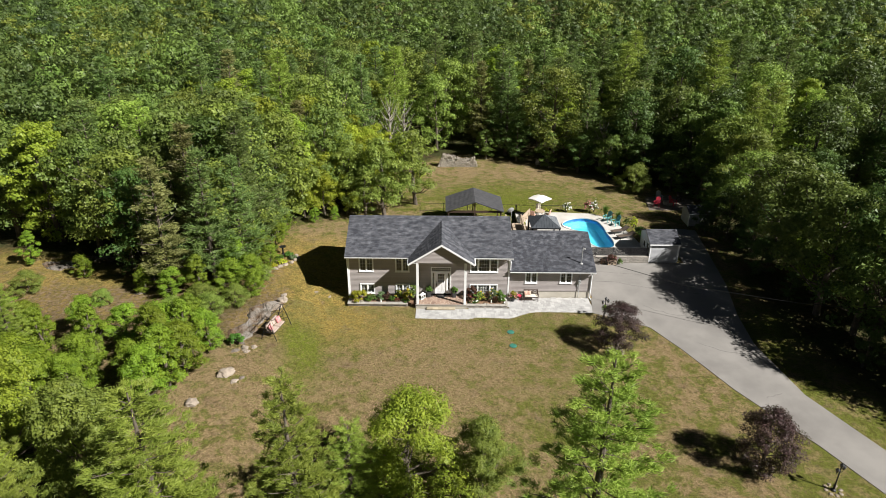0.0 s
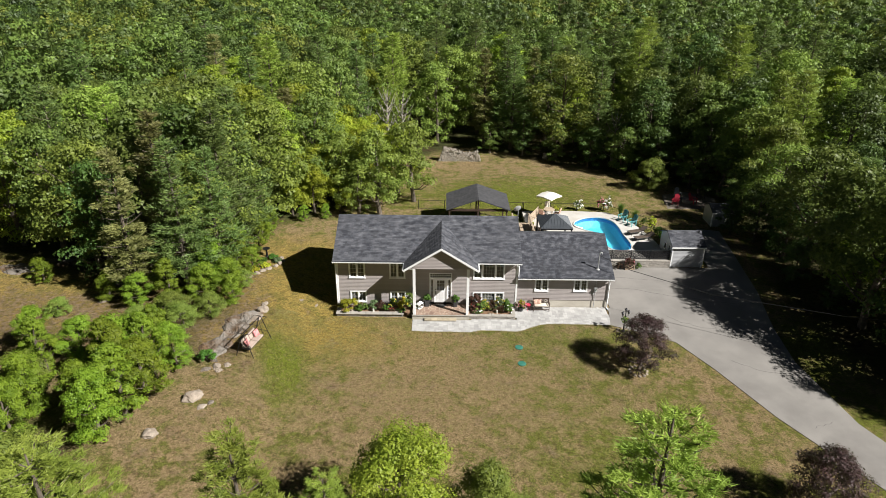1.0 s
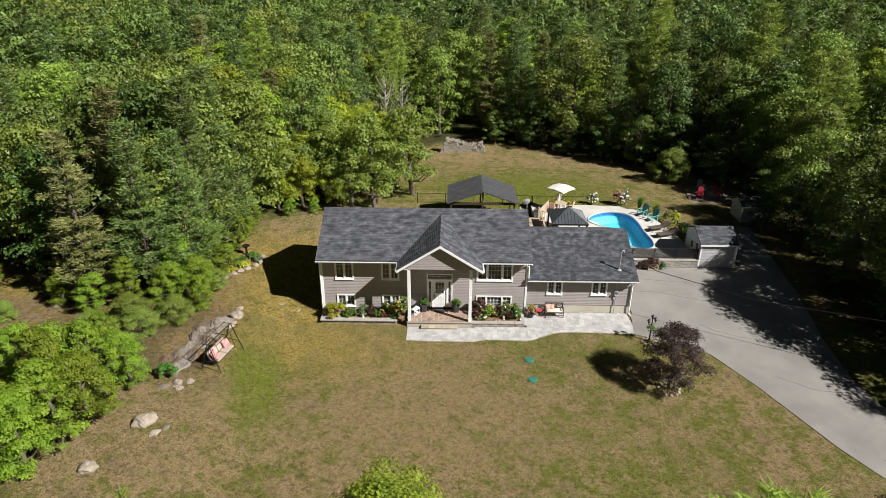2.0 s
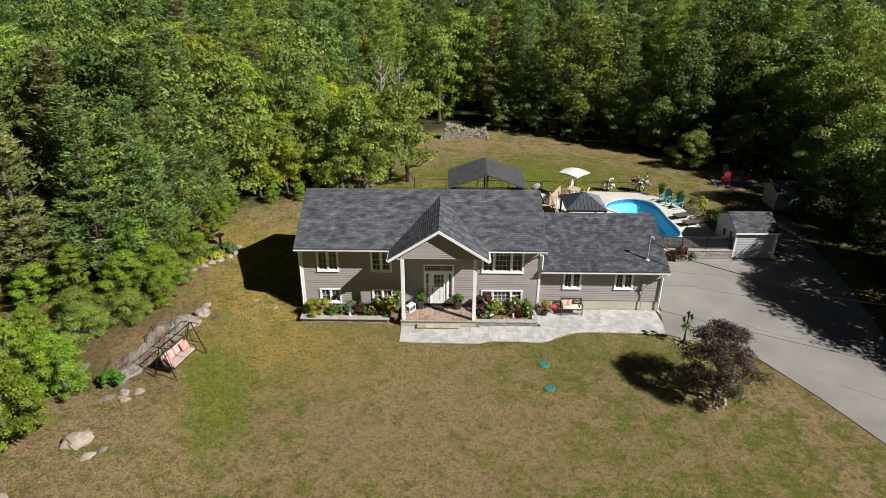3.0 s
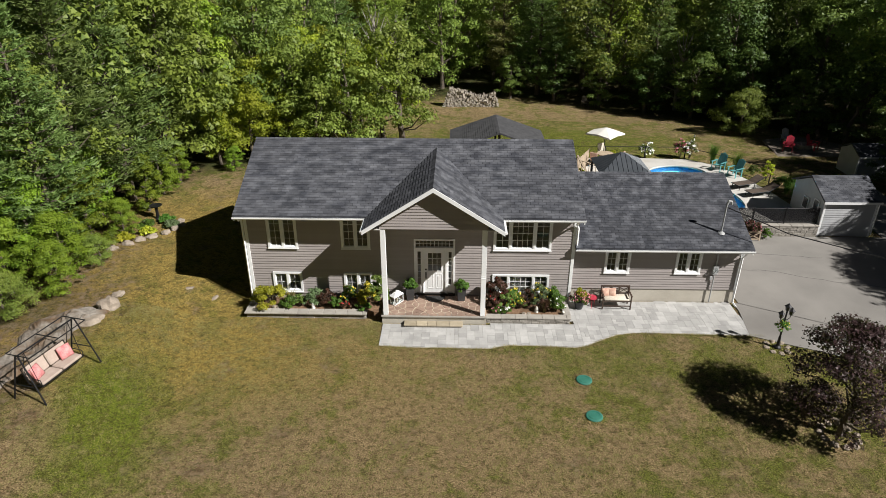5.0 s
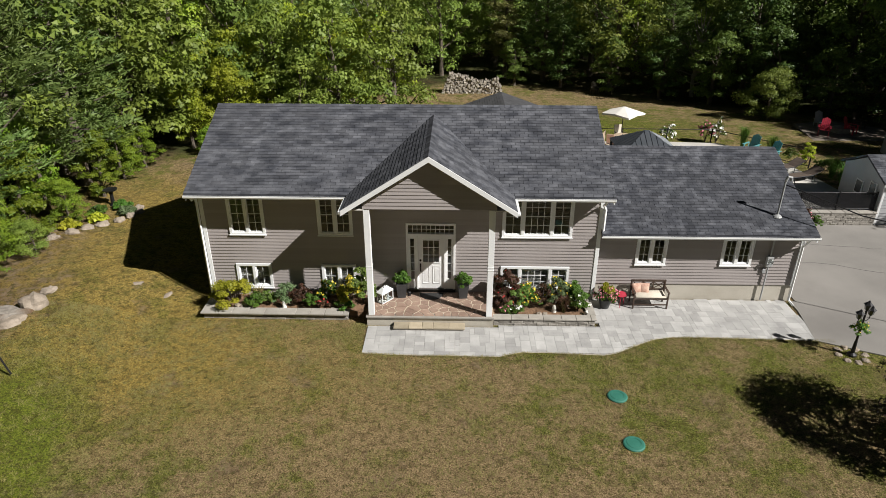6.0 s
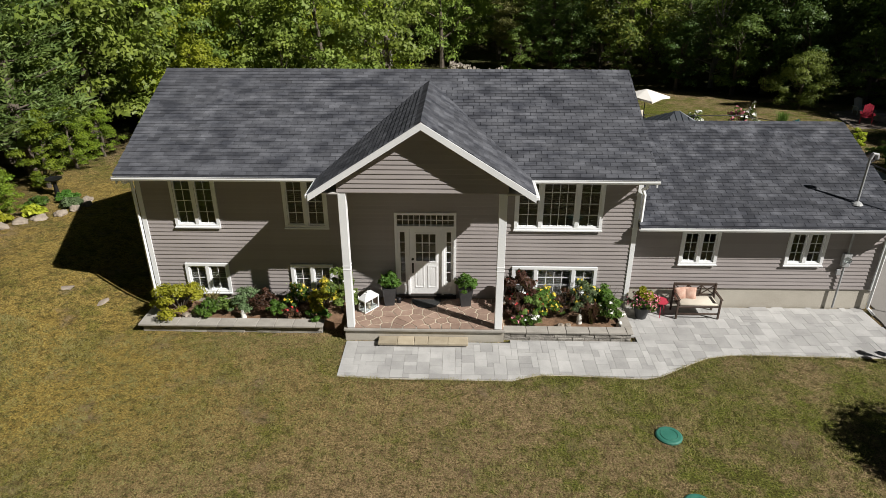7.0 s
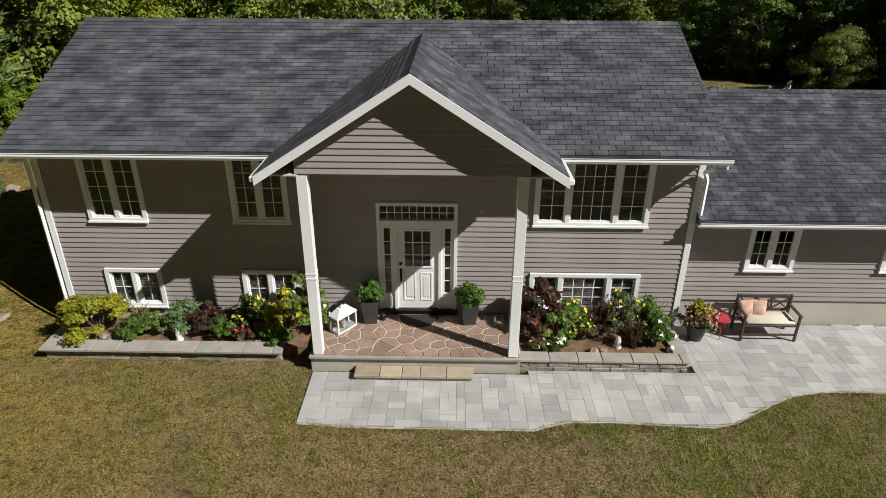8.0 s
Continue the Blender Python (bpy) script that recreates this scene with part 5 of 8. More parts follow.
downspout([(-7.6, EAVE_Y + 0.0, EAVE_Z - 0.13), (-7.6, EAVE_Y + 0.05, EAVE_Z - 0.24), (-7.72, -0.1, 3.9), (-7.72, -0.07, 3.7), (-7.72, -0.07, 0.3)])
downspout([(12.6, GEAVE_Y, GEAVE_Z - 0.13), (12.6, GEAVE_Y + 0.05, GEAVE_Z - 0.22), (12.66, GY - 0.08, 2.2), (12.66, GY - 0.08, 0.12), (12.72, GY - 0.35, 0.02)])
bm = boxed(11.55, 11.78, GY - 0.12, GY + 0.0, 1.42, 1.82, 0.02)
meter = part("meter_box", bm, GREYBOX, house, "grey electricity meter box")
bm = bmesh.new()
tube(bm, [(11.665, GY - 0.12, 1.65), (11.665, GY - 0.2, 1.65)], 0.085, 16)
part("meter_dial", bm, GLASS_M, meter)
bm = bmesh.new()
tube(bm, [(11.665, GY - 0.07, 1.42), (11.665, GY - 0.07, 0.1)], 0.028, 8)
tube(bm, [(11.665, GY - 0.07, 1.82), (11.665, GY - 0.07, 2.56)], 0.028, 8)
part("conduit", bm, GREYBOX, house)
bm = boxed(11.5, 11.62, GY - 0.07, GY, 1.15, 1.32, 0.01)
part("junction_box", bm, GREYBOX, house)
MAST = (11.75, 0.62)
mz = GEAVE_Z + (MAST[1] - GEAVE_Y) * (GRIDGE_Z - GEAVE_Z) / (GRIDGE_Y - GEAVE_Y)
bm = bmesh.new()
tube(bm, [(MAST[0], MAST[1], mz - 0.05), (MAST[0], MAST[1], mz + 1.28)], 0.032, 10)
tube(bm, [(MAST[0], MAST[1], mz + 1.28), (MAST[0] + 0.05, MAST[1], mz + 1.42), (MAST[0] + 0.16, MAST[1], mz + 1.40), (MAST[0] + 0.18, MAST[1], mz + 1.28)], 0.05, 10)
lathe(bm, [(0.16, 0.0), (0.13, 0.04), (0.05, 0.09)], 12, (MAST[0], MAST[1], mz + 0.0))
part("service_mast", bm, GREYBOX, house, "grey metal service mast on the wing roof")
bm = bmesh.new()
bm2 = tube(bm, [(MAST[0] + 0.02, MAST[1], mz + 1.15), (13.9, -0.4, 3.6), (19.0, -3.0, 3.1), (26.0, -6.5, 3.6), (36.0, -11.5, 5.2), (50.0, -18.5, 8.0)], 0.022, 5)
tagged(part("service_cable", bm, DARKMETAL), "thin black overhead service cable", "cable")


# ---- paving and porch ----
PAVER = surface("grey_paver", (0.31, 0.308, 0.305), (0.46, 0.457, 0.45), 1.6, 45, 0.85, 0.25, vary="object", spread=0.17)
SAND = surface("joint_sand", (0.27, 0.262, 0.245), (0.36, 0.352, 0.335), 3, 60, 0.95, 0.3)
FLAG = surface("red_brown_flagstone", (0.21, 0.135, 0.105), (0.34, 0.245, 0.19), 2.5, 35, 0.8, 0.3, vary="object", spread=0.15)
MORTAR = surface("pale_mortar", (0.50, 0.43, 0.33), (0.62, 0.55, 0.44), 3, 60, 0.9, 0.2)
CAPSTONE = surface("sandstone_cap", (0.26, 0.242, 0.215), (0.39, 0.368, 0.335), 2.5, 35, 0.85, 0.3, vary="object", spread=0.1)
STEPSTONE = surface("tan_step_stone", (0.32, 0.27, 0.19), (0.46, 0.40, 0.30), 2.5, 35, 0.85, 0.3, vary="object", spread=0.18)
BLOCK = surface("split_grey_block", (0.20, 0.185, 0.165), (0.40, 0.375, 0.34), 4, 30, 0.95, 0.9, vary="object", spread=0.2, dist=0.03)
MULCH = surface("bark_mulch", (0.10, 0.055, 0.03), (0.28, 0.17, 0.10), 6, 55, 0.95, 0.9, dist=0.03)
ROCK = surface("pale_granite", (0.19, 0.155, 0.12), (0.37, 0.315, 0.26), 2.2, 22, 0.9, 0.6, dist=0.02)
ROCKDARK = surface("lichened_granite", (0.085, 0.07, 0.055), (0.26, 0.22, 0.185), 1.6, 12, 0.95, 0.7, stain=(0.10, 0.07, 0.045), stain_scale=0.8, dist=0.03)
BLACKPOT = surface("dark_grey_planter", (0.03, 0.032, 0.035), (0.055, 0.057, 0.06), 4, 40, 0.5, 0.1)
DARKWOOD = surface("dark_stained_wood", (0.035, 0.022, 0.017), (0.085, 0.055, 0.04), 3, 40, 0.55, 0.3)
CREAM = surface("cream_cushion", (0.55, 0.50, 0.42), (0.68, 0.63, 0.54), 3, 80, 0.95, 0.25)
PATTERN = surface("patterned_cushion", (0.42, 0.22, 0.17), (0.62, 0.45, 0.36), 9, 50, 0.95, 0.2)
PINK = surface("pink_cushion", (0.45, 0.10, 0.12), (0.72, 0.38, 0.36), 7, 50, 0.95, 0.2)
REDPAINT = surface("red_enamel", (0.42, 0.03, 0.06), (0.52, 0.05, 0.08), 3, 30, 0.4, 0.05)
GREENPLASTIC = surface("green_plastic", (0.02, 0.13, 0.095), (0.04, 0.19, 0.14), 3, 40, 0.6, 0.15)
RUBBER = surface("black_rubber_mat", (0.012, 0.012, 0.012), (0.03, 0.03, 0.03), 12, 80, 0.9, 0.4)
PETALRED = surface("red_petals", (0.35, 0.02, 0.02), (0.6, 0.06, 0.05), 8, 60, 0.7, 0.1)
PETALYELLOW = surface("yellow_petals", (0.55, 0.40, 0.02), (0.75, 0.60, 0.08), 8, 60, 0.7, 0.1)
PETALPINK = surface("pink_petals", (0.5, 0.10, 0.18), (0.7, 0.28, 0.32), 8, 60, 0.7, 0.1)
PETALWHITE = surface("white_petals", (0.7, 0.7, 0.66), (0.85, 0.85, 0.8), 8, 60, 0.7, 0.1)
SOLAR = surface("black_lantern_glass", (0.04, 0.04, 0.04), (0.09, 0.09, 0.09), 6, 40, 0.2, 0.0)

EDGE = [(-2.0, -3.18), (-1.0, -3.26), (0.8, -3.27), (2.25, -3.28), (2.55, -3.16), (2.9, -3.05), (3.7, -3.03), (4.65, -3.10), (5.5, -3.13), (5.9, -3.02), (6.3, -2.78),
        (6.8, -2.48), (7.3, -2.22), (7.9, -2.08), (9.2, -2.08), (10.8, -2.12), (12.4, -2.16)]


def walk_front(x):
    return float(np.interp(x, [p[0] for p in EDGE], [p[1] for p in EDGE]))


def walk_back(x):
    return -1.69 if x < 2.1 else (-1.56 if x < 5.56 else GY + 0.03)


def ground_z(x, y):
    return float(height(x, y))


def walkway():
    pts = EDGE + [(12.72, -0.4), (12.7, GY), (5.57, GY), (5.57, -1.6), (2.1, -1.6), (2.1, -1.7), (-2.0, -1.7)]
    bm = bmesh.new()
    prism(bm, pts, -0.25, -0.012)
    for v in bm.verts:
        v.co.z += ground_z(v.co.x, v.co.y) * 1.0 + 0.012
    wk = tagged(part("walkway", bm, SAND), "light grey concrete paver walkway with a wavy edge", "walkway", kind="structure")
    rng = np.random.default_rng(21)
    u = 0.16
    taken = set()
    nx, ny = int(14.8 / u) + 1, int(3.7 / u) + 1
    for j in range(ny):
        for i in range(nx):
            if (i, j) in taken:
                continue
            size = [(2, 1), (2, 2), (3, 2), (1, 2), (2, 3), (3, 1)][int(rng.choice(6, p=[0.12, 0.3, 0.28, 0.1, 0.12, 0.08]))]
            w = 0
            while w < size[0] and (i + w, j) not in taken:
                w += 1
            for a in range(w):
                for b in range(size[1]):
                    taken.add((i + a, j + b))
            xa, xb = -2.0 + i * u, min(-2.0 + (i + w) * u, 12.6)
            ya, yb = -3.4 + j * u, -3.4 + (j + size[1]) * u
            g = 0.0025
            xm = (xa + xb) / 2
            top = walk_back(xm)
            if xb - xa < 0.05 or ya > top - 0.05:
                continue
            yb = min(yb, top)
            fa, fb = max(ya, walk_front(xa)), max(ya, walk_front(xb))
            if yb - min(fa, fb) < 0.04:
                continue
            if fa > yb or fb > yb:
                q = (yb - fa) / (fb - fa)
                if fb > yb:
                    xb, fb = xa + (xb - xa) * q, yb - 0.008
                else:
                    xa, fa = xa + (xb - xa) * q, yb - 0.008
                if xb - xa < 0.03:
                    continue
            z = ground_z(xm, (ya + yb) / 2) + 0.03 + rng.uniform(0, 0.004)
            bm = prism(bmesh.new(), [(xa + g, fa + g), (xb - g, fb + g), (xb - g, yb - g), (xa + g, yb - g)], z - 0.04, z)
            part("paver", bm, PAVER, wk)
    # edge restraint
    bm = bmesh.new()
    tube(bm, [(x, y - 0.012, ground_z(x, y) + 0.012) for x, y in EDGE], 0.016, 6)
    part("edging", bm, CONCRETE, wk)


walkway()


def cell(seeds, k, x0, x1, y0, y1):
    """The plan of one irregular stone: all points nearer to seed k than to the others."""
    poly = [(x0, y0), (x1, y0), (x1, y1), (x0, y1)]
    sx, sy = seeds[k]
    order = np.argsort(np.hypot(seeds[:, 0] - sx, seeds[:, 1] - sy))[1:14]
    for j in order:
        ox, oy = seeds[j]
        mx, my, nx, ny = (sx + ox) / 2, (sy + oy) / 2, ox - sx, oy - sy
        out = []
        for (ax, ay), (bx, by) in zip(poly, poly[1:] + poly[:1]):
            da, db = (ax - mx) * nx + (ay - my) * ny, (bx - mx) * nx + (by - my) * ny
            if da <= 0:
                out.append((ax, ay))
            if da * db < 0:
                t = da / (da - db)
                out.append((ax + t * (bx - ax), ay + t * (by - ay)))
        poly = out
        if len(poly) < 3:
            return None
    return poly


def porch():
    deck = tagged(part("porch_floor", boxed(-2.03, 2.15, -1.62, 0.0, -0.2, 0.375, 0.0), CONCRETE), "concrete porch floor set with red-brown flagstones", "porch", kind="structure")
    part("porch_lip", boxed(-2.06, 2.18, -1.69, -1.50, 0.33, 0.395, 0.012), CAPSTONE, deck)
    part("mortar_bed", boxed(-2.03, 2.15, -1.50, -0.01, 0.375, 0.397), MORTAR, deck)
    rng = np.random.default_rng(8)
    seeds = []
    while len(seeds) < 74:
        p = (rng.uniform(-2.0, 2.12), rng.uniform(-1.62, -0.02))
        if all(math.hypot((p[0] - q[0]), (p[1] - q[1])) > 0.21 for q in seeds):
            seeds.append(p)
    seeds = np.array(seeds)
    for k in range(len(seeds)):
        poly = cell(seeds, k, -2.02, 2.14, -1.64, -0.02)
        if not poly:
            continue
        cx, cy = np.mean([p[0] for p in poly]), np.mean([p[1] for p in poly])
        small = []
        for x, y in poly:
            d = math.hypot(x - cx, y - cy)
            s = max(0.3, (d - 0.02) / d)
            small.append((cx + (x - cx) * s, cy + (y - cy) * s))
        part("flagstone", prism(bmesh.new(), small, 0.39, 0.408 + rng.uniform(0, 0.003)), FLAG, deck)
    step = tagged(part("porch_step", boxed(-1.10, 1.18, -1.93, -1.64, 0.02, 0.10), BLOCK), "long low step of split stone with tan tops", "step")
    x = -1.14
    for w in (0.5, 0.44, 0.36, 0.52, 0.53):
        part("step_stone", boxed(x + 0.004, x + w - 0.004, -1.97, -1.63, 0.10, 0.165, 0.01), STEPSTONE, step)
        x += w
    mat = thing("door_mat", "black half-round rubber door mat on the porch", "door mat", (0.05, -0.12, 0.412))
    pts = [(0.42 * math.cos(a), -0.48 * math.sin(a)) for a in np.linspace(0, math.pi, 22)]
    part("mat_base", prism(bmesh.new(), pts, 0, 0.012), RUBBER, mat)
    bm = bmesh.new()
    tube(bm, [(x * 0.97, y * 0.97 - 0.005, 0.012) for x, y in pts], 0.009, 6)
    part("mat_rim", bm, RUBBER, mat)


porch()


# ---- small plants ----
def tuft(name, label, x, y, z, r, h, count, leaf, size, seed, category="plant", petals=None, npetal=0, psize=0.05, parent=None, low=0.1):
    """A leafy plant: stems fanning from the ground, leaves over a dome, and flower heads."""
    rng = np.random.default_rng(seed)
    t = thing(name, label, category, (x, y, z)) if parent is None else parent
    off = (0, 0, 0) if parent is None else (x, y, z)
    bm = bmesh.new()
    for k in range(9):
        a, q = k * 2.4, rng.uniform(0.3, 0.9)
        tube(bm, [(off[0], off[1], off[2]), (off[0] + math.cos(a) * r * q * 0.5, off[1] + math.sin(a) * r * q * 0.5, off[2] + h * 0.5), (off[0] + math.cos(a) * r * q, off[1] + math.sin(a) * r * q, off[2] + h * 0.85)], [0.012, 0.008, 0.004], 4, caps=False)
    part("stem", bm, BARK if parent is None else LEAF, t)["kind"] = "stuff"
    n = 22
    cl = []
    for i in range(n):
        a, q = i * 2.4 + rng.normal() * 0.4, math.sqrt((i + 0.5) / n) * rng.uniform(0.75, 1.15)
        up = low + (0.85 - low) * (1 - 0.6 * q * q) * rng.uniform(0.45, 1.2)
        cl.append((off[0] + math.cos(a) * r * q * 0.85, off[1] + math.sin(a) * r * q * 0.85, off[2] + h * up, r * rng.uniform(0.16, 0.34)))
    v, f = crown_leaves(rng, cl, count * 2, size * 0.72, size * 0.5, 0.3)
    v[:, 2] = np.maximum(v[:, 2], off[2] + 0.01)
    part_mesh("leaves", mesh_np("leaves", v, f, leaf), t)["kind"] = "stuff"
    if petals is not None:
        v, f = crown_leaves(rng, [(c[0], c[1], c[2] + 0.05, c[3] * 1.1) for c in cl], max(8, int(npetal * 0.6)), psize, psize * 0.9, 0.9)
        part_mesh("blossom", mesh_np("blossom", v, f, petals), t)["kind"] = "stuff"
    return t


def grass_clump(name, label, x, y, z, r, h, count, leaf, seed):
    rng = np.random.default_rng(seed)
    t = thing(name, label, "plant", (x, y, z))
    a = rng.uniform(0, 6.283, count)
    out = rng.uniform(0.2, 1.0, count) * r
    hh = h * rng.uniform(0.6, 1.1, count)
    b = rng.normal(size=(count, 2)) * 0.04
    w = 0.012
    px, py = -np.sin(a) * w, np.cos(a) * w
    base = np.stack([b[:, 0], b[:, 1], np.zeros(count)], 1)
    mid = base + np.stack([np.cos(a) * out * 0.45, np.sin(a) * out * 0.45, hh * 0.75], 1)
    tip = base + np.stack([np.cos(a) * out, np.sin(a) * out, hh * 0.85], 1)
    s = np.stack([px, py, np.zeros(count)], 1)
    v = np.stack([base - s, base + s, mid + s, mid - s, mid - s, mid + s, tip + s * 0.2, tip - s * 0.2], 1).reshape(-1, 3)
    f = np.arange(8 * count, dtype=np.int32).reshape(-1, 4)
    part_mesh("foliage", mesh_np("foliage", v, f, leaf), t)["kind"] = "stuff"
    return t


# ---- flower beds ----
def block_wall(parent, x0, x1, y, z0, courses, rng, length=0.36, hgt=0.12, depth=0.2, along_y=False):
    for c in range(courses):
        x = x0 - (length * 0.5 if c % 2 else 0)
        while x < x1 - 0.02:
            a, b = max(x, x0), min(x + length * rng.uniform(0.85, 1.15), x1)
            if b - a > 0.04:
                j = rng.uniform(-0.012, 0.012)
                if along_y:
                    bm = boxed(y + j, y + depth, a + 0.004, b - 0.004, z0 + c * hgt, z0 + (c + 1) * hgt - 0.006, 0.012)
                else:
                    bm = boxed(a + 0.004, b - 0.004, y + j, y + depth, z0 + c * hgt, z0 + (c + 1) * hgt - 0.006, 0.012)
                for v in bm.verts:
                    v.co += Vector((rng.normal(), rng.normal(), rng.normal() * 0.4)) * 0.006
                part("block", bm, BLOCK, parent)
            x = b


def caps(parent, x0, x1, y0, y1, z, rng, step=0.52, along_y=False):
    x = x0
    while x < x1 - 0.05:
        b = min(x + step * rng.uniform(0.8, 1.2), x1)
        if x1 - b < 0.15:
            b = x1
        q = (x + 0.004, b - 0.004, y0, y1)
        if along_y:
            q = (y0, y1, x + 0.004, b - 0.004)
        part("cap_stone", boxed(*q, z, z + 0.06 + rng.uniform(0, 0.004), 0.01), CAPSTONE, parent)
        x = b


def beds():
    rng = np.random.default_rng(12)
    left = thing("flower_bed", "raised flower bed edged with split block and sandstone caps", "flower bed", kind="")
    block_wall(left, -7.62, -2.72, -1.30, -0.02, 2, rng)
    block_wall(left, -1.1, 0.0, -7.64, -0.02, 2, rng, along_y=True)
    caps(left, -7.68, -2.68, -1.40, -1.02, 0.22, rng)
    caps(left, -1.06, -0.1, -7.68, -7.36, 0.22, rng, along_y=True)
    bm = boxed(-7.44, -2.08, -1.10, 0.03, -0.1, 0.2)
    bmesh.ops.subdivide_edges(bm, edges=bm.edges[:], cuts=10, use_grid_fill=True)
    for v in bm.verts:
        if v.co.z > 0.19:
            v.co.z += 0.05 * noise.noise(v.co * 2.0) + 0.03 * noise.noise(v.co * 7.0)
    part("mulch", bm, MULCH, left)
    right = thing("flower_bed", "raised flower bed of split block beside the walkway", "flower bed")
    block_wall(right, 2.16, 5.52, -1.52, -0.02, 2, rng)
    block_wall(right, -1.3, 0.0, 5.34, -0.02, 2, rng, along_y=True)
    caps(right, 2.14, 5.56, -1.56, -1.26, 0.235, rng)
    caps(right, -1.26, -0.02, 5.28, 5.58, 0.235, rng, along_y=True)
    bm = boxed(2.16, 5.32, -1.28, 0.03, -0.1, 0.22)
    bmesh.ops.subdivide_edges(bm, edges=bm.edges[:], cuts=10, use_grid_fill=True)
    for v in bm.verts:
        if v.co.z > 0.2:
            v.co.z += 0.05 * noise.noise(v.co * 2.0) + 0.03 * noise.noise(v.co * 7.0)
    part("mulch", bm, MULCH, right)
    z = 0.2
    P = [("shrub", "yellow-green spirea shrub in the flower bed", -6.8, -0.6, 0.72, 0.82, 2300, YELLOWGREEN, 0.085, None, 0),
         ("ornamental_shrub", "grey-green round shrub in the flower bed", -5.0, -0.55, 0.42, 0.72, 1100, GREYGREEN, 0.07, None, 0),
         ("perennial", "dark bronze-leaved perennial in the flower bed", -4.45, -0.5, 0.36, 0.6, 700, REDLEAF, 0.08, None, 0),
         ("perennial", "low green perennial in the flower bed", -4.05, -0.75, 0.3, 0.42, 700, FERN, 0.07, None, 0),
         ("perennial", "low red-leaved coral bells in the flower bed", -3.65, -0.8, 0.26, 0.34, 450, REDLEAF, 0.07, PETALRED, 26),
         ("perennial", "yellow-flowered perennial in the flower bed", -3.55, -0.45, 0.34, 0.8, 650, FERN, 0.09, PETALYELLOW, 120),
         ("perennial", "tall yellow-leaved shrub in the flower bed", -2.75, -0.62, 0.42, 0.95, 1000, YELLOWGREEN, 0.09, PETALYELLOW, 160),
         ("tall_perennial", "tall dark green coneflower with pale heads", -2.3, -0.5, 0.44, 1.2, 1300, LEAF, 0.12, PETALWHITE, 26),
         ("perennial", "low green perennial in the flower bed", -2.9, -0.95, 0.28, 0.36, 480, FERN, 0.08, None, 0),
         ("perennial", "straggling green plant in the flower bed", -6.0, -0.75, 0.34, 0.4, 480, FERN, 0.1, None, 0),
         ("perennial", "low green plant beside the bed's cap stones", -5.55, -0.6, 0.3, 0.4, 420, LEAF, 0.08, None, 0),
         ("perennial", "red-flowered dark castor plant in the flower bed", 2.55, -0.55, 0.5, 1.15, 1100, REDLEAF, 0.15, PETALRED, 40),
         ("perennial", "dark green dahlia with red flowers", 2.95, -0.7, 0.42, 0.85, 900, LEAF, 0.12, PETALRED, 60),
         ("perennial", "yellow-flowered perennial in the flower bed", 3.35, -0.55, 0.38, 0.75, 900, FERN, 0.08, PETALYELLOW, 180),
         ("perennial", "dark bronze-leaved perennial in the flower bed", 3.95, -0.5, 0.4, 0.72, 800, REDLEAF, 0.08, None, 0),
         ("ornamental_shrub", "variegated pale green shrub in the flower bed", 4.35, -0.45, 0.42, 0.92, 1200, GREYGREEN, 0.07, PETALYELLOW, 90),
         ("perennial", "green plant with white petunias in the bed", 5.05, -0.8, 0.34, 0.52, 800, FERN, 0.09, PETALWHITE, 70),
         ("perennial", "leafy bright green plant in the flower bed", 5.0, -0.35, 0.36, 0.75, 650, FERN, 0.12, None, 0),
         ("perennial", "low white-flowered plant in the flower bed", 2.95, -1.1, 0.24, 0.28, 420, FERN, 0.06, PETALWHITE, 40),
         ("perennial", "low purple-flowered plant in the flower bed", 2.55, -1.1, 0.2, 0.25, 300, FERN, 0.06, PETALPINK, 30)]
    for k, (nm, lab, x, y, r, h, n, leaf, s, pet, npet) in enumerate(P):
        tuft(nm, lab, x, y, z, r * 1.15, h * 1.14, int(n * 1.6), leaf, s, 300 + k, "plant", pet, npet, 0.075)
    grass_clump("ornamental_grass", "tan ornamental grass clump in the flower bed", -5.95, -0.45, z, 0.3, 0.55, 120, GRASSBLADE, 1)
    grass_clump("ornamental_grass", "brown ornamental grass clump in the flower bed", 4.55, -0.95, z, 0.35, 0.62, 160, REDLEAF, 2)
    for k, (x, y, s, m) in enumerate([(-6.55, -0.88, 0.12, ROCK), (-6.42, -0.95, 0.1, ROCKDARK), (-6.3, -0.86, 0.11, ROCK), (-3.3, -0.98, 0.07, ROCK), (3.7, -1.15, 0.1, ROCK), (3.9, -1.12, 0.08, ROCK)]):
        boulder("stone", "fist-sized pale stone among the plants", x, y, 0.22, s, s * 0.9, s * 0.7, m, 40 + k)
    # pale garden ornaments, plain shapes
    for k, (x, y, h) in enumerate([(-4.95, -0.92, 0.3), (4.22, -0.98, 0.3), (5.28, -1.12, 0.18)]):
        bm = bmesh.new()
        lathe(bm, [(0.075, 0), (0.085, 0.05), (0.06, 0.12), (0.075, h * 0.6), (0.05, h * 0.8), (0.055, h * 0.9), (0.0, h)], 14, (0, 0, 0))
        o = part("garden_ornament", bm, PETALWHITE, None, "", True)
        o.matrix_basis = pose(x, y, 0.2)
        tagged(o, "small white plaster garden ornament among plants", "ornament")


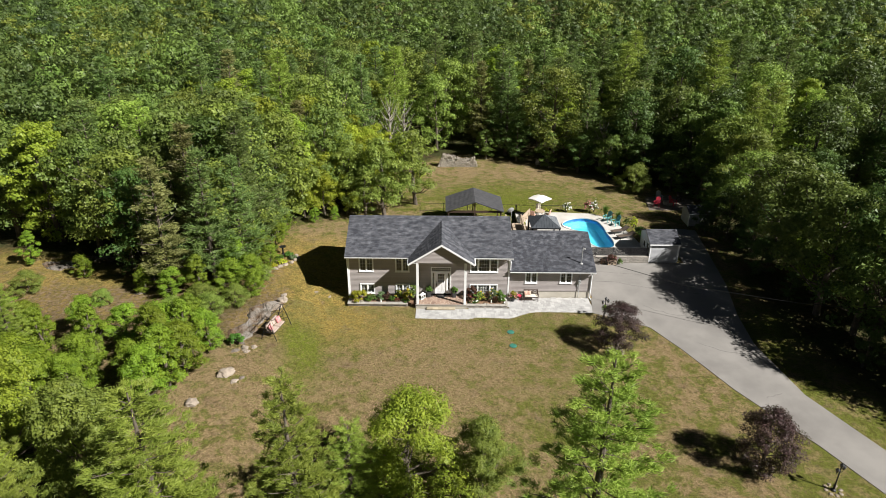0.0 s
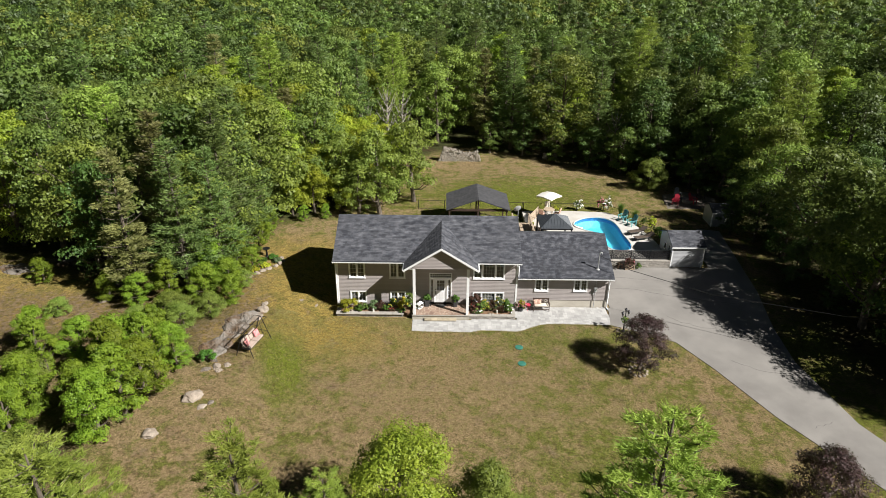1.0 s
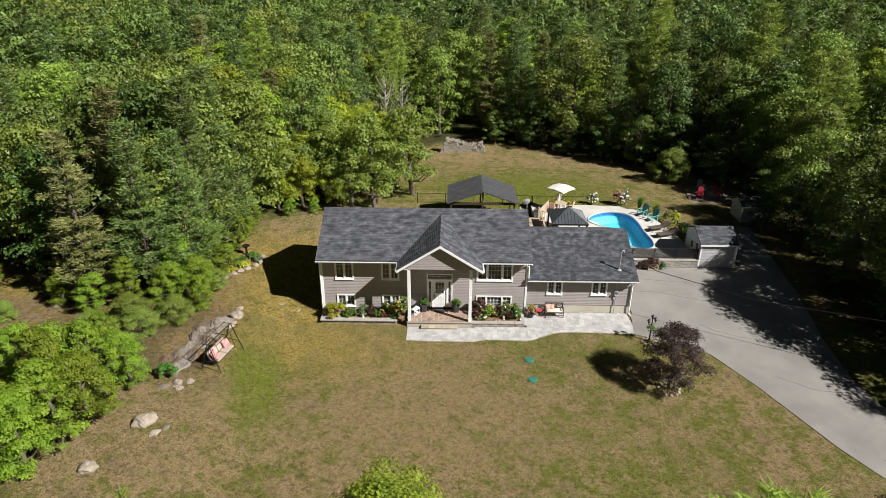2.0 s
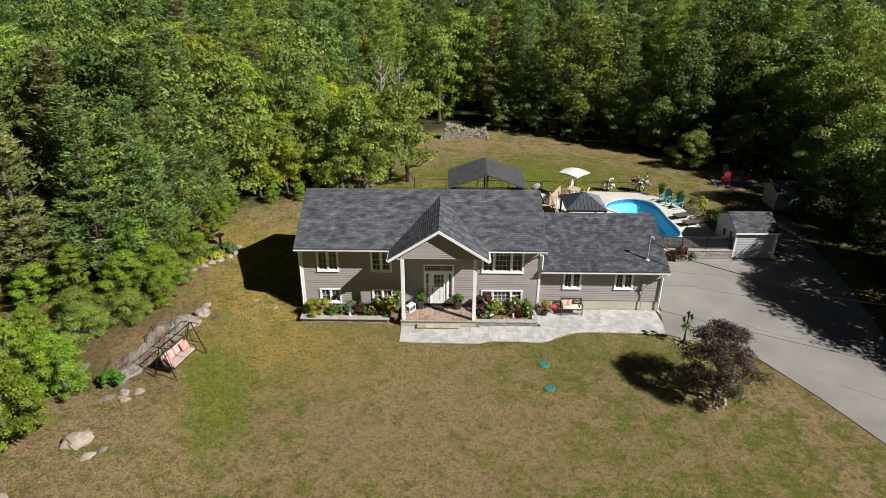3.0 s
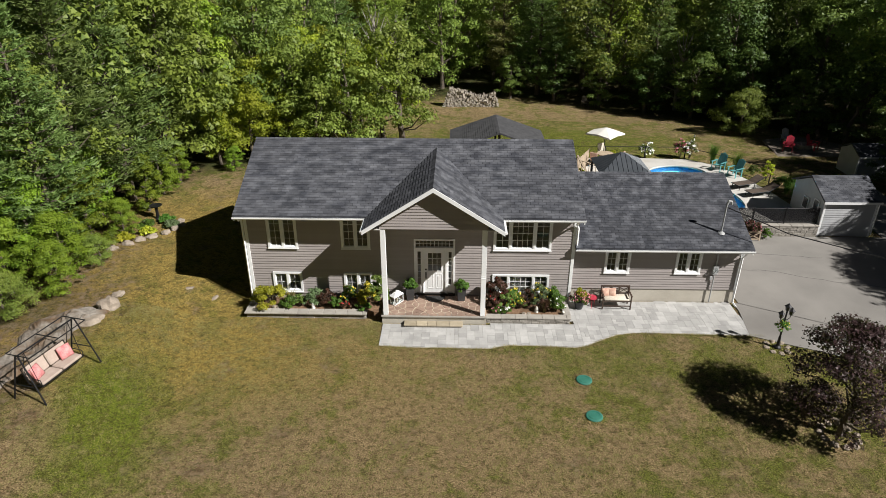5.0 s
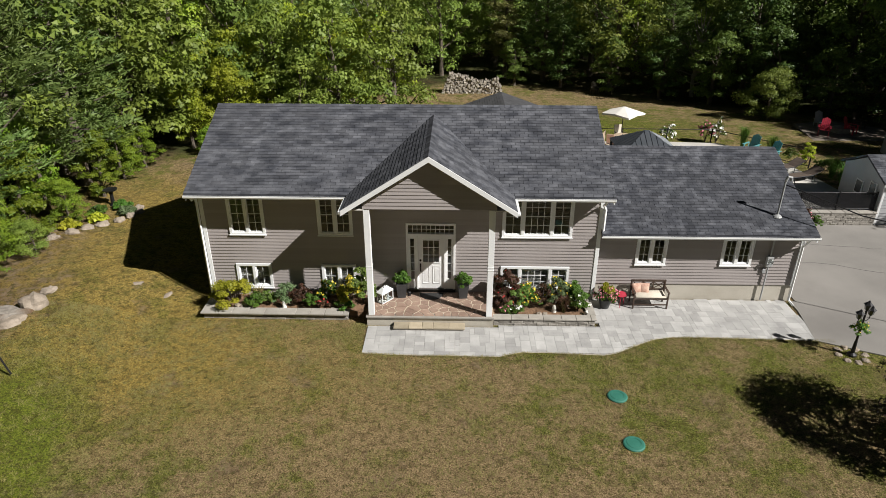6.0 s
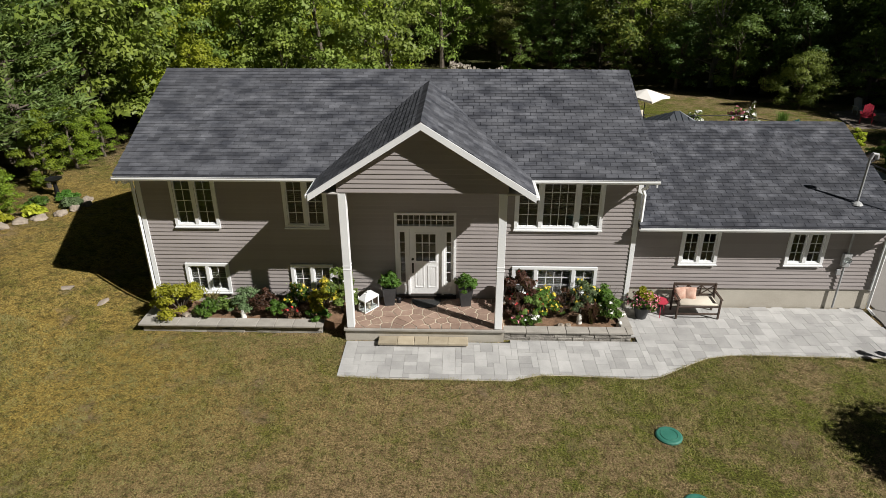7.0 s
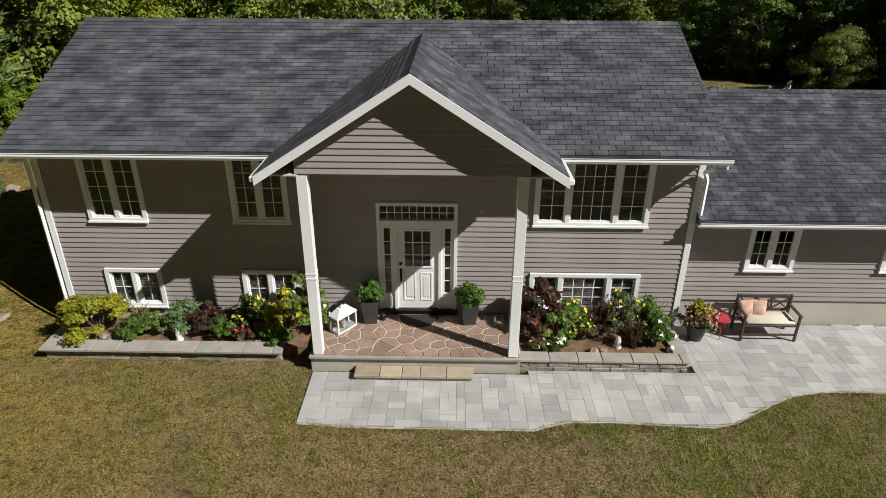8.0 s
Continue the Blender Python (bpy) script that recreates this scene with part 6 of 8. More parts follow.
def boulder(name, label, x, y, z, a, b, c, material, seed, rz=0.0):
    bm = bmesh.new()
    bmesh.ops.create_icosphere(bm, subdivisions=3, radius=1.0)
    o = Vector((seed * 3.7, seed * 1.3, 0))
    for v in bm.verts:
        p = v.co.copy()
        k = 1 + 0.38 * noise.noise(p * 1.3 + o) + 0.2 * noise.noise(p * 3.1 + o) + 0.07 * noise.noise(p * 7.0 + o)
        p.z = max(p.z, -0.55)
        v.co = Vector((p.x * a * k, p.y * b * k, p.z * c * k))
    ob = part(name, bm, material)
    ob.matrix_basis = pose(x, y, z + c * 0.3, 0, 0, rz)
    return tagged(ob, label, "rock")


beds()


# ---- porch furniture ----
def planter(x, y, seed):
    t = thing("planter", "tall tapered dark grey planter with a green fern", "planter", (x, y, 0.408), 8)
    bm = bmesh.new()
    for (r0, r1, z0, z1) in ((0.13, 0.19, 0, 0.55),):
        lo = [bm.verts.new((sx * r0, sy * r0, z0)) for sx, sy in ((-1, -1), (1, -1), (1, 1), (-1, 1))]
        hi = [bm.verts.new((sx * r1, sy * r1, z1)) for sx, sy in ((-1, -1), (1, -1), (1, 1), (-1, 1))]
        inn = [bm.verts.new((sx * (r1 - 0.025), sy * (r1 - 0.025), z1)) for sx, sy in ((-1, -1), (1, -1), (1, 1), (-1, 1))]
        bot = [bm.verts.new((sx * (r1 - 0.03), sy * (r1 - 0.03), z1 - 0.06)) for sx, sy in ((-1, -1), (1, -1), (1, 1), (-1, 1))]
        bm.faces.new(list(reversed(lo)))
        for k in range(4):
            j = (k + 1) % 4
            bm.faces.new((lo[k], lo[j], hi[j], hi[k]))
            bm.faces.new((hi[k], hi[j], inn[j], inn[k]))
            bm.faces.new((inn[k], inn[j], bot[j], bot[k]))
        bm.faces.new(bot)
    part("pot", bm, BLACKPOT, t)
    tuft("fern", "", 0, 0, 0.5, 0.34, 0.42, 900, FERN, 0.09, seed, parent=t, low=0.0)


planter(-0.98, -0.36, 1)
planter(1.14, -0.36, 2)


def lantern_box():
    t = thing("lantern", "large white wooden lantern on the porch", "lantern", (-1.52, -0.66, 0.408), 52)
    w, h = 0.12, 0.34
    bm = bmesh.new()
    for sx in (-1, 1):
        for sy in (-1, 1):
            box(bm, sx * w * 2.1 - 0.015, sx * w * 2.1 + 0.015, sy * w - 0.015, sy * w + 0.015, 0.03, h, 0.002)
    box(bm, -w * 2.25, w * 2.25, -w * 1.1, w * 1.1, 0, 0.03)
    box(bm, -w * 2.25, w * 2.25, -w * 1.1, w * 1.1, h, h + 0.03)
    part("frame", bm, WHITE, t)
    bm = bmesh.new()
    for z, kx, ky in ((h + 0.03, 2.3, 1.2), (h + 0.17, 1.1, 0.45)):
        box(bm, -w * kx, w * kx, -w * ky, w * ky, z, z + 0.012)
    bm.verts.ensure_lookup_table()
    lowq, highq = sorted((v for v in bm.verts[:8]), key=lambda v: v.co.z)[4:], sorted((v for v in bm.verts[8:16]), key=lambda v: v.co.z)[:4]
    bmesh.ops.convex_hull(bm, input=lowq + highq)
    box(bm, -w * 0.5, w * 0.5, -w * 0.3, w * 0.3, h + 0.182, h + 0.22, 0.004)
    part("roof", bm, WHITE, t)
    bm = bmesh.new()
    tube(bm, [(0.06 * math.cos(a), 0, h + 0.26 + 0.05 * math.sin(a)) for a in np.linspace(0, 6.28, 12)], 0.006, 6)
    part("ring", bm, DARKMETAL, t)
    bm = bmesh.new()
    for q in ((-w * 2.08, w * 2.08, -w, -w + 0.004), (-w * 2.08, w * 2.08, w - 0.004, w)):
        box(bm, q[0], q[1], q[2], q[3], 0.03, h)
    part("glass", bm, GLASS_M, t)
    part("candle", lathe(bmesh.new(), [(0.05, 0.03), (0.05, 0.2), (0.0, 0.2)], 14), CREAM, t)


lantern_box()
t = thing("watering_can", "small dark metal watering can by the door", "watering can", (-0.72, -0.3, 0.408))
part("can", lathe(bmesh.new(), [(0.06, 0), (0.065, 0.13), (0.05, 0.15)], 14), DARKMETAL, t)
part("spout", tube(bmesh.new(), [(0.055, 0, 0.04), (0.13, 0, 0.12), (0.16, 0, 0.17)], 0.012, 8), DARKMETAL, t)


def bench():
    t = thing("garden_bench", "dark wooden garden bench with a cream seat cushion", "bench", (7.62, -0.12, ground_z(7.6, -0.1) + 0.034), 0)
    L = 0.58
    for sx in (-1, 1):
        part("leg", boxed(sx * L - 0.025, sx * L + 0.025, -0.28, -0.23, 0, 0.62, 0.005), DARKWOOD, t)
        part("leg", boxed(sx * L - 0.025, sx * L + 0.025, 0.22, 0.27, 0, 0.88, 0.005), DARKWOOD, t)
        part("arm", boxed(sx * L - 0.035, sx * L + 0.035, -0.31, 0.23, 0.62, 0.65, 0.006), DARKWOOD, t)
    part("seat", boxed(-L + 0.03, L - 0.03, -0.27, 0.22, 0.36, 0.41, 0.006), DARKWOOD, t)
    part("top_rail", boxed(-L + 0.03, L - 0.03, 0.225, 0.265, 0.80, 0.88, 0.005), DARKWOOD, t)
    part("lower_rail", boxed(-L + 0.03, L - 0.03, 0.225, 0.265, 0.48, 0.53), DARKWOOD, t)
    for xc in (-0.36, 0.0, 0.36):
        for s in (-1, 1):
            part("cross_slat", boxed(-0.2, 0.2, 0.235 + 0.003 * s, 0.252 + 0.003 * s, -0.014, 0.014, 0, Matrix.Translation((xc, 0, 0.665)) @ pose(0, 0, 0, 0, s * 36, 0)), DARKWOOD, t)
        part("back_post", boxed(xc + 0.165, xc + 0.195, 0.23, 0.26, 0.53, 0.80), DARKWOOD, t)
    for q in ((-0.3, -0.26), ):
        part("stretcher", boxed(-L, L, -0.265, -0.235, 0.14, 0.18), DARKWOOD, t)
    bm = boxed(-L + 0.05, L - 0.05, -0.27, 0.2, 0.41, 0.49, 0.03)
    part("cushion", bm, CREAM, t, "cream seat cushion", True)
    for xc, yy, rz, m in ((-0.42, 0.1, 12, PATTERN), (-0.18, 0.11, -8, PATTERN)):
        bm = bmesh.new()
        bmesh.ops.create_cube(bm, size=1.0)
        bmesh.ops.subdivide_edges(bm, edges=bm.edges[:], cuts=5, use_grid_fill=True)
        for v in bm.verts:
            u, w = v.co.x * 2, v.co.z * 2
            v.co = Vector((v.co.x * 0.36, v.co.y * 0.15 * (1 - 0.75 * max(abs(u), abs(w)) ** 2.5), v.co.z * 0.36))
        c = part("pillow", bm, m, None, "", True)
        c.matrix_basis = pose(7.62 + xc, -0.12 + yy, 0.034 + 0.66 - 0.05, -18, 0, rz)
        tagged(c, "patterned pink-brown throw pillow on the bench", "pillow")
    t2 = thing("side_table", "small round red metal side table", "side table", (6.62, -0.16, ground_z(6.6, -0.1) + 0.034))
    part("tabletop", lathe(bmesh.new(), [(0.2, 0.43), (0.22, 0.44), (0.22, 0.46), (0.19, 0.45), (0.0, 0.447)], 24), REDPAINT, t2)
    for k in range(3):
        a = k * 2.094 + 0.4
        part("leg", tube(bmesh.new(), [(0.1 * math.cos(a), 0.1 * math.sin(a), 0.44), (0.2 * math.cos(a), 0.2 * math.sin(a), 0.0)], 0.01, 6), REDPAINT, t2)
    t3 = thing("flower_pot", "dark pot of pink flowers and yellow-green foliage", "flower pot", (6.08, -0.3, ground_z(6, -0.3) + 0.034))
    part("pot", lathe(bmesh.new(), [(0.15, 0), (0.22, 0.32), (0.235, 0.34), (0.235, 0.37), (0.2, 0.36), (0.0, 0.33)], 20), BLACKPOT, t3)
    tuft("blossom", "", 0, 0, 0.33, 0.42, 0.4, 900, FERN, 0.08, 91, petals=PETALPINK, npetal=420, psize=0.06, parent=t3, low=-0.1)
    tuft("foliage", "", 0.05, 0.05, 0.42, 0.24, 0.5, 350, YELLOWGREEN, 0.14, 92, parent=t3)


bench()


# ---- drive ----
DRIVE = [(12.72, GY - 0.05), (12.72, -0.4), (12.42, -2.2), (13.6, -2.75), (15.0, -3.35), (16.5, -4.35), (18.0, -7.4), (19.9, -12.1), (22.8, -17.5), (24.4, -21.2), (27.6, -28.5), (33.0, -41.0), (40.0, -60.0),
         (46.0, -60.0), (38.0, -41.0), (31.2, -27.0), (26.6, -18.0), (24.4, -12.6), (23.7, -6.6), (24.2, -2.4), (25.4, 3.0), (26.2, 9.0), (27.0, 15.0), (25.0, 15.5), (23.2, 11.0), (23.05, 7.1), (12.95, 7.1), (12.95, GY)]


def drive():
    bm = bmesh.new()
    vs = [bm.verts.new((x, y, 0)) for x, y in DRIVE]
    n = len(vs)
    bmesh.ops.triangle_fill(bm, edges=[bm.edges.new((vs[k], vs[(k + 1) % n])) for k in range(n)], use_beauty=True)
    for v in bm.verts:
        v.co.z = ground_z(v.co.x, v.co.y) + 0.035
    bmesh.ops.recalc_face_normals(bm, faces=bm.faces[:])
    for f in bm.faces:
        if f.normal.z < 0:
            f.normal_flip()
    low = [bm.verts.new((v.co.x, v.co.y, v.co.z - 0.2)) for v in vs]
    for k in range(n):
        bm.faces.new((vs[k], low[k], low[(k + 1) % n], vs[(k + 1) % n]))
    d = tagged(part("driveway", bm, ASPHALT), "worn pale grey asphalt driveway with hairline cracks", "driveway", kind="structure")
    # sealed cracks
    rng = np.random.default_rng(4)
    for pts in ([(13.2, 3.4), (15.5, 3.2), (18.0, 2.3), (20.5, 1.6), (23.3, 1.0)], [(13.5, 5.4), (16.5, 4.9), (19.0, 4.6)], [(17.0, -1.0), (18.5, -2.2), (20.3, -2.6)], [(19.5, -6.5), (21.0, -7.6), (22.8, -8.0)], [(21.6, -13.0), (23.2, -12.4)]):
        path = []
        for (ax, ay), (bx, by) in zip(pts, pts[1:]):
            for t in np.linspace(0, 1, 7)[:-1]:
                x, y = ax + (bx - ax) * t + rng.normal() * 0.05, ay + (by - ay) * t + rng.normal() * 0.05
                path.append((x, y, ground_z(x, y) + 0.026))
        part("crack_seal", tube(bmesh.new(), path, 0.014, 5), RUBBER, d)


drive()

# ---- pool yard ----
DECKC = surface("pale_pool_concrete", (0.44, 0.425, 0.40), (0.58, 0.565, 0.535), 0.8, 30, 0.85, 0.2, stain=(0.45, 0.42, 0.37))
LINER = surface("pool_liner", (0.015, 0.13, 0.36), (0.03, 0.19, 0.46), 2, 12, 0.5, 0.05)
LINERLIGHT = surface("pool_floor", (0.05, 0.38, 0.52), (0.09, 0.47, 0.60), 2, 10, 0.5, 0.05)
METALROOF = surface("charcoal_metal_roof", (0.06, 0.07, 0.082), (0.095, 0.105, 0.12), 2, 30, 0.42, 0.05, metal=0.3)
DARKROOF = surface("dark_pavilion_shingle", (0.035, 0.036, 0.04), (0.075, 0.076, 0.082), 2.5, 70, 0.9, 0.4)
CANVAS = surface("white_canvas", (0.66, 0.64, 0.60), (0.78, 0.76, 0.72), 2, 60, 0.95, 0.1)
CEDAR = surface("weathered_cedar", (0.28, 0.215, 0.15), (0.50, 0.41, 0.31), 3, 30, 0.8, 0.4)
TURQ = surface("turquoise_plastic", (0.07, 0.26, 0.28), (0.12, 0.36, 0.37), 3, 30, 0.5, 0.05)
LOUNGE = surface("brown_mesh_fabric", (0.06, 0.045, 0.035), (0.12, 0.09, 0.07), 4, 60, 0.9, 0.2)
GREYSIDE = surface("pale_grey_siding", (0.34, 0.35, 0.37), (0.44, 0.45, 0.47), 1.5, 40, 0.6, 0.1)
# bark of the logs; also the shade colour of the back-lawn chairs
LOGBARK_CHAIRSHADE = surface("grey_log_bark_and_chair_shade", (0.10, 0.085, 0.07), (0.30, 0.26, 0.22), 6, 30, 0.95, 0.6)
LOGEND = surface("pale_log_end", (0.34, 0.31, 0.27), (0.58, 0.53, 0.46), 8, 40, 0.9, 0.3, vary="object", spread=0.25)
WATER, wnn, wnl, wnp = mat_base("pool_water")
wnp.inputs["Base Color"].default_value = (0.75, 0.95, 0.98, 1)
wnp.inputs["Roughness"].default_value = 0.03
wnp.inputs["Transmission Weight"].default_value = 1.0
wnp.inputs["IOR"].default_value = 1.33
add_bump(wnn, wnl, wnp, noise_node(wnn, wnl, 3.0, 3.0), 0.15, 0.03)

DZ = 0.42
POOL_CTRL = [(12.9, 14.9), (13.1, 16.0), (14.2, 16.95), (15.6, 17.2), (16.7, 16.5), (17.1, 15.0), (17.15, 13.0), (17.3, 11.0), (16.9, 9.7), (15.6, 9.6), (14.9, 10.6), (15.0, 12.0), (14.6, 13.3), (13.7, 14.0)]


def rounded(ctrl, per=5):
    out = []
    n = len(ctrl)
    for i in range(n):
        p0, p1, p2, p3 = (np.array(ctrl[(i + k - 1) % n]) for k in range(4))
        for s in range(per):
            t = s / per
            q = 0.5 * (2 * p1 + (p2 - p0) * t + (2 * p0 - 5 * p1 + 4 * p2 - p3) * t * t + (3 * p1 - p0 - 3 * p2 + p3) * t ** 3)
            out.append((float(q[0]), float(q[1])))
    return out


def pool_yard():
    ring = rounded(POOL_CTRL)
    outer = [(8.2, 7.62), (19.6, 7.62), (19.9, 10.0), (19.6, 12.6), (19.0, 15.0), (18.3, 17.2), (16.8, 18.6), (13.0, 18.9), (8.2, 18.7)]
    n = len(ring)
    bm = bmesh.new()
    # deck between pool edge and outer edge
    a = [bm.verts.new((x, y, DZ)) for x, y in reversed(ring)]
    b = [bm.verts.new((x, y, DZ)) for x, y in outer]
    ea = [bm.edges.new((a[k], a[(k + 1) % n])) for k in range(n)]
    eb = [bm.edges.new((b[k], b[(k + 1) % len(b)])) for k in range(len(b))]
    bmesh.ops.triangle_fill(bm, edges=ea + eb, use_beauty=True)
    drop = [bm.verts.new((x, y, -0.3)) for x, y in outer]
    for k in range(len(b)):
        bm.faces.new((b[k], drop[k], drop[(k + 1) % len(b)], b[(k + 1) % len(b)]))
    bmesh.ops.recalc_face_normals(bm, faces=bm.faces[:])
    for f in bm.faces:
        if abs(f.normal.z) > 0.9 and f.normal.z < 0:
            f.normal_flip()
    deck = tagged(part("pool_deck", bm, DECKC), "pale concrete deck round the swimming pool", "pool deck", kind="structure")
    bm = bmesh.new()
    tube(bm, [(x, y, DZ + 0.01) for x, y in ring + ring[:1]], 0.07, 6)
    part("coping", bm, DECKC, deck)
    pool = thing("swimming_pool", "freeform swimming pool with clear turquoise water", "swimming pool")
    cx, cy = np.mean([p[0] for p in ring]), np.mean([p[1] for p in ring])
    bm = bmesh.new()
    top = [bm.verts.new((x, y, DZ)) for x, y in ring]
    mid = [bm.verts.new((x, y, DZ - 0.75)) for x, y in ring]
    for k in range(n):
        bm.faces.new((top[k], top[(k + 1) % n], mid[(k + 1) % n], mid[k]))
    part("pool_wall", bm, LINER, pool)
    bm = bmesh.new()
    mid = [bm.verts.new((x, y, DZ - 0.75)) for x, y in ring]
    low = [bm.verts.new((x + (cx - x) * 0.32, y + (cy - y) * 0.32, DZ - 1.3)) for x, y in ring]
    for k in range(n):
        bm.faces.new((mid[k], mid[(k + 1) % n], low[(k + 1) % n], low[k]))
    bm.faces.new(low)
    bmesh.ops.recalc_face_normals(bm, faces=bm.faces[:])
    part("pool_floor", bm, LINERLIGHT, pool)
    bm = bmesh.new()
    bm.faces.new([bm.verts.new((x, y, DZ - 0.14)) for x, y in reversed(ring)])
    w = part("water_surface", bm, WATER, pool)
    w.visible_shadow = False
    # white entry steps at the far end
    bm = bmesh.new()
    for k in range(3):
        box(bm, 12.5 + k * 0.1, 13.15 + k * 0.32, 14.2 + k * 0.1, 15.7 - k * 0.1, DZ - 0.75, DZ - 0.2 - k * 0.18, 0.04)
    part("pool_steps", bm, WHITE, pool)
    # retaining wall
    rng = np.random.default_rng(17)
    wall = tagged(part("retaining_wall", boxed(12.95, 19.65, 7.32, 7.62, -0.1, 0.56), BLOCK), "low retaining wall of small split grey stones", "retaining wall", kind="structure")
    block_wall(wall, 12.95, 19.65, 7.16, 0.0, 5, rng, 0.32, 0.115, 0.17)
    caps(wall, 12.9, 19.68, 7.12, 7.62, 0.577, rng, 0.6)


pool_yard()


def fence(p0, p1, h=0.95, base=DZ, posts=1.6, mesh_panel=True, label="black metal pool fence on the retaining wall"):
    a, b = Vector((*p0, base)), Vector((*p1, base))
    L = (b - a).length
    t = thing("fence", label, "fence")
    n = max(1, round(L / posts))
    d = (b - a) / n
    for k in range(n + 1):
        p = a + d * k
        part("post", boxed(p.x - 0.03, p.x + 0.03, p.y - 0.03, p.y + 0.03, base - 0.05, base + h + 0.05, 0.006), DARKMETAL, t)
    for z in (0.1, h):
        part("rail", tube(bmesh.new(), [a + Vector((0, 0, z)), b + Vector((0, 0, z))], 0.02, 6), DARKMETAL, t)
    if mesh_panel:
        # woven black netting between the rails, one sheet of crossing wires
        bm = bmesh.new()
        u = (b - a).normalized()
        side = Vector((-u.y, u.x, 0)) * 0.004
        step, lean = 0.034, h - 0.1
        for sgn in (-1, 1):
            for k in range(int((L + lean) / step)):
                s0 = k * step - (lean if sgn > 0 else 0)
                lo, hi = (s0, s0 + lean) if sgn > 0 else (s0, s0 - lean)
                ts = sorted(((0 - lo) / (hi - lo), (L - lo) / (hi - lo)))
                t0, t1 = max(0.0, ts[0]), min(1.0, ts[1])
                if t1 - t0 < 0.02:
                    continue
                p, q = (a + u * (lo + (hi - lo) * t) + Vector((0, 0, 0.1 + lean * t)) for t in (t0, t1))
                w = Vector((0, 0, 0.011))
                off = side * sgn
                bm.faces.new([bm.verts.new(r) for r in (p + off - w, q + off - w, q + off + w, p + off + w)])
        part("netting", bm, DARKMETAL, t, "black woven wire netting")["kind"] = "stuff"


fence((13.0, 7.4), (19.6, 7.4), 0.85, 0.63)
fence((8.4, 19.3), (16.6, 19.2), 1.0, 0.1, 2.4, False, "thin black rail fence behind the pool")
fence((16.6, 19.2), (20.6, 15.0), 1.0, 0.1, 2.4, False, "thin black rail fence behind the pool")
fence((-2.4, 20.0), (8.3, 19.6), 1.0, 0.0, 2.6, False, "thin black rail fence across the back lawn")


def gable_roof_shed(name, label, x0, x1, y0, y1, wall_h, rise, over, wall_m, roof_m, z=0.0, along_x=True):
    """A small building with a pitched roof, its ridge along x."""
    t = thing(name, label, "shed")
    part("wall", boxed(x0, x1, y0, y0 + 0.1, z - 0.1, z + wall_h), wall_m, t)
    part("wall", boxed(x0, x1, y1 - 0.1, y1, z - 0.1, z + wall_h), wall_m, t)
    ym = (y0 + y1) / 2
    for xa in (x0, x1 - 0.1):
        bm = bmesh.new()
        pr = [(y0 + 0.1, z - 0.1), (y1 - 0.1, z - 0.1), (y1 - 0.1, z + wall_h), (ym, z + wall_h + rise * 0.93), (y0 + 0.1, z + wall_h)]
        a = [bm.verts.new((xa, y, zz)) for y, zz in pr]
        b = [bm.verts.new((xa + 0.1, y, zz)) for y, zz in pr]
        bm.faces.new(a)
        bm.faces.new(list(reversed(b)))
        for k in range(5):
            bm.faces.new((a[k], a[(k + 1) % 5], b[(k + 1) % 5], b[k]))
        bmesh.ops.recalc_face_normals(bm, faces=bm.faces[:])
        part("gable_wall", bm, wall_m, t)
    s = rise / (ym - y0)
    ze, zr = z + wall_h - over * s + 0.07, z + wall_h + rise + 0.07
    roof_o = part("roof", slab(slab(bmesh.new(), [(x0 - over, y0 - over, ze), (x1 + over, y0 - over, ze), (x1 + over, ym, zr), (x0 - over, ym, zr)], 0.07),
                               [(x0 - over, y1 + over, ze), (x0 - over, ym, zr), (x1 + over, ym, zr), (x1 + over, y1 + over, ze)], 0.07), roof_m, t)
    shingle_field(roof_o, pose(x0 - over, y0 - over, ze, math.degrees(math.atan(s)), 0, 0), x1 - x0 + 2 * over, math.hypot(ym - y0 + over, zr - ze), lambda u, v: True, 0, 9)
    part("fascia", boxed(x0 - over, x1 + over, y0 - over - 0.03, y0 - over - 0.003, ze - 0.13, ze - 0.01), WHITE, t)
    for xa in (x0, x1):
        part("corner_board", boxed(xa - 0.05, xa + 0.05, y0 - 0.025, y0 + 0.04, z, z + wall_h - 0.1), WHITE, t)
    # laps on the front
    zz = z + 0.06
    while zz < z + wall_h - 0.16:
        o = part_mesh("siding_board", SHED_BOARD.setdefault(round(x1 - x0, 2), shed_board(x1 - x0 - 0.1)), t)
        o.matrix_basis = pose(x0 + 0.05, y0, zz)
        zz += 0.127
    return t


SHED_BOARD = {}


def shed_board(length):
    me = board_mesh(length, 0.127)
    me.materials.clear()
    me.materials.append(GREYSIDE)
    return me


shed = gable_roof_shed("garden_shed", "pale grey sided shed with grey shingle roof and white trim", 19.75, 22.35, 7.25, 10.5, 1.98, 0.74, 0.16, GREYSIDE, SHINGLE)
for zc, yc, s in ((1.45, 8.0, 0.26), (1.2, 9.0, 0.28)):
    w = part("window", boxed(19.70, 19.74, yc - s, yc + s, zc - s * 1.2, zc + s * 1.2, 0.01), WHITE, shed, "white framed shed window")
    part("pane", boxed(19.69, 19.705, yc - s + 0.06, yc + s - 0.06, zc - s * 1.2 + 0.06, zc + s * 1.2 - 0.06), SOLAR, w)
part("downspout", tube(bmesh.new(), [(22.45, 7.1, 1.98), (22.42, 7.18, 1.8), (22.42, 7.18, 0.15)], 0.04, 4), WHITE, shed)
gable_roof_shed("garden_shed", "small pale grey shed in shade under the trees", 26.6, 28.8, 16.2, 18.4, 1.5, 0.5, 0.12, GREYSIDE, SHINGLE)


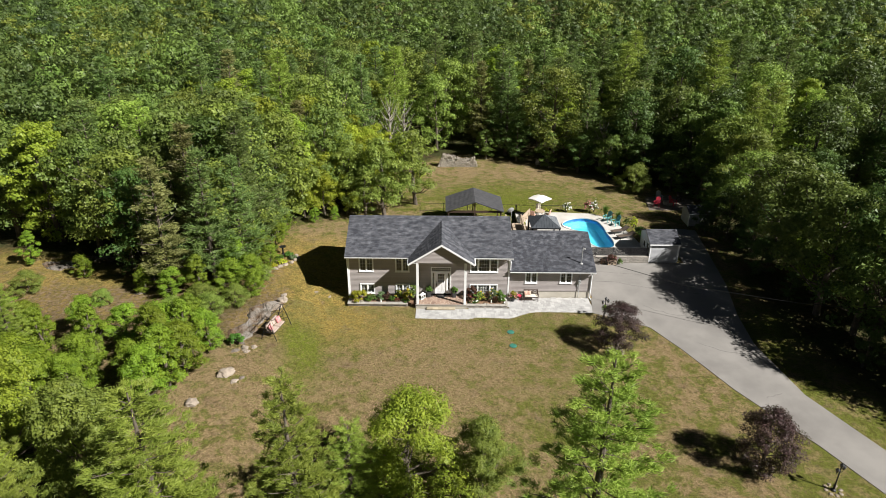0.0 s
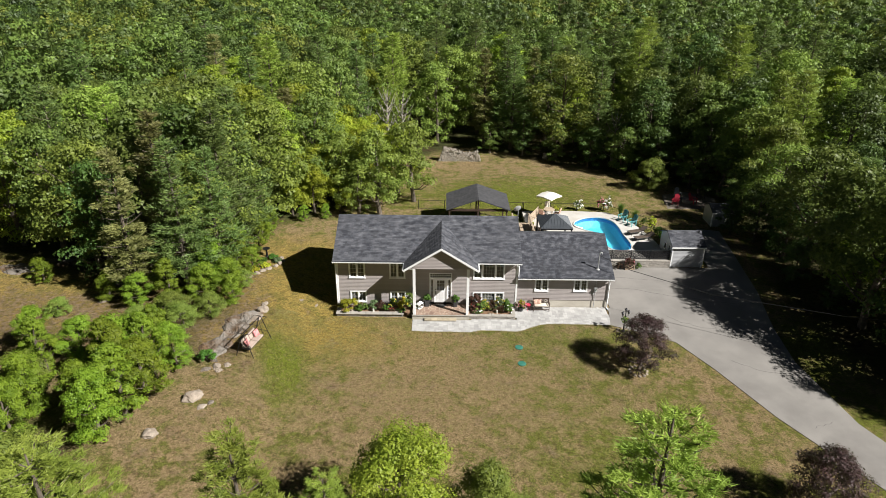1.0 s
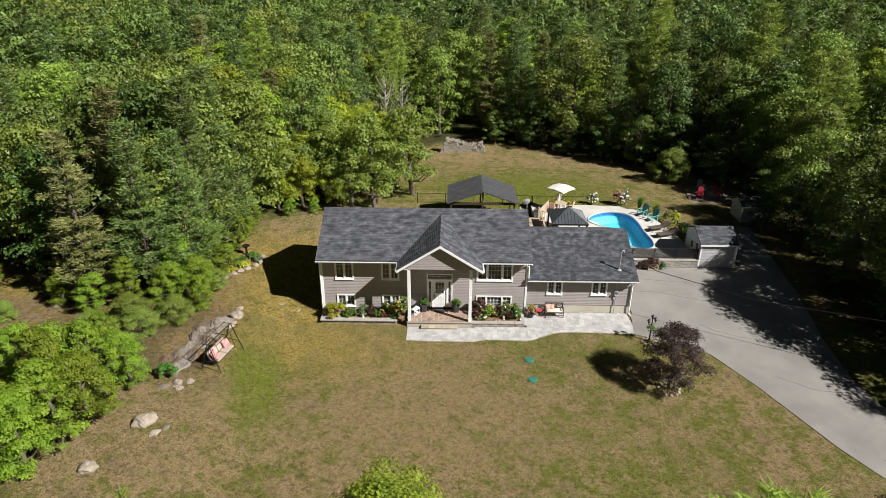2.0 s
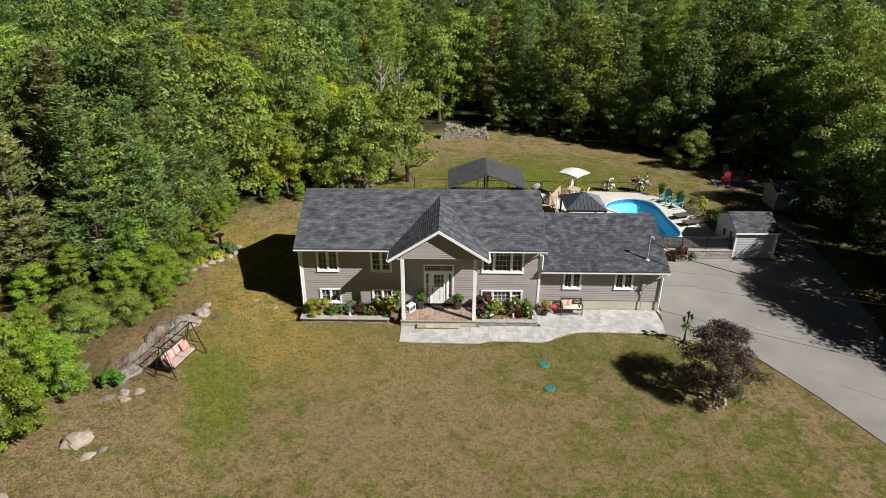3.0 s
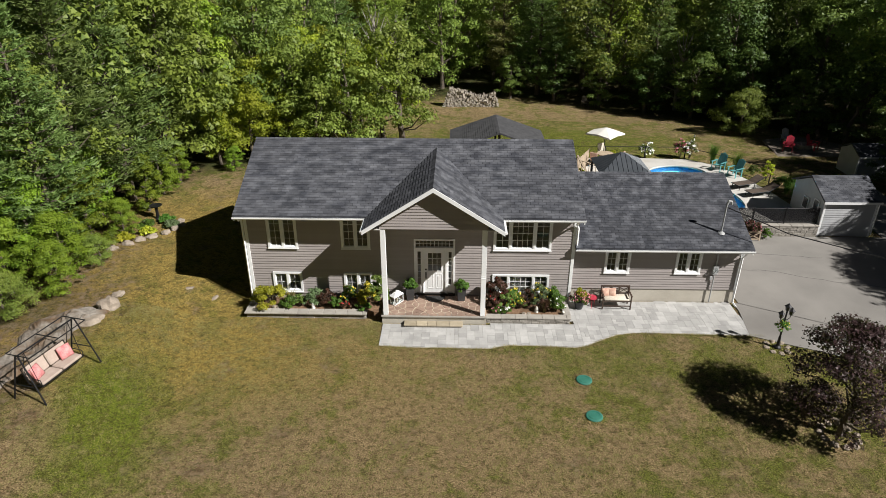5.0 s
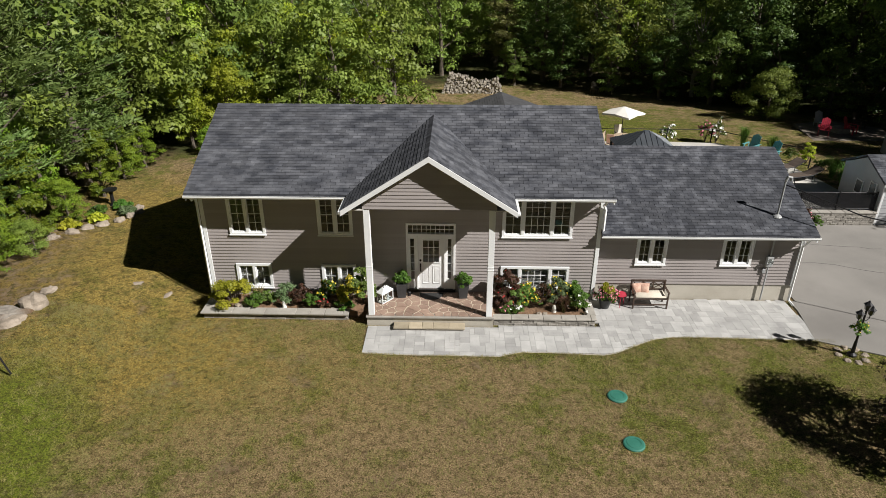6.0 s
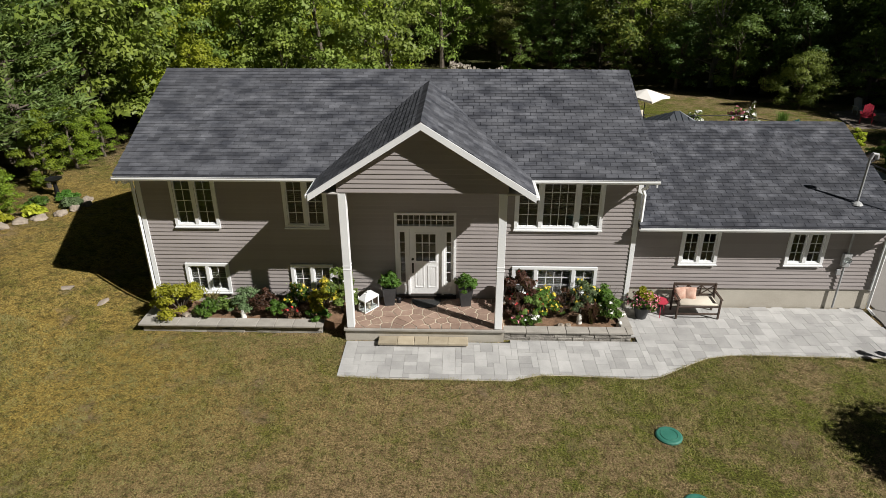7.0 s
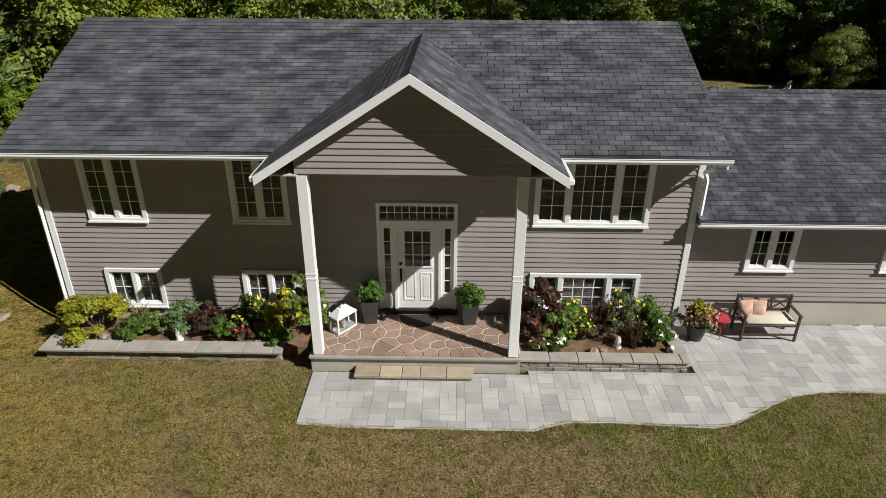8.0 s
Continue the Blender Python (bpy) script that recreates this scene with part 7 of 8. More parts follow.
def pavilion():
    t = thing("pavilion", "open pavilion with a dark low-pitched roof", "pavilion")
    x0, x1, y0, y1, ze, zr = 0.45, 6.45, 13.7, 18.1, 2.5, 3.55
    xm = (x0 + x1) / 2
    roof_o = part("roof", slab(slab(bmesh.new(), [(x0, y0, ze), (xm, y0, zr), (xm, y1, zr), (x0, y1, ze)], 0.08), [(x1, y0, ze), (x1, y1, ze), (xm, y1, zr), (xm, y0, zr)], 0.08), DARKROOF, t)
    k = (zr - ze) / (xm - x0)
    shingle_field(roof_o, Matrix.Translation((x0, y1, ze)) @ pose(0, 0, 0, 0, 0, -90) @ pose(0, 0, 0, math.degrees(math.atan(k)), 0, 0), y1 - y0, math.hypot(xm - x0, zr - ze), lambda u, v: True, 0, 14, material=DARKROOF)
    shingle_field(roof_o, Matrix.Translation((x1, y0, ze)) @ pose(0, 0, 0, 0, 0, 90) @ pose(0, 0, 0, math.degrees(math.atan(k)), 0, 0), y1 - y0, math.hypot(xm - x0, zr - ze), lambda u, v: True, 0, 15, material=DARKROOF)
    for x in (x0 + 0.3, xm, x1 - 0.3):
        for y in (y0 + 0.3, y1 - 0.3):
            part("post", boxed(x - 0.07, x + 0.07, y - 0.07, y + 0.07, -0.1, (zr if x == xm else ze) - 0.05, 0.01), DARKWOOD, t)
    part("beam", boxed(x0 + 0.2, x1 - 0.2, y0 + 0.22, y0 + 0.38, ze - 0.22, ze - 0.03), DARKWOOD, t)
    part("beam", boxed(x0 + 0.2, x1 - 0.2, y1 - 0.38, y1 - 0.22, ze - 0.22, ze - 0.03), DARKWOOD, t)


pavilion()


def gazebo():
    x0, x1, y0, y1, ze, zt = 8.8, 11.7, 10.0, 13.0, 2.3, 3.12
    t = thing("gazebo", "small gazebo with a charcoal standing-seam metal roof", "gazebo")
    cx, cy = (x0 + x1) / 2, (y0 + y1) / 2
    bm = bmesh.new()
    c = [bm.verts.new(p) for p in ((x0, y0, ze), (x1, y0, ze), (x1, y1, ze), (x0, y1, ze))]
    a, b = bm.verts.new((cx - 0.08, cy, zt)), bm.verts.new((cx + 0.08, cy, zt))
    bm.faces.new((c[0], c[1], b, a))
    bm.faces.new((c[1], c[2], b))
    bm.faces.new((c[2], c[3], a, b))
    bm.faces.new((c[3], c[0], a))
    bm.faces.new(list(reversed(c)))
    part("roof", bm, METALROOF, t)
    bm = bmesh.new()
    for i in range(1, 11):
        x = x0 + (x1 - x0) * i / 11
        u = 1.0 if abs(x - cx) < 0.08 else (x - x0) / (cx - 0.08 - x0) if x < cx else (x1 - x) / (x1 - cx - 0.08)
        for yy, sgn in ((y0, 1), (y1, -1)):
            tube(bm, [(x, yy, ze + 0.01), (x, yy + sgn * (cy - y0) * u, ze + (zt - ze) * u + 0.01)], 0.018, 4)
    for i in range(1, 10):
        y = y0 + (y1 - y0) * i / 10
        u = 1 - abs(y - cy) / (cy - y0)
        for xx, ex in ((x0, cx - 0.08), (x1, cx + 0.08)):
            tube(bm, [(xx, y, ze + 0.01), (xx + (ex - xx) * u, y, ze + (zt - ze) * u + 0.01)], 0.018, 4)
    part("seams", bm, METALROOF, t)
    for x in (x0 + 0.12, x1 - 0.12):
        for y in (y0 + 0.12, y1 - 0.12):
            part("post", boxed(x - 0.06, x + 0.06, y - 0.06, y + 0.06, DZ - 0.02, ze, 0.008), DARKMETAL, t)
    part("fascia", boxed(x0 + 0.02, x1 - 0.02, y0 - 0.02, y0 + 0.03, ze - 0.12, ze - 0.004), DARKMETAL, t)


gazebo()


def umbrella():
    t = thing("patio_umbrella", "open white square patio umbrella", "umbrella", (10.75, 18.1, -0.25), 45)
    part("pole", tube(bmesh.new(), [(0, 0, DZ), (0, 0, 3.0)], 0.025, 8), DARKMETAL, t)
    bm = bmesh.new()
    r, z0, z1 = 0.95, 2.6, 3.0
    apex = bm.verts.new((0, 0, z1))
    ringv = []
    for k in range(8):
        a = k * math.pi / 4 + math.pi / 4
        q = r * (1.35 if k % 2 == 0 else 0.98)
        ringv.append(bm.verts.new((q * math.cos(a), q * math.sin(a), z0 + (0.0 if k % 2 == 0 else 0.09))))
    low = [bm.verts.new(v.co + Vector((0, 0, -0.1))) for v in ringv]
    for k in range(8):
        bm.faces.new((apex, ringv[k], ringv[(k + 1) % 8]))
        bm.faces.new((ringv[k], low[k], low[(k + 1) % 8], ringv[(k + 1) % 8]))
    part("canopy", bm, CANVAS, t)
    for k in range(8):
        part("rib", tube(bmesh.new(), [Vector((0, 0, z1 - 0.03)), ringv_co(k, r, z0)], 0.012, 4), DARKMETAL, t)
    part("base_plate", lathe(bmesh.new(), [(0.28, DZ), (0.28, DZ + 0.06), (0.05, DZ + 0.09)], 16), DARKMETAL, t)
    t2 = thing("patio_table", "round wooden patio table under the umbrella", "table", (10.75, 17.5, DZ))
    part("tabletop", lathe(bmesh.new(), [(0.55, 0.70), (0.56, 0.73), (0.55, 0.745), (0.0, 0.745)], 24), CEDAR, t2)
    for k in range(4):
        a = k * 1.571 + 0.78
        part("leg", tube(bmesh.new(), [(0.4 * math.cos(a), 0.4 * math.sin(a), 0.71), (0.46 * math.cos(a), 0.46 * math.sin(a), 0.0)], 0.03, 6), CEDAR, t2)


def ringv_co(k, r, z0):
    a = k * math.pi / 4 + math.pi / 4
    q = r * (1.33 if k % 2 == 0 else 0.96)
    return Vector((q * math.cos(a), q * math.sin(a), z0 + (0.0 if k % 2 == 0 else 0.09) - 0.02))


umbrella()


def patio_chair(x, y, rz, cushion, label):
    t = thing("patio_chair", label, "chair", (x, y, DZ), rz, "chairs under the umbrella")
    for sx in (-1, 1):
        for sy in (-1, 1):
            part("leg", tube(bmesh.new(), [(sx * 0.26, sy * 0.25, 0.0), (sx * 0.24, sy * 0.22, 0.42)], 0.018, 6), DARKMETAL, t)
        part("arm", tube(bmesh.new(), [(sx * 0.26, -0.24, 0.42), (sx * 0.28, -0.22, 0.64), (sx * 0.28, 0.24, 0.66)], 0.018, 6), DARKMETAL, t)
    part("seat", boxed(-0.25, 0.25, -0.26, 0.24, 0.41, 0.5, 0.03), cushion, t)
    part("backrest", boxed(-0.25, 0.25, -0.04, 0.04, 0.0, 0.55, 0.03, pose(0, 0.25, 0.48, -14, 0, 0)), cushion, t)


patio_chair(10.0, 17.1, 150, PATTERN, "black metal patio chair with a faded pink cushion")
patio_chair(11.5, 17.2, -120, PATTERN, "black metal patio chair with a faded pink cushion")
patio_chair(10.8, 18.6, 10, CREAM, "black metal patio chair with a cream cushion")


def wood_screen(p0, p1, h):
    """A screen of upright boards between posts."""
    t = thing("wood_screen", "pale weathered board screen beside the pool steps", "fence")
    a, b = Vector((*p0, DZ)), Vector((*p1, DZ))
    n = int((b - a).length / 0.15)
    m = (b - a).to_track_quat('X', 'Z').to_matrix().to_4x4()
    for k in range(n):
        o = part("board", boxed(-0.068, 0.068, -0.012, 0.012, 0.0, h - 0.04 * (k % 2), 0.004), CEDAR, t)
        o.matrix_basis = Matrix.Translation(a + (b - a) * ((k + 0.5) / n)) @ m
    for z in (0.2, h - 0.25):
        part("rail", tube(bmesh.new(), [a + Vector((0, 0.03, z)), b + Vector((0, 0.03, z))], 0.03, 4), CEDAR, t)


wood_screen((8.5, 15.2), (9.7, 17.6), 1.05)


def adirondack(x, y, rz, m, label, z=DZ):
    t = thing("adirondack_chair", label, "chair", (x, y, z), rz, "chairs in the garden")
    for k in range(5):
        xa = -0.25 + k * 0.102
        bm = boxed(xa, xa + 0.09, -0.012, 0.012, 0.0, 0.85 - 0.05 * abs(k - 2), 0.004, pose(0, 0.22, 0.28, -22, 0, 0))
        part("back_slat", bm, m, t)
        bm = boxed(xa, xa + 0.09, -0.3, 0.26, 0.0, 0.02, 0.003, pose(0, 0, 0.34, -8, 0, 0))
        part("seat_slat", bm, m, t)
    for s in (-1, 1):
        part("arm", boxed(s * 0.33 - 0.06, s * 0.33 + 0.06, -0.36, 0.34, 0.56, 0.585, 0.006), m, t)
        part("leg", boxed(s * 0.3 - 0.012, s * 0.3 + 0.012, -0.34, -0.24, 0.0, 0.56, 0.003), m, t)
        part("leg", boxed(s * 0.3 - 0.012, s * 0.3 + 0.012, 0.2, 0.3, 0.0, 0.56, 0.003), m, t)
    return t


adirondack(17.9, 16.5, -50, TURQ, "turquoise adirondack chair on the pool deck")
adirondack(18.5, 15.3, -60, TURQ, "turquoise adirondack chair on the pool deck")
# the two back-lawn chairs are white; their dark grey is painted shade
for x, y, rz, m, lab in ((25.0, 22.0, -30, REDPAINT, "red adirondack chair in the shaded sitting area"), (27.0, 22.5, 40, REDPAINT, "red adirondack chair in the shaded sitting area"), (26.0, 24.4, 0, GREYSIDE, "grey adirondack chair in the shaded sitting area"),
                         (28.4, 24.0, 30, DARKWOOD, "dark wooden adirondack chair in the shaded sitting area"), (13.9, 41.4, 10, LOGBARK_CHAIRSHADE, "white adirondack chair on the back lawn, shade put into its colour"), (15.1, 41.0, -15, LOGBARK_CHAIRSHADE, "white adirondack chair on the back lawn, shade put into its colour")):
    adirondack(x, y, rz, m, lab, ground_z(x, y) + (0.06 if x > 20 else 0.0))
pt = [(23.8, 20.6), (26.0, 19.6), (29.0, 20.8), (30.0, 24.0), (27.5, 26.0), (24.5, 25.0)]
tagged(part("patio", prism(bmesh.new(), pt, -0.8, ground_z(26.5, 22.8) + 0.06), ROCKDARK), "rough stone patio in the shade of the trees", "patio", kind="structure")
t = thing("fire_pit", "low round stone fire pit on the shaded patio", "fire pit", (26.6, 22.9, ground_z(26.5, 22.8) + 0.06))
part("ring", lathe(bmesh.new(), [(0.55, 0), (0.55, 0.32), (0.4, 0.32), (0.4, 0.05), (0.0, 0.05)], 18), BLOCK, t)


def lounger(x, y, rz):
    t = thing("sun_lounger", "dark brown mesh sun lounger on the pool deck", "sun lounger", (x, y, DZ), rz, "loungers by the pool")
    bm = bmesh.new()
    for s in (-1, 1):
        tube(bm, [(s * 0.3, -0.95, 0.32), (s * 0.3, 0.35, 0.32), (s * 0.3, 0.95, 0.62)], 0.02, 6)
    for y_ in (-0.95, 0.35):
        tube(bm, [(-0.3, y_, 0.32), (0.3, y_, 0.32)], 0.02, 6)
    part("frame", bm, DARKMETAL, t)
    part("seat", boxed(-0.29, 0.29, -0.95, 0.35, 0.315, 0.33), LOUNGE, t)
    part("backrest", boxed(-0.29, 0.29, 0.0, 0.67, -0.008, 0.008, 0, pose(0, 0.35, 0.325, 26.5, 0, 0)), LOUNGE, t)
    for sx in (-1, 1):
        for sy in (-0.8, 0.3):
            part("leg", tube(bmesh.new(), [(sx * 0.3, sy, 0.32), (sx * 0.3, sy, 0)], 0.018, 6), DARKMETAL, t)


lounger(18.45, 13.3, -70)
lounger(18.75, 12.0, -72)
# plants round the pool
for k, (x, y, r, h, leaf) in enumerate([(18.0, 17.9, 0.5, 1.4, FERN), (19.0, 16.4, 0.45, 1.2, FERN), (20.3, 14.9, 0.5, 1.3, YELLOWGREEN), (20.4, 12.4, 0.55, 1.2, FERN), (20.3, 11.2, 0.6, 1.3, FERN), (20.2, 10.3, 0.5, 1.1, FERN), (20.5, 13.6, 0.5, 0.8, LEAF),
                                        (19.9, 15.9, 0.4, 0.7, LEAF), (11.6, 19.0, 0.4, 0.6, YELLOWGREEN), (8.6, 14.2, 0.35, 0.9, YELLOWGREEN)]):
    g = grass_clump("palm_plant", "arching bright green potted plant by the pool", x, y, DZ, r * 1.3, h, 220, leaf, 50 + k) if k in (0, 1, 3, 4, 5) else tuft("poolside_shrub", "leafy green shrub beside the pool deck", x, y, DZ - 0.1, r, h, 650, leaf, 0.13, 60 + k)
for x, y, h, pet in ((17.2, 19.9, 1.7, PETALWHITE), (16.6, 20.1, 1.5, PETALPINK), (14.2, 20.1, 1.2, PETALWHITE)):
    tuft("hydrangea", "tall shrub with white and pink flower heads", x, y, 0.0, 0.55, h, 600, LEAF, 0.13, int(h * 100), "shrub", pet, 150, 0.16)


def wood_deck():
    d = thing("wood_deck", "raised cedar deck with railing behind the house", "deck")
    x0, x1, y0, y1, z = 6.6, 8.3, 7.9, 14.0, 1.15
    n = 12
    for k in range(n):
        xa = x0 + (x1 - x0) * k / n
        part("board", boxed(xa + 0.004, xa + (x1 - x0) / n - 0.004, y0, y1, z - 0.04, z, 0.004), CEDAR, d)
    for y in np.linspace(y0 + 0.1, y1 - 0.1, 5):
        for x in (x0 + 0.06, x1 - 0.06):
            part("post", boxed(x - 0.05, x + 0.05, y - 0.05, y + 0.05, 0, z + 0.95, 0.006), CEDAR, d)
    for x in (x0 + 0.06, x1 - 0.06):
        part("rail", boxed(x - 0.06, x + 0.06, y0, y1, z + 0.95, z + 0.99, 0.005), CEDAR, d)
    for k in range(6):
        part("stair_tread", boxed(x1 + 0.05 + k * 0.26, x1 + 0.33 + k * 0.26, 12.6, 13.8, z - 0.22 - k * 0.13, z - 0.18 - k * 0.13, 0.005), CEDAR, d)
    a, b = Vector((x1 + 0.05, 13.85, z + 0.75)), Vector((x1 + 1.7, 13.85, DZ + 0.9))
    part("stair_rail", tube(bmesh.new(), [a, b], 0.04, 6), CEDAR, d)
    part("stair_string", tube(bmesh.new(), [a - Vector((0, 0, 0.9)), b - Vector((0, 0, 0.9))], 0.08, 4), CEDAR, d)
    for k in range(9):
        p = a.lerp(b, k / 8)
        part("baluster", boxed(p.x - 0.018, p.x + 0.018, p.y - 0.018, p.y + 0.018, p.z - 0.9, p.z), CEDAR, d)


wood_deck()
# satellite dish beside the ridge
t = thing("satellite_dish", "grey satellite dish on a post behind the house", "satellite dish", (7.3, 14.6, 0.0), 200)
part("post", tube(bmesh.new(), [(0, 0, 0), (0, 0, 2.2)], 0.03, 8), GREYBOX, t)
part("dish", lathe(bmesh.new(), [(0.0, 0.0), (0.2, 0.02), (0.36, 0.08), (0.38, 0.085), (0.2, 0.035), (0.0, 0.015)], 20), GREYBOX, t).matrix_basis = pose(0, -0.1, 2.25, 65, 0, 0)


def flower_crate():
    t = thing("planter_crate", "wooden cross-braced planter crate with dark flowers", "planter", (16.1, 6.75, 0.03))
    bm = bmesh.new()
    for x in (-0.36, 0.36):
        for y in (-0.18, 0.18):
            box(bm, x - 0.03, x + 0.03, y - 0.03, y + 0.03, 0, 0.52, 0.004)
    for z in (0.05, 0.46):
        for y in (-0.19, 0.19):
            box(bm, -0.36, 0.36, y - 0.012, y + 0.012, z, z + 0.06)
    for s in (-1, 1):
        box(bm, -0.38, 0.38, -0.215, -0.195, -0.02, 0.02, 0, Matrix.Translation((0, 0, 0.28)) @ pose(0, 0, 0, 0, s * 27, 0))
    part("crate", bm, CEDAR, t)
    part("liner", boxed(-0.33, 0.33, -0.165, 0.165, 0.04, 0.48), DARKWOOD, t)
    tuft("blossom", "", 0, 0, 0.46, 0.5, 0.5, 900, REDLEAF, 0.11, 77, petals=PETALPINK, npetal=120, parent=t, low=0.0)
    tuft("perennial", "green potted plant beside the planter crate", 16.85, 6.8, 0.03, 0.3, 0.6, 450, FERN, 0.1, 78)
    tuft("perennial", "dark red-leaved plant beside the planter crate", 15.2, 6.8, 0.03, 0.35, 0.55, 450, REDLEAF, 0.1, 79)


flower_crate()


# ---- front garden ----
def maple(x, y, s, seed):
    m = broadleaf_meshes(seed, 3.5, 1.75, 17000, 0.075, PURPLE, low=0.14, limbs=26, clumps_n=70, ragged=0.06)
    plant_tree("maple_tree", m, x, y, seed * 40, s, "purple-leaved ornamental maple in a ring of stones", group="purple maples", wide=1.1)
    rng = np.random.default_rng(seed)
    for k in range(11):
        a = k * 6.283 / 11
        boulder("edging_stone", "pale round edging stone at a maple's foot", x + math.cos(a) * 0.55, y + math.sin(a) * 0.55, ground_z(x, y) - 0.02, rng.uniform(0.1, 0.15), rng.uniform(0.09, 0.13), 0.09, ROCK, 200 + k + seed, math.degrees(a))


maple(12.95, -7.7, 1.0, 3)
maple(18.5, -19.3, 1.05, 5)


def lamp_post(x, y, basket):
    z = ground_z(x, y)
    t = thing("lamp_post", "black garden lamp post with three lanterns", "lamp post", (x, y, z), 25, "garden lamp posts")
    part("pole", lathe(bmesh.new(), [(0.14, 0), (0.14, 0.06), (0.06, 0.12), (0.045, 0.5), (0.035, 0.55), (0.03, 1.55), (0.04, 1.58), (0.02, 1.62)], 14), DARKMETAL, t)
    spots = [(0, 0, 1.62), (0.26, 0, 1.38), (-0.26, 0, 1.38)]
    bm = bmesh.new()
    for s in (-1, 1):
        tube(bm, [(0, 0, 1.3), (s * 0.14, 0, 1.22), (s * 0.26, 0, 1.28), (s * 0.26, 0, 1.38)], 0.014, 6)
    part("arms", bm, DARKMETAL, t)
    for q in spots:
        lan = part("lantern", lathe(bmesh.new(), [(0.03, 0.0), (0.065, 0.03), (0.10, 0.2), (0.135, 0.205), (0.05, 0.28), (0.02, 0.33), (0.0, 0.35)], 6, q), DARKMETAL, t)
        part("glass", lathe(bmesh.new(), [(0.07, 0.04), (0.104, 0.195)], 6, q), SOLAR, lan)
    if basket:
        tuft("flower_basket", "", 0, 0, 0.85, 0.3, 0.35, 350, FERN, 0.08, 98, petals=PETALYELLOW, npetal=40, parent=t, low=0.0)
    for k in range(8):
        a = k * 0.785
        boulder("edging_stone", "pale edging stone at a lamp post's foot", x + math.cos(a) * 0.4, y + math.sin(a) * 0.4, z - 0.02, 0.12, 0.1, 0.07, ROCK, 260 + k, k * 45)


lamp_post(13.15, -2.95, True)
lamp_post(21.7, -20.9, False)
for x, y in ((5.46, -5.12), (5.46, -7.0)):
    z = ground_z(x, y)
    t = thing("septic_cover", "round green plastic septic cover set in the lawn", "access cover", (x, y, z), 15)
    part("lid", lathe(bmesh.new(), [(0.28, -0.03), (0.28, 0.03), (0.25, 0.048), (0.0, 0.053)], 20), GREENPLASTIC, t)
    part("ribs", tube(bmesh.new(), [(0.18 * math.cos(a), 0.18 * math.sin(a), 0.053) for a in np.linspace(0, 6.283, 20)], 0.008, 5), GREENPLASTIC, t)


ROSE = surface("faded_beige_cushion", (0.33, 0.26, 0.22), (0.45, 0.37, 0.32), 3, 80, 0.95, 0.25)


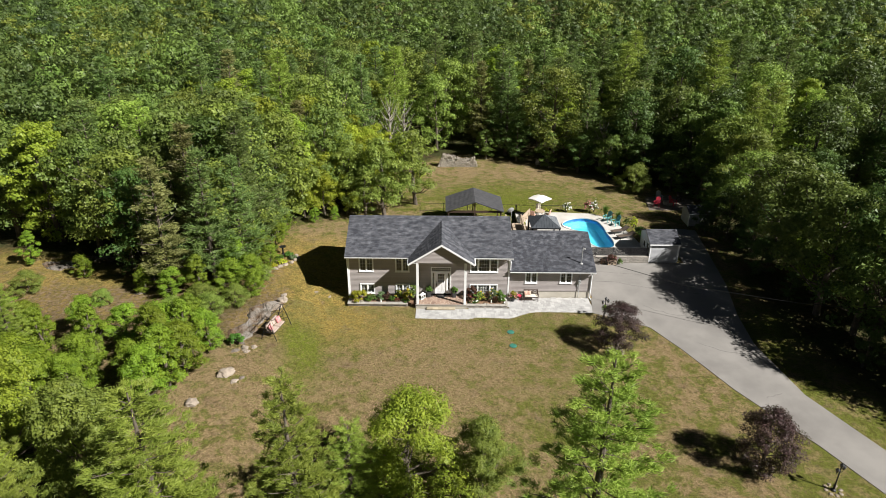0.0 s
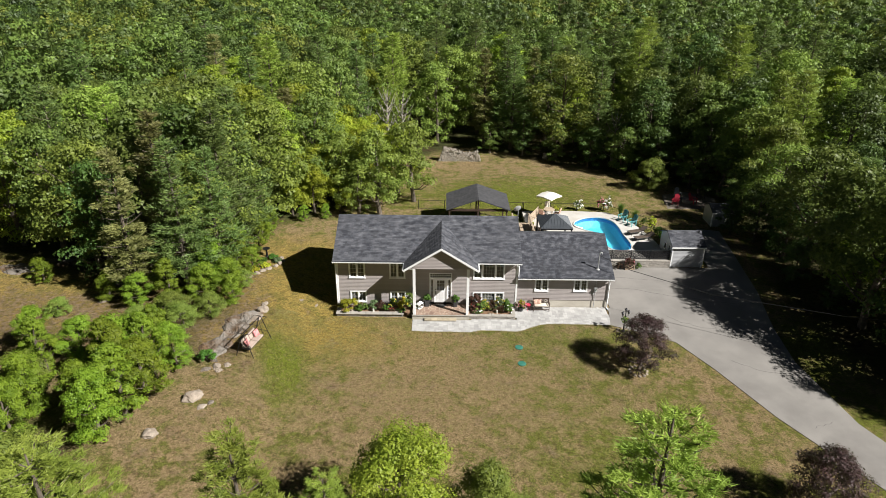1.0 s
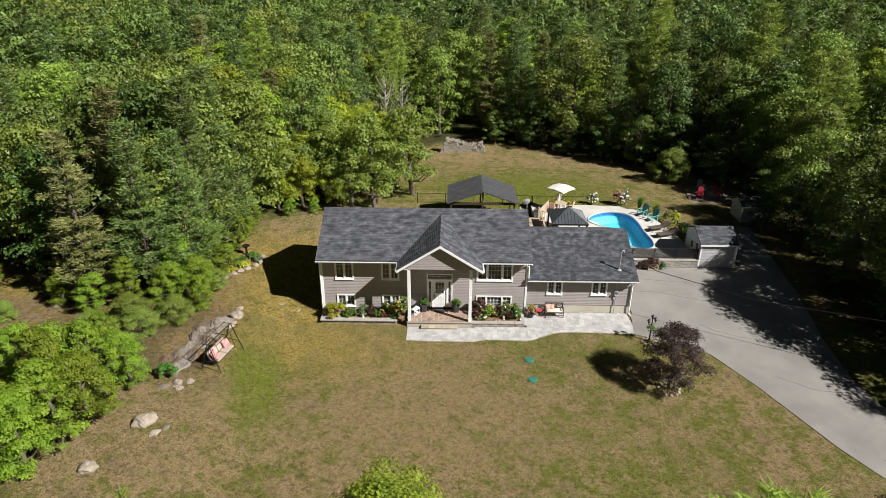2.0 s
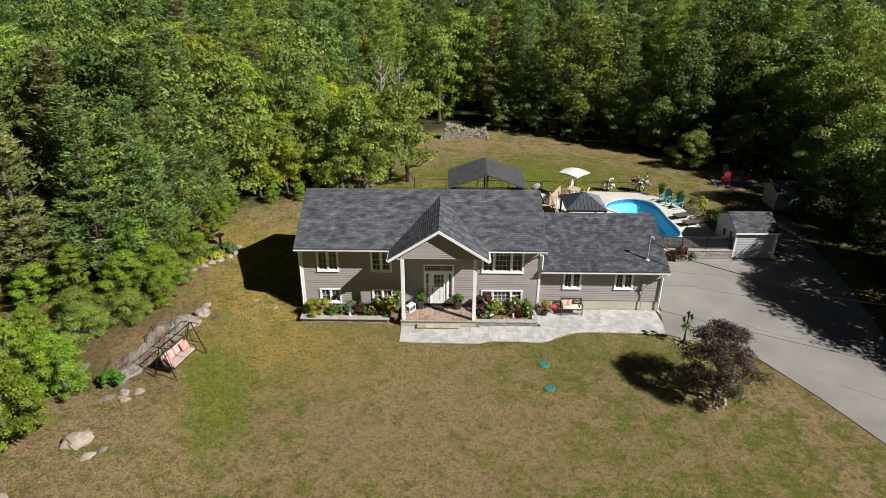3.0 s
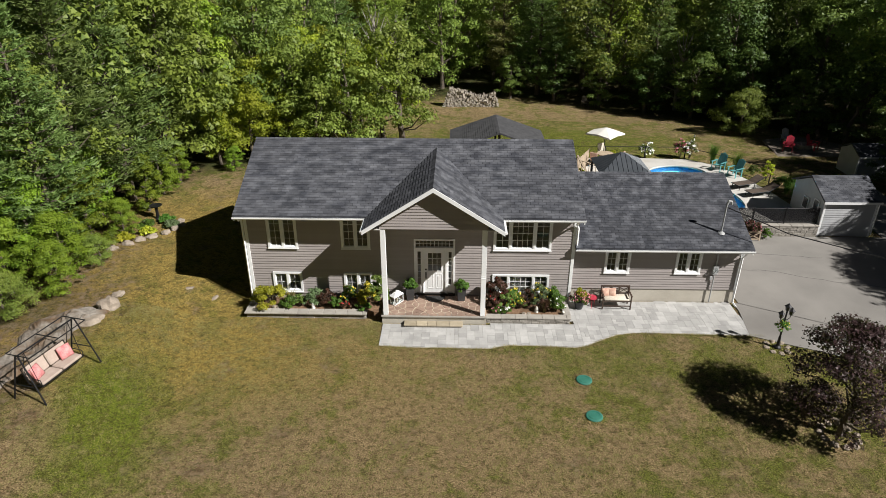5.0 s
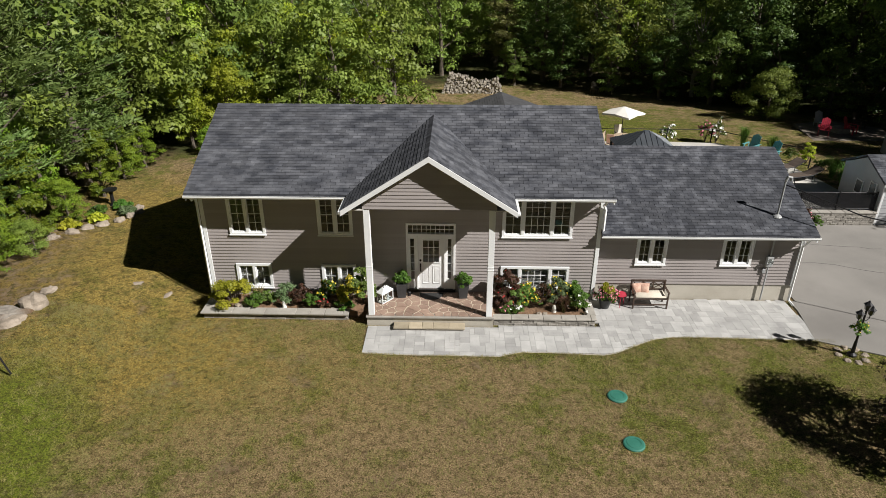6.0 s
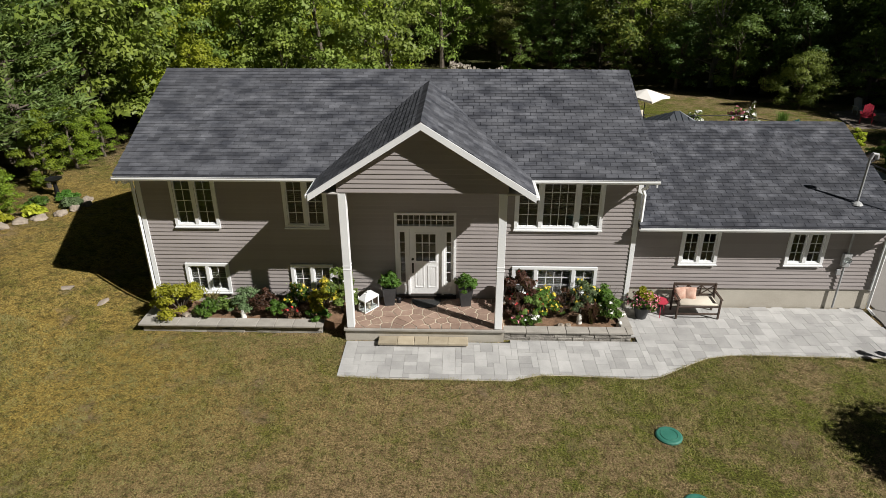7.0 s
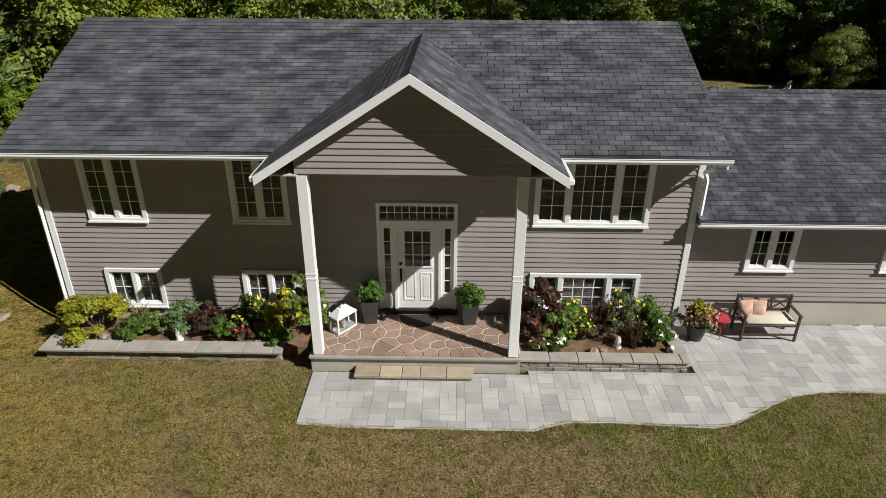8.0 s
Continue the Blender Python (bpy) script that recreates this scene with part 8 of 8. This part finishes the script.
def swing():
    z = ground_z(-12.3, -6.5)
    t = thing("garden_swing", "black steel garden swing seat with beige and pink cushions", "swing", (-12.25, -6.45, z - 0.02), 76)
    W, H, D = 1.12, 1.72, 0.62
    for s in (-1, 1):
        part("leg", tube(bmesh.new(), [(s * (W + 0.06), -D, 0), (s * W, -0.05, H)], 0.026, 8), DARKMETAL, t)
        part("leg", tube(bmesh.new(), [(s * (W + 0.06), D, 0), (s * W, 0.05, H)], 0.026, 8), DARKMETAL, t)
        part("brace", tube(bmesh.new(), [(s * (W + 0.04), -D * 0.6, H * 0.36), (s * (W + 0.04), D * 0.6, H * 0.36)], 0.018, 6), DARKMETAL, t)
    part("top_bar", tube(bmesh.new(), [(-W, 0, H), (W, 0, H)], 0.028, 8), DARKMETAL, t)
    bm = bmesh.new()
    for y in (-0.5, 0.4):
        tube(bm, [(-W, y, H + 0.02), (W, y, H + 0.02)], 0.018, 6)
    for s in (-1, 0, 1):
        tube(bm, [(s * W, -0.5, H + 0.02), (s * W, 0.4, H + 0.02)], 0.018, 6)
    part("canopy_frame", bm, DARKMETAL, t)
    for s in (-1, 1):
        part("hanger", tube(bmesh.new(), [(s * 0.88, 0, H), (s * 0.86, -0.2, 0.62), (s * 0.86, -0.2, 0.42)], 0.012, 6), DARKMETAL, t)
        part("hanger", tube(bmesh.new(), [(s * 0.88, 0, H), (s * 0.86, 0.26, 0.9), (s * 0.86, 0.22, 0.42)], 0.012, 6), DARKMETAL, t)
    bm = bmesh.new()
    for y in (-0.3, 0.22):
        tube(bm, [(-0.86, y, 0.42), (0.86, y, 0.42)], 0.018, 6)
    tube(bm, [(-0.86, 0.4, 0.95), (0.86, 0.4, 0.95)], 0.018, 6)
    for s in (-1, 1):
        tube(bm, [(s * 0.86, -0.3, 0.42), (s * 0.86, 0.22, 0.42), (s * 0.86, 0.4, 0.95)], 0.018, 6)
        tube(bm, [(s * 0.86, -0.3, 0.42), (s * 0.86, -0.28, 0.65), (s * 0.86, 0.3, 0.68)], 0.016, 6)
    part("seat_frame", bm, DARKMETAL, t)
    for s in (-1, 1):
        part("seat_cushion", boxed(s * 0.42 - 0.4, s * 0.42 + 0.4, -0.3, 0.2, 0.43, 0.53, 0.03), ROSE, t, "beige seat cushion")
        part("back_cushion", boxed(-0.4, 0.4, -0.05, 0.05, 0.0, 0.5, 0.03, pose(s * 0.42, 0.24, 0.5, -19, 0, 0)), ROSE, t, "beige back cushion")
    for xc, rz in ((-0.62, 15), (0.55, -10)):
        bm = bmesh.new()
        bmesh.ops.create_cube(bm, size=1.0)
        bmesh.ops.subdivide_edges(bm, edges=bm.edges[:], cuts=5, use_grid_fill=True)
        for v in bm.verts:
            u, w = v.co.x * 2, v.co.z * 2
            v.co = Vector((v.co.x * 0.44, v.co.y * 0.18 * (1 - 0.75 * max(abs(u), abs(w)) ** 2.5), v.co.z * 0.44))
        part("pillow", bm, PINK, t, "pink patterned pillow", True).matrix_basis = pose(xc, 0.08, 0.75, -25, 0, rz)


swing()

# rocks and the outcrop by the swing
boulder("boulder", "pale pink-grey granite boulder on the lawn", -14.35, -11.9, ground_z(-14.4, -11.9), 0.58, 0.36, 0.34, ROCK, 1, 35)
boulder("boulder", "pale granite boulder on the dry lawn", -15.45, -15.2, ground_z(-15.4, -15.2), 0.42, 0.32, 0.28, ROCK, 2, 10)
boulder("boulder", "small flat granite rock on the lawn", -13.6, -12.6, ground_z(-13.6, -12.6), 0.28, 0.2, 0.1, ROCK, 3, 50)
boulder("boulder", "small flat granite rock on the lawn", -13.2, -12.2, ground_z(-13.2, -12.2), 0.2, 0.16, 0.08, ROCKDARK, 4, 50)
BEDROCK = surface("grey_bedrock", (0.085, 0.072, 0.06), (0.27, 0.245, 0.215), 1.3, 9, 0.95, 0.9, stain=(0.12, 0.075, 0.042), stain_scale=0.8, dist=0.05, stain_from=0.42)


def outcrop(label, line, width, rise, seed):
    """A ledge of bedrock along a line, steep towards the lawn and running back under the soil."""
    rng = np.random.default_rng(seed)
    nu, nv = 56, 22
    P = np.array(line)
    seg = np.concatenate([[0], np.cumsum(np.linalg.norm(np.diff(P, axis=0), axis=1))])
    ph = rng.uniform(0, 6.28, 12)
    bm = bmesh.new()
    rows = []
    for i in range(nu):
        u = i / (nu - 1)
        x, y = np.interp(u * seg[-1], seg, P[:, 0]), np.interp(u * seg[-1], seg, P[:, 1])
        x2, y2 = np.interp(min(1, u + 0.02) * seg[-1] + 0.05, seg, P[:, 0]), np.interp(min(1, u + 0.02) * seg[-1] + 0.05, seg, P[:, 1])
        row = []
        for j in range(nv):
            v = j / (nv - 1)
            w = width * (math.sin(math.pi * (0.06 + 0.9 * u)) ** 0.5) * (0.8 + 0.25 * math.sin(u * 11 + ph[0]))
            k = 0.25 * math.sin(u * 17 + ph[1]) + 0.15 * math.sin(u * 41 + ph[2])
            px, py = x - v * w + k * (1 - v) * 0.7, y + v * w * 0.35
            step = math.floor(v * 4 + 0.6 * math.sin(u * 23 + ph[3]) + 0.8 * math.sin(u * 9 + ph[4])) * 0.09
            edge = min(1.0, v / 0.10, (1 - v) / 0.3, u / 0.06, (1 - u) / 0.06)
            lump = 0.06 * math.sin(px * 6 + ph[5] + math.sin(py * 4)) + 0.05 * math.sin(py * 7.3 + ph[6] + px * 2) + rng.normal() * 0.018
            z = ground_z(px, py) - 0.2 + edge * (0.2 + rise * (0.55 + 0.45 * math.sin(u * 8 + ph[7]) * (1 - v)) + step * 0.5 + lump - 0.12 * v)
            row.append(bm.verts.new((px, py, z)))
        rows.append(row)
    for i in range(nu - 1):
        for j in range(nv - 1):
            bm.faces.new((rows[i][j], rows[i][j + 1], rows[i + 1][j + 1], rows[i + 1][j]))
    tagged(part("rock_outcrop", bm, BEDROCK), label, "rock")


outcrop("grey bedrock ledge with leaf litter beside the swing", [(-14.0, -8.5), (-14.0, -7.3), (-13.7, -6.0), (-13.4, -4.6), (-13.0, -3.2), (-12.8, -2.0)], 2.7, 0.26, 4)
outcrop("low weathered bedrock slab on the dry glade", [(-24.5, 0.6), (-23.0, 2.2), (-21.6, 3.6)], 3.4, 0.12, 6)
outcrop("low weathered bedrock slab on the dry glade", [(-33.5, 2.2), (-31.0, 4.0), (-28.5, 5.6)], 4.4, 0.14, 9)
for k, (x, y, a, b, c, m) in enumerate([(-12.85, -1.9, 0.42, 0.34, 0.42, ROCK), (-13.0, -2.9, 0.4, 0.3, 0.22, ROCK), (-12.95, -0.9, 0.3, 0.24, 0.18, ROCK), (-14.0, -8.7, 0.34, 0.26, 0.2, ROCK), (-13.4, -8.5, 0.24, 0.2, 0.15, ROCK), (-13.75, -9.1, 0.22, 0.18, 0.18, ROCK), (-14.6, -9.0, 0.34, 0.25, 0.12, ROCKDARK),
                                        (-17.0, -7.0, 0.6, 0.5, 0.14, ROCKDARK), (-19.6, -6.2, 0.55, 0.4, 0.16, ROCKDARK), (-20.2, -2.2, 0.7, 0.5, 0.2, ROCKDARK), (-24.6, -1.4, 0.5, 0.4, 0.2, ROCKDARK)]):
    boulder("boulder", "pale granite rock edging the wooded bank" if m == ROCK else "lichened granite rock half sunk in the bank", x, y, ground_z(x, y) - 0.08, a, b, c, m, 100 + k, k * 37)
for x, y, rz in ((-10.6, 0.3, 20), (-9.4, 0.0, 70)):
    boulder("boulder", "flat pale stone flush with the lawn", x, y, ground_z(x, y) - 0.035, 0.26, 0.12, 0.045, ROCK, 160 + int(rz), rz)
tuft("round_shrub", "dense round green shrub beside the rocks", -14.7, -8.1, ground_z(-14.7, -8.1), 0.62, 0.85, 2200, FERN, 0.09, 401, "shrub")
# stone-edged bed beside the house
for k, (x, y) in enumerate([(-14.6, 4.6), (-14.2, 5.1), (-13.8, 5.7), (-13.6, 6.3), (-13.5, 6.9), (-14.9, 4.0), (-15.3, 3.3), (-13.7, 7.4)]):
    boulder("edging_stone", "grey edging stone of a small garden bed", x, y, ground_z(x, y) - 0.03, 0.26, 0.2, 0.16, ROCK, 140 + k, k * 40)
for k, (x, y, leaf) in enumerate([(-14.6, 5.4, YELLOWGREEN), (-13.9, 6.6, GREYGREEN), (-15.2, 4.4, YELLOWGREEN), (-14.4, 7.2, FERN), (-15.0, 6.4, FERN)]):
    tuft("hosta", "low hosta clump in a stone-edged bed", x, y, ground_z(x, y), 0.42, 0.4, 420, leaf, 0.18, 420 + k)
t = thing("bird_bath", "dark stone bird bath in a garden bed", "bird bath", (-15.0, 7.6, ground_z(-15, 7.6)))
part("pedestal", lathe(bmesh.new(), [(0.18, 0), (0.1, 0.08), (0.07, 0.5), (0.1, 0.66)], 14), DARKMETAL, t)
part("bowl", lathe(bmesh.new(), [(0.08, 0.64), (0.3, 0.74), (0.32, 0.78), (0.27, 0.76), (0.0, 0.7)], 20), DARKMETAL, t)


# ---- woodpile ----
def woodpile():
    rng = np.random.default_rng(3)
    t = thing("woodpile", "long stacked pile of split grey firewood", "woodpile", (-0.6, 41.2, ground_z(3, 41.5) - 0.03))
    bm = bmesh.new()
    tube(bm, [(0, -0.26, 0), (0, 0.26, 0)], 1.0, 8)
    me = bpy.data.meshes.new("log")
    bm.to_mesh(me)
    bm.free()
    me.materials.append(LOGEND)
    me.materials.append(LOGBARK_CHAIRSHADE)
    for p in me.polygons:
        p.material_index = 0 if len(p.vertices) > 4 else 1
    z = 0.0
    while z < 1.95:
        x = rng.uniform(0, 0.15) + 0.35 * z
        while x < 5.7 - 0.4 * z:
            r = rng.uniform(0.07, 0.13)
            if z < 1.45 + 0.3 * math.sin(x * 1.1 + 0.6) + rng.uniform(-0.1, 0.1):
                o = part_mesh("log", me, t)
                o.matrix_basis = Matrix.Translation((x + r, rng.normal() * 0.07, z + 0.09 + rng.normal() * 0.02)) @ pose(0, 0, 0, rng.normal() * 4, rng.uniform(0, 360), rng.normal() * 7) @ Matrix.Diagonal((r, rng.uniform(0.85, 1.15), r * rng.uniform(0.7, 1.0), 1))
            x += r * 1.85
        z += 0.15


woodpile()


# ---- grass ----
def lawn_blades():
    rng = np.random.default_rng(77)
    n = 190000
    x, y = rng.uniform(-12, 13.5, n), -1.5 - 12.0 * rng.random(n) ** 1.5
    keep = inside(CLEARING, x, y) & ~inside(DRIVE, x, y)
    front = np.interp(x, [p[0] for p in EDGE], [p[1] for p in EDGE])
    keep &= ~((x > -2.05) & (y > front - 0.04)) & ~((x < -2.0) & (x > -7.75) & (y > -1.36))
    field = np.sin(x * 2.1 + np.sin(y * 1.7)) * np.sin(y * 2.3 + np.sin(x * 1.3)) + 0.6 * np.sin(x * 0.7) * np.sin(y * 0.9 + 1)
    keep &= rng.random(n) < 0.45 + 0.35 * field
    # taller tussocks over the open lawn
    m, per = 6500, 20
    cx, cy = rng.uniform(-13, 14, m), -1.6 - 15.0 * rng.random(m) ** 1.3
    tx, ty = (np.repeat(cx, per) + rng.normal(size=m * per) * 0.055), (np.repeat(cy, per) + rng.normal(size=m * per) * 0.055)
    tfront = np.interp(tx, [p[0] for p in EDGE], [p[1] for p in EDGE])
    tk = inside(CLEARING, tx, ty) & ~inside(DRIVE, tx, ty) & ~((tx > -2.05) & (ty > tfront - 0.05)) & ~((tx < -2.0) & (tx > -7.75) & (ty > -1.4))
    tall = np.repeat(rng.uniform(0.2, 1.1, m), per)[tk]
    ex = np.linspace(-2.1, 13.0, 9000) + rng.normal(size=9000) * 0.02
    ey = np.interp(ex, [p[0] for p in EDGE], [p[1] for p in EDGE]) - np.abs(rng.normal(size=9000)) * 0.07 - 0.012
    on = rng.random(9000) < 0.55 + 0.45 * np.sin(ex * 3.1 + np.sin(ex * 7.7))
    x, y = np.concatenate([x[keep], ex[on], tx[tk]]), np.concatenate([y[keep], ey[on], ty[tk]])
    field = np.concatenate([field[keep], np.ones(on.sum()), tall])
    n = len(x)
    z = height(x, y)
    a = rng.uniform(0, 6.283, n)
    h = rng.uniform(0.02, 0.06, n) * (0.8 + 0.45 * np.clip(field, -1, 2))
    w = rng.uniform(0.004, 0.010, n)
    lean = rng.uniform(0.4, 1.7, n) * h
    b = np.stack([x, y, z - 0.005], 1)
    s = np.stack([-np.sin(a) * w, np.cos(a) * w, np.zeros(n)], 1)
    tip = b + np.stack([np.cos(a) * lean, np.sin(a) * lean, h], 1)
    v = np.stack([b - s, b + s, tip], 1).reshape(-1, 3)
    me = mesh_np("lawn_grass", v, np.arange(3 * n, dtype=np.int32).reshape(-1, 3), GRASSBLADE)
    tagged(new("lawn_grass", me), "short dry grass blades of the front lawn", "grass", kind="stuff")


lawn_blades()
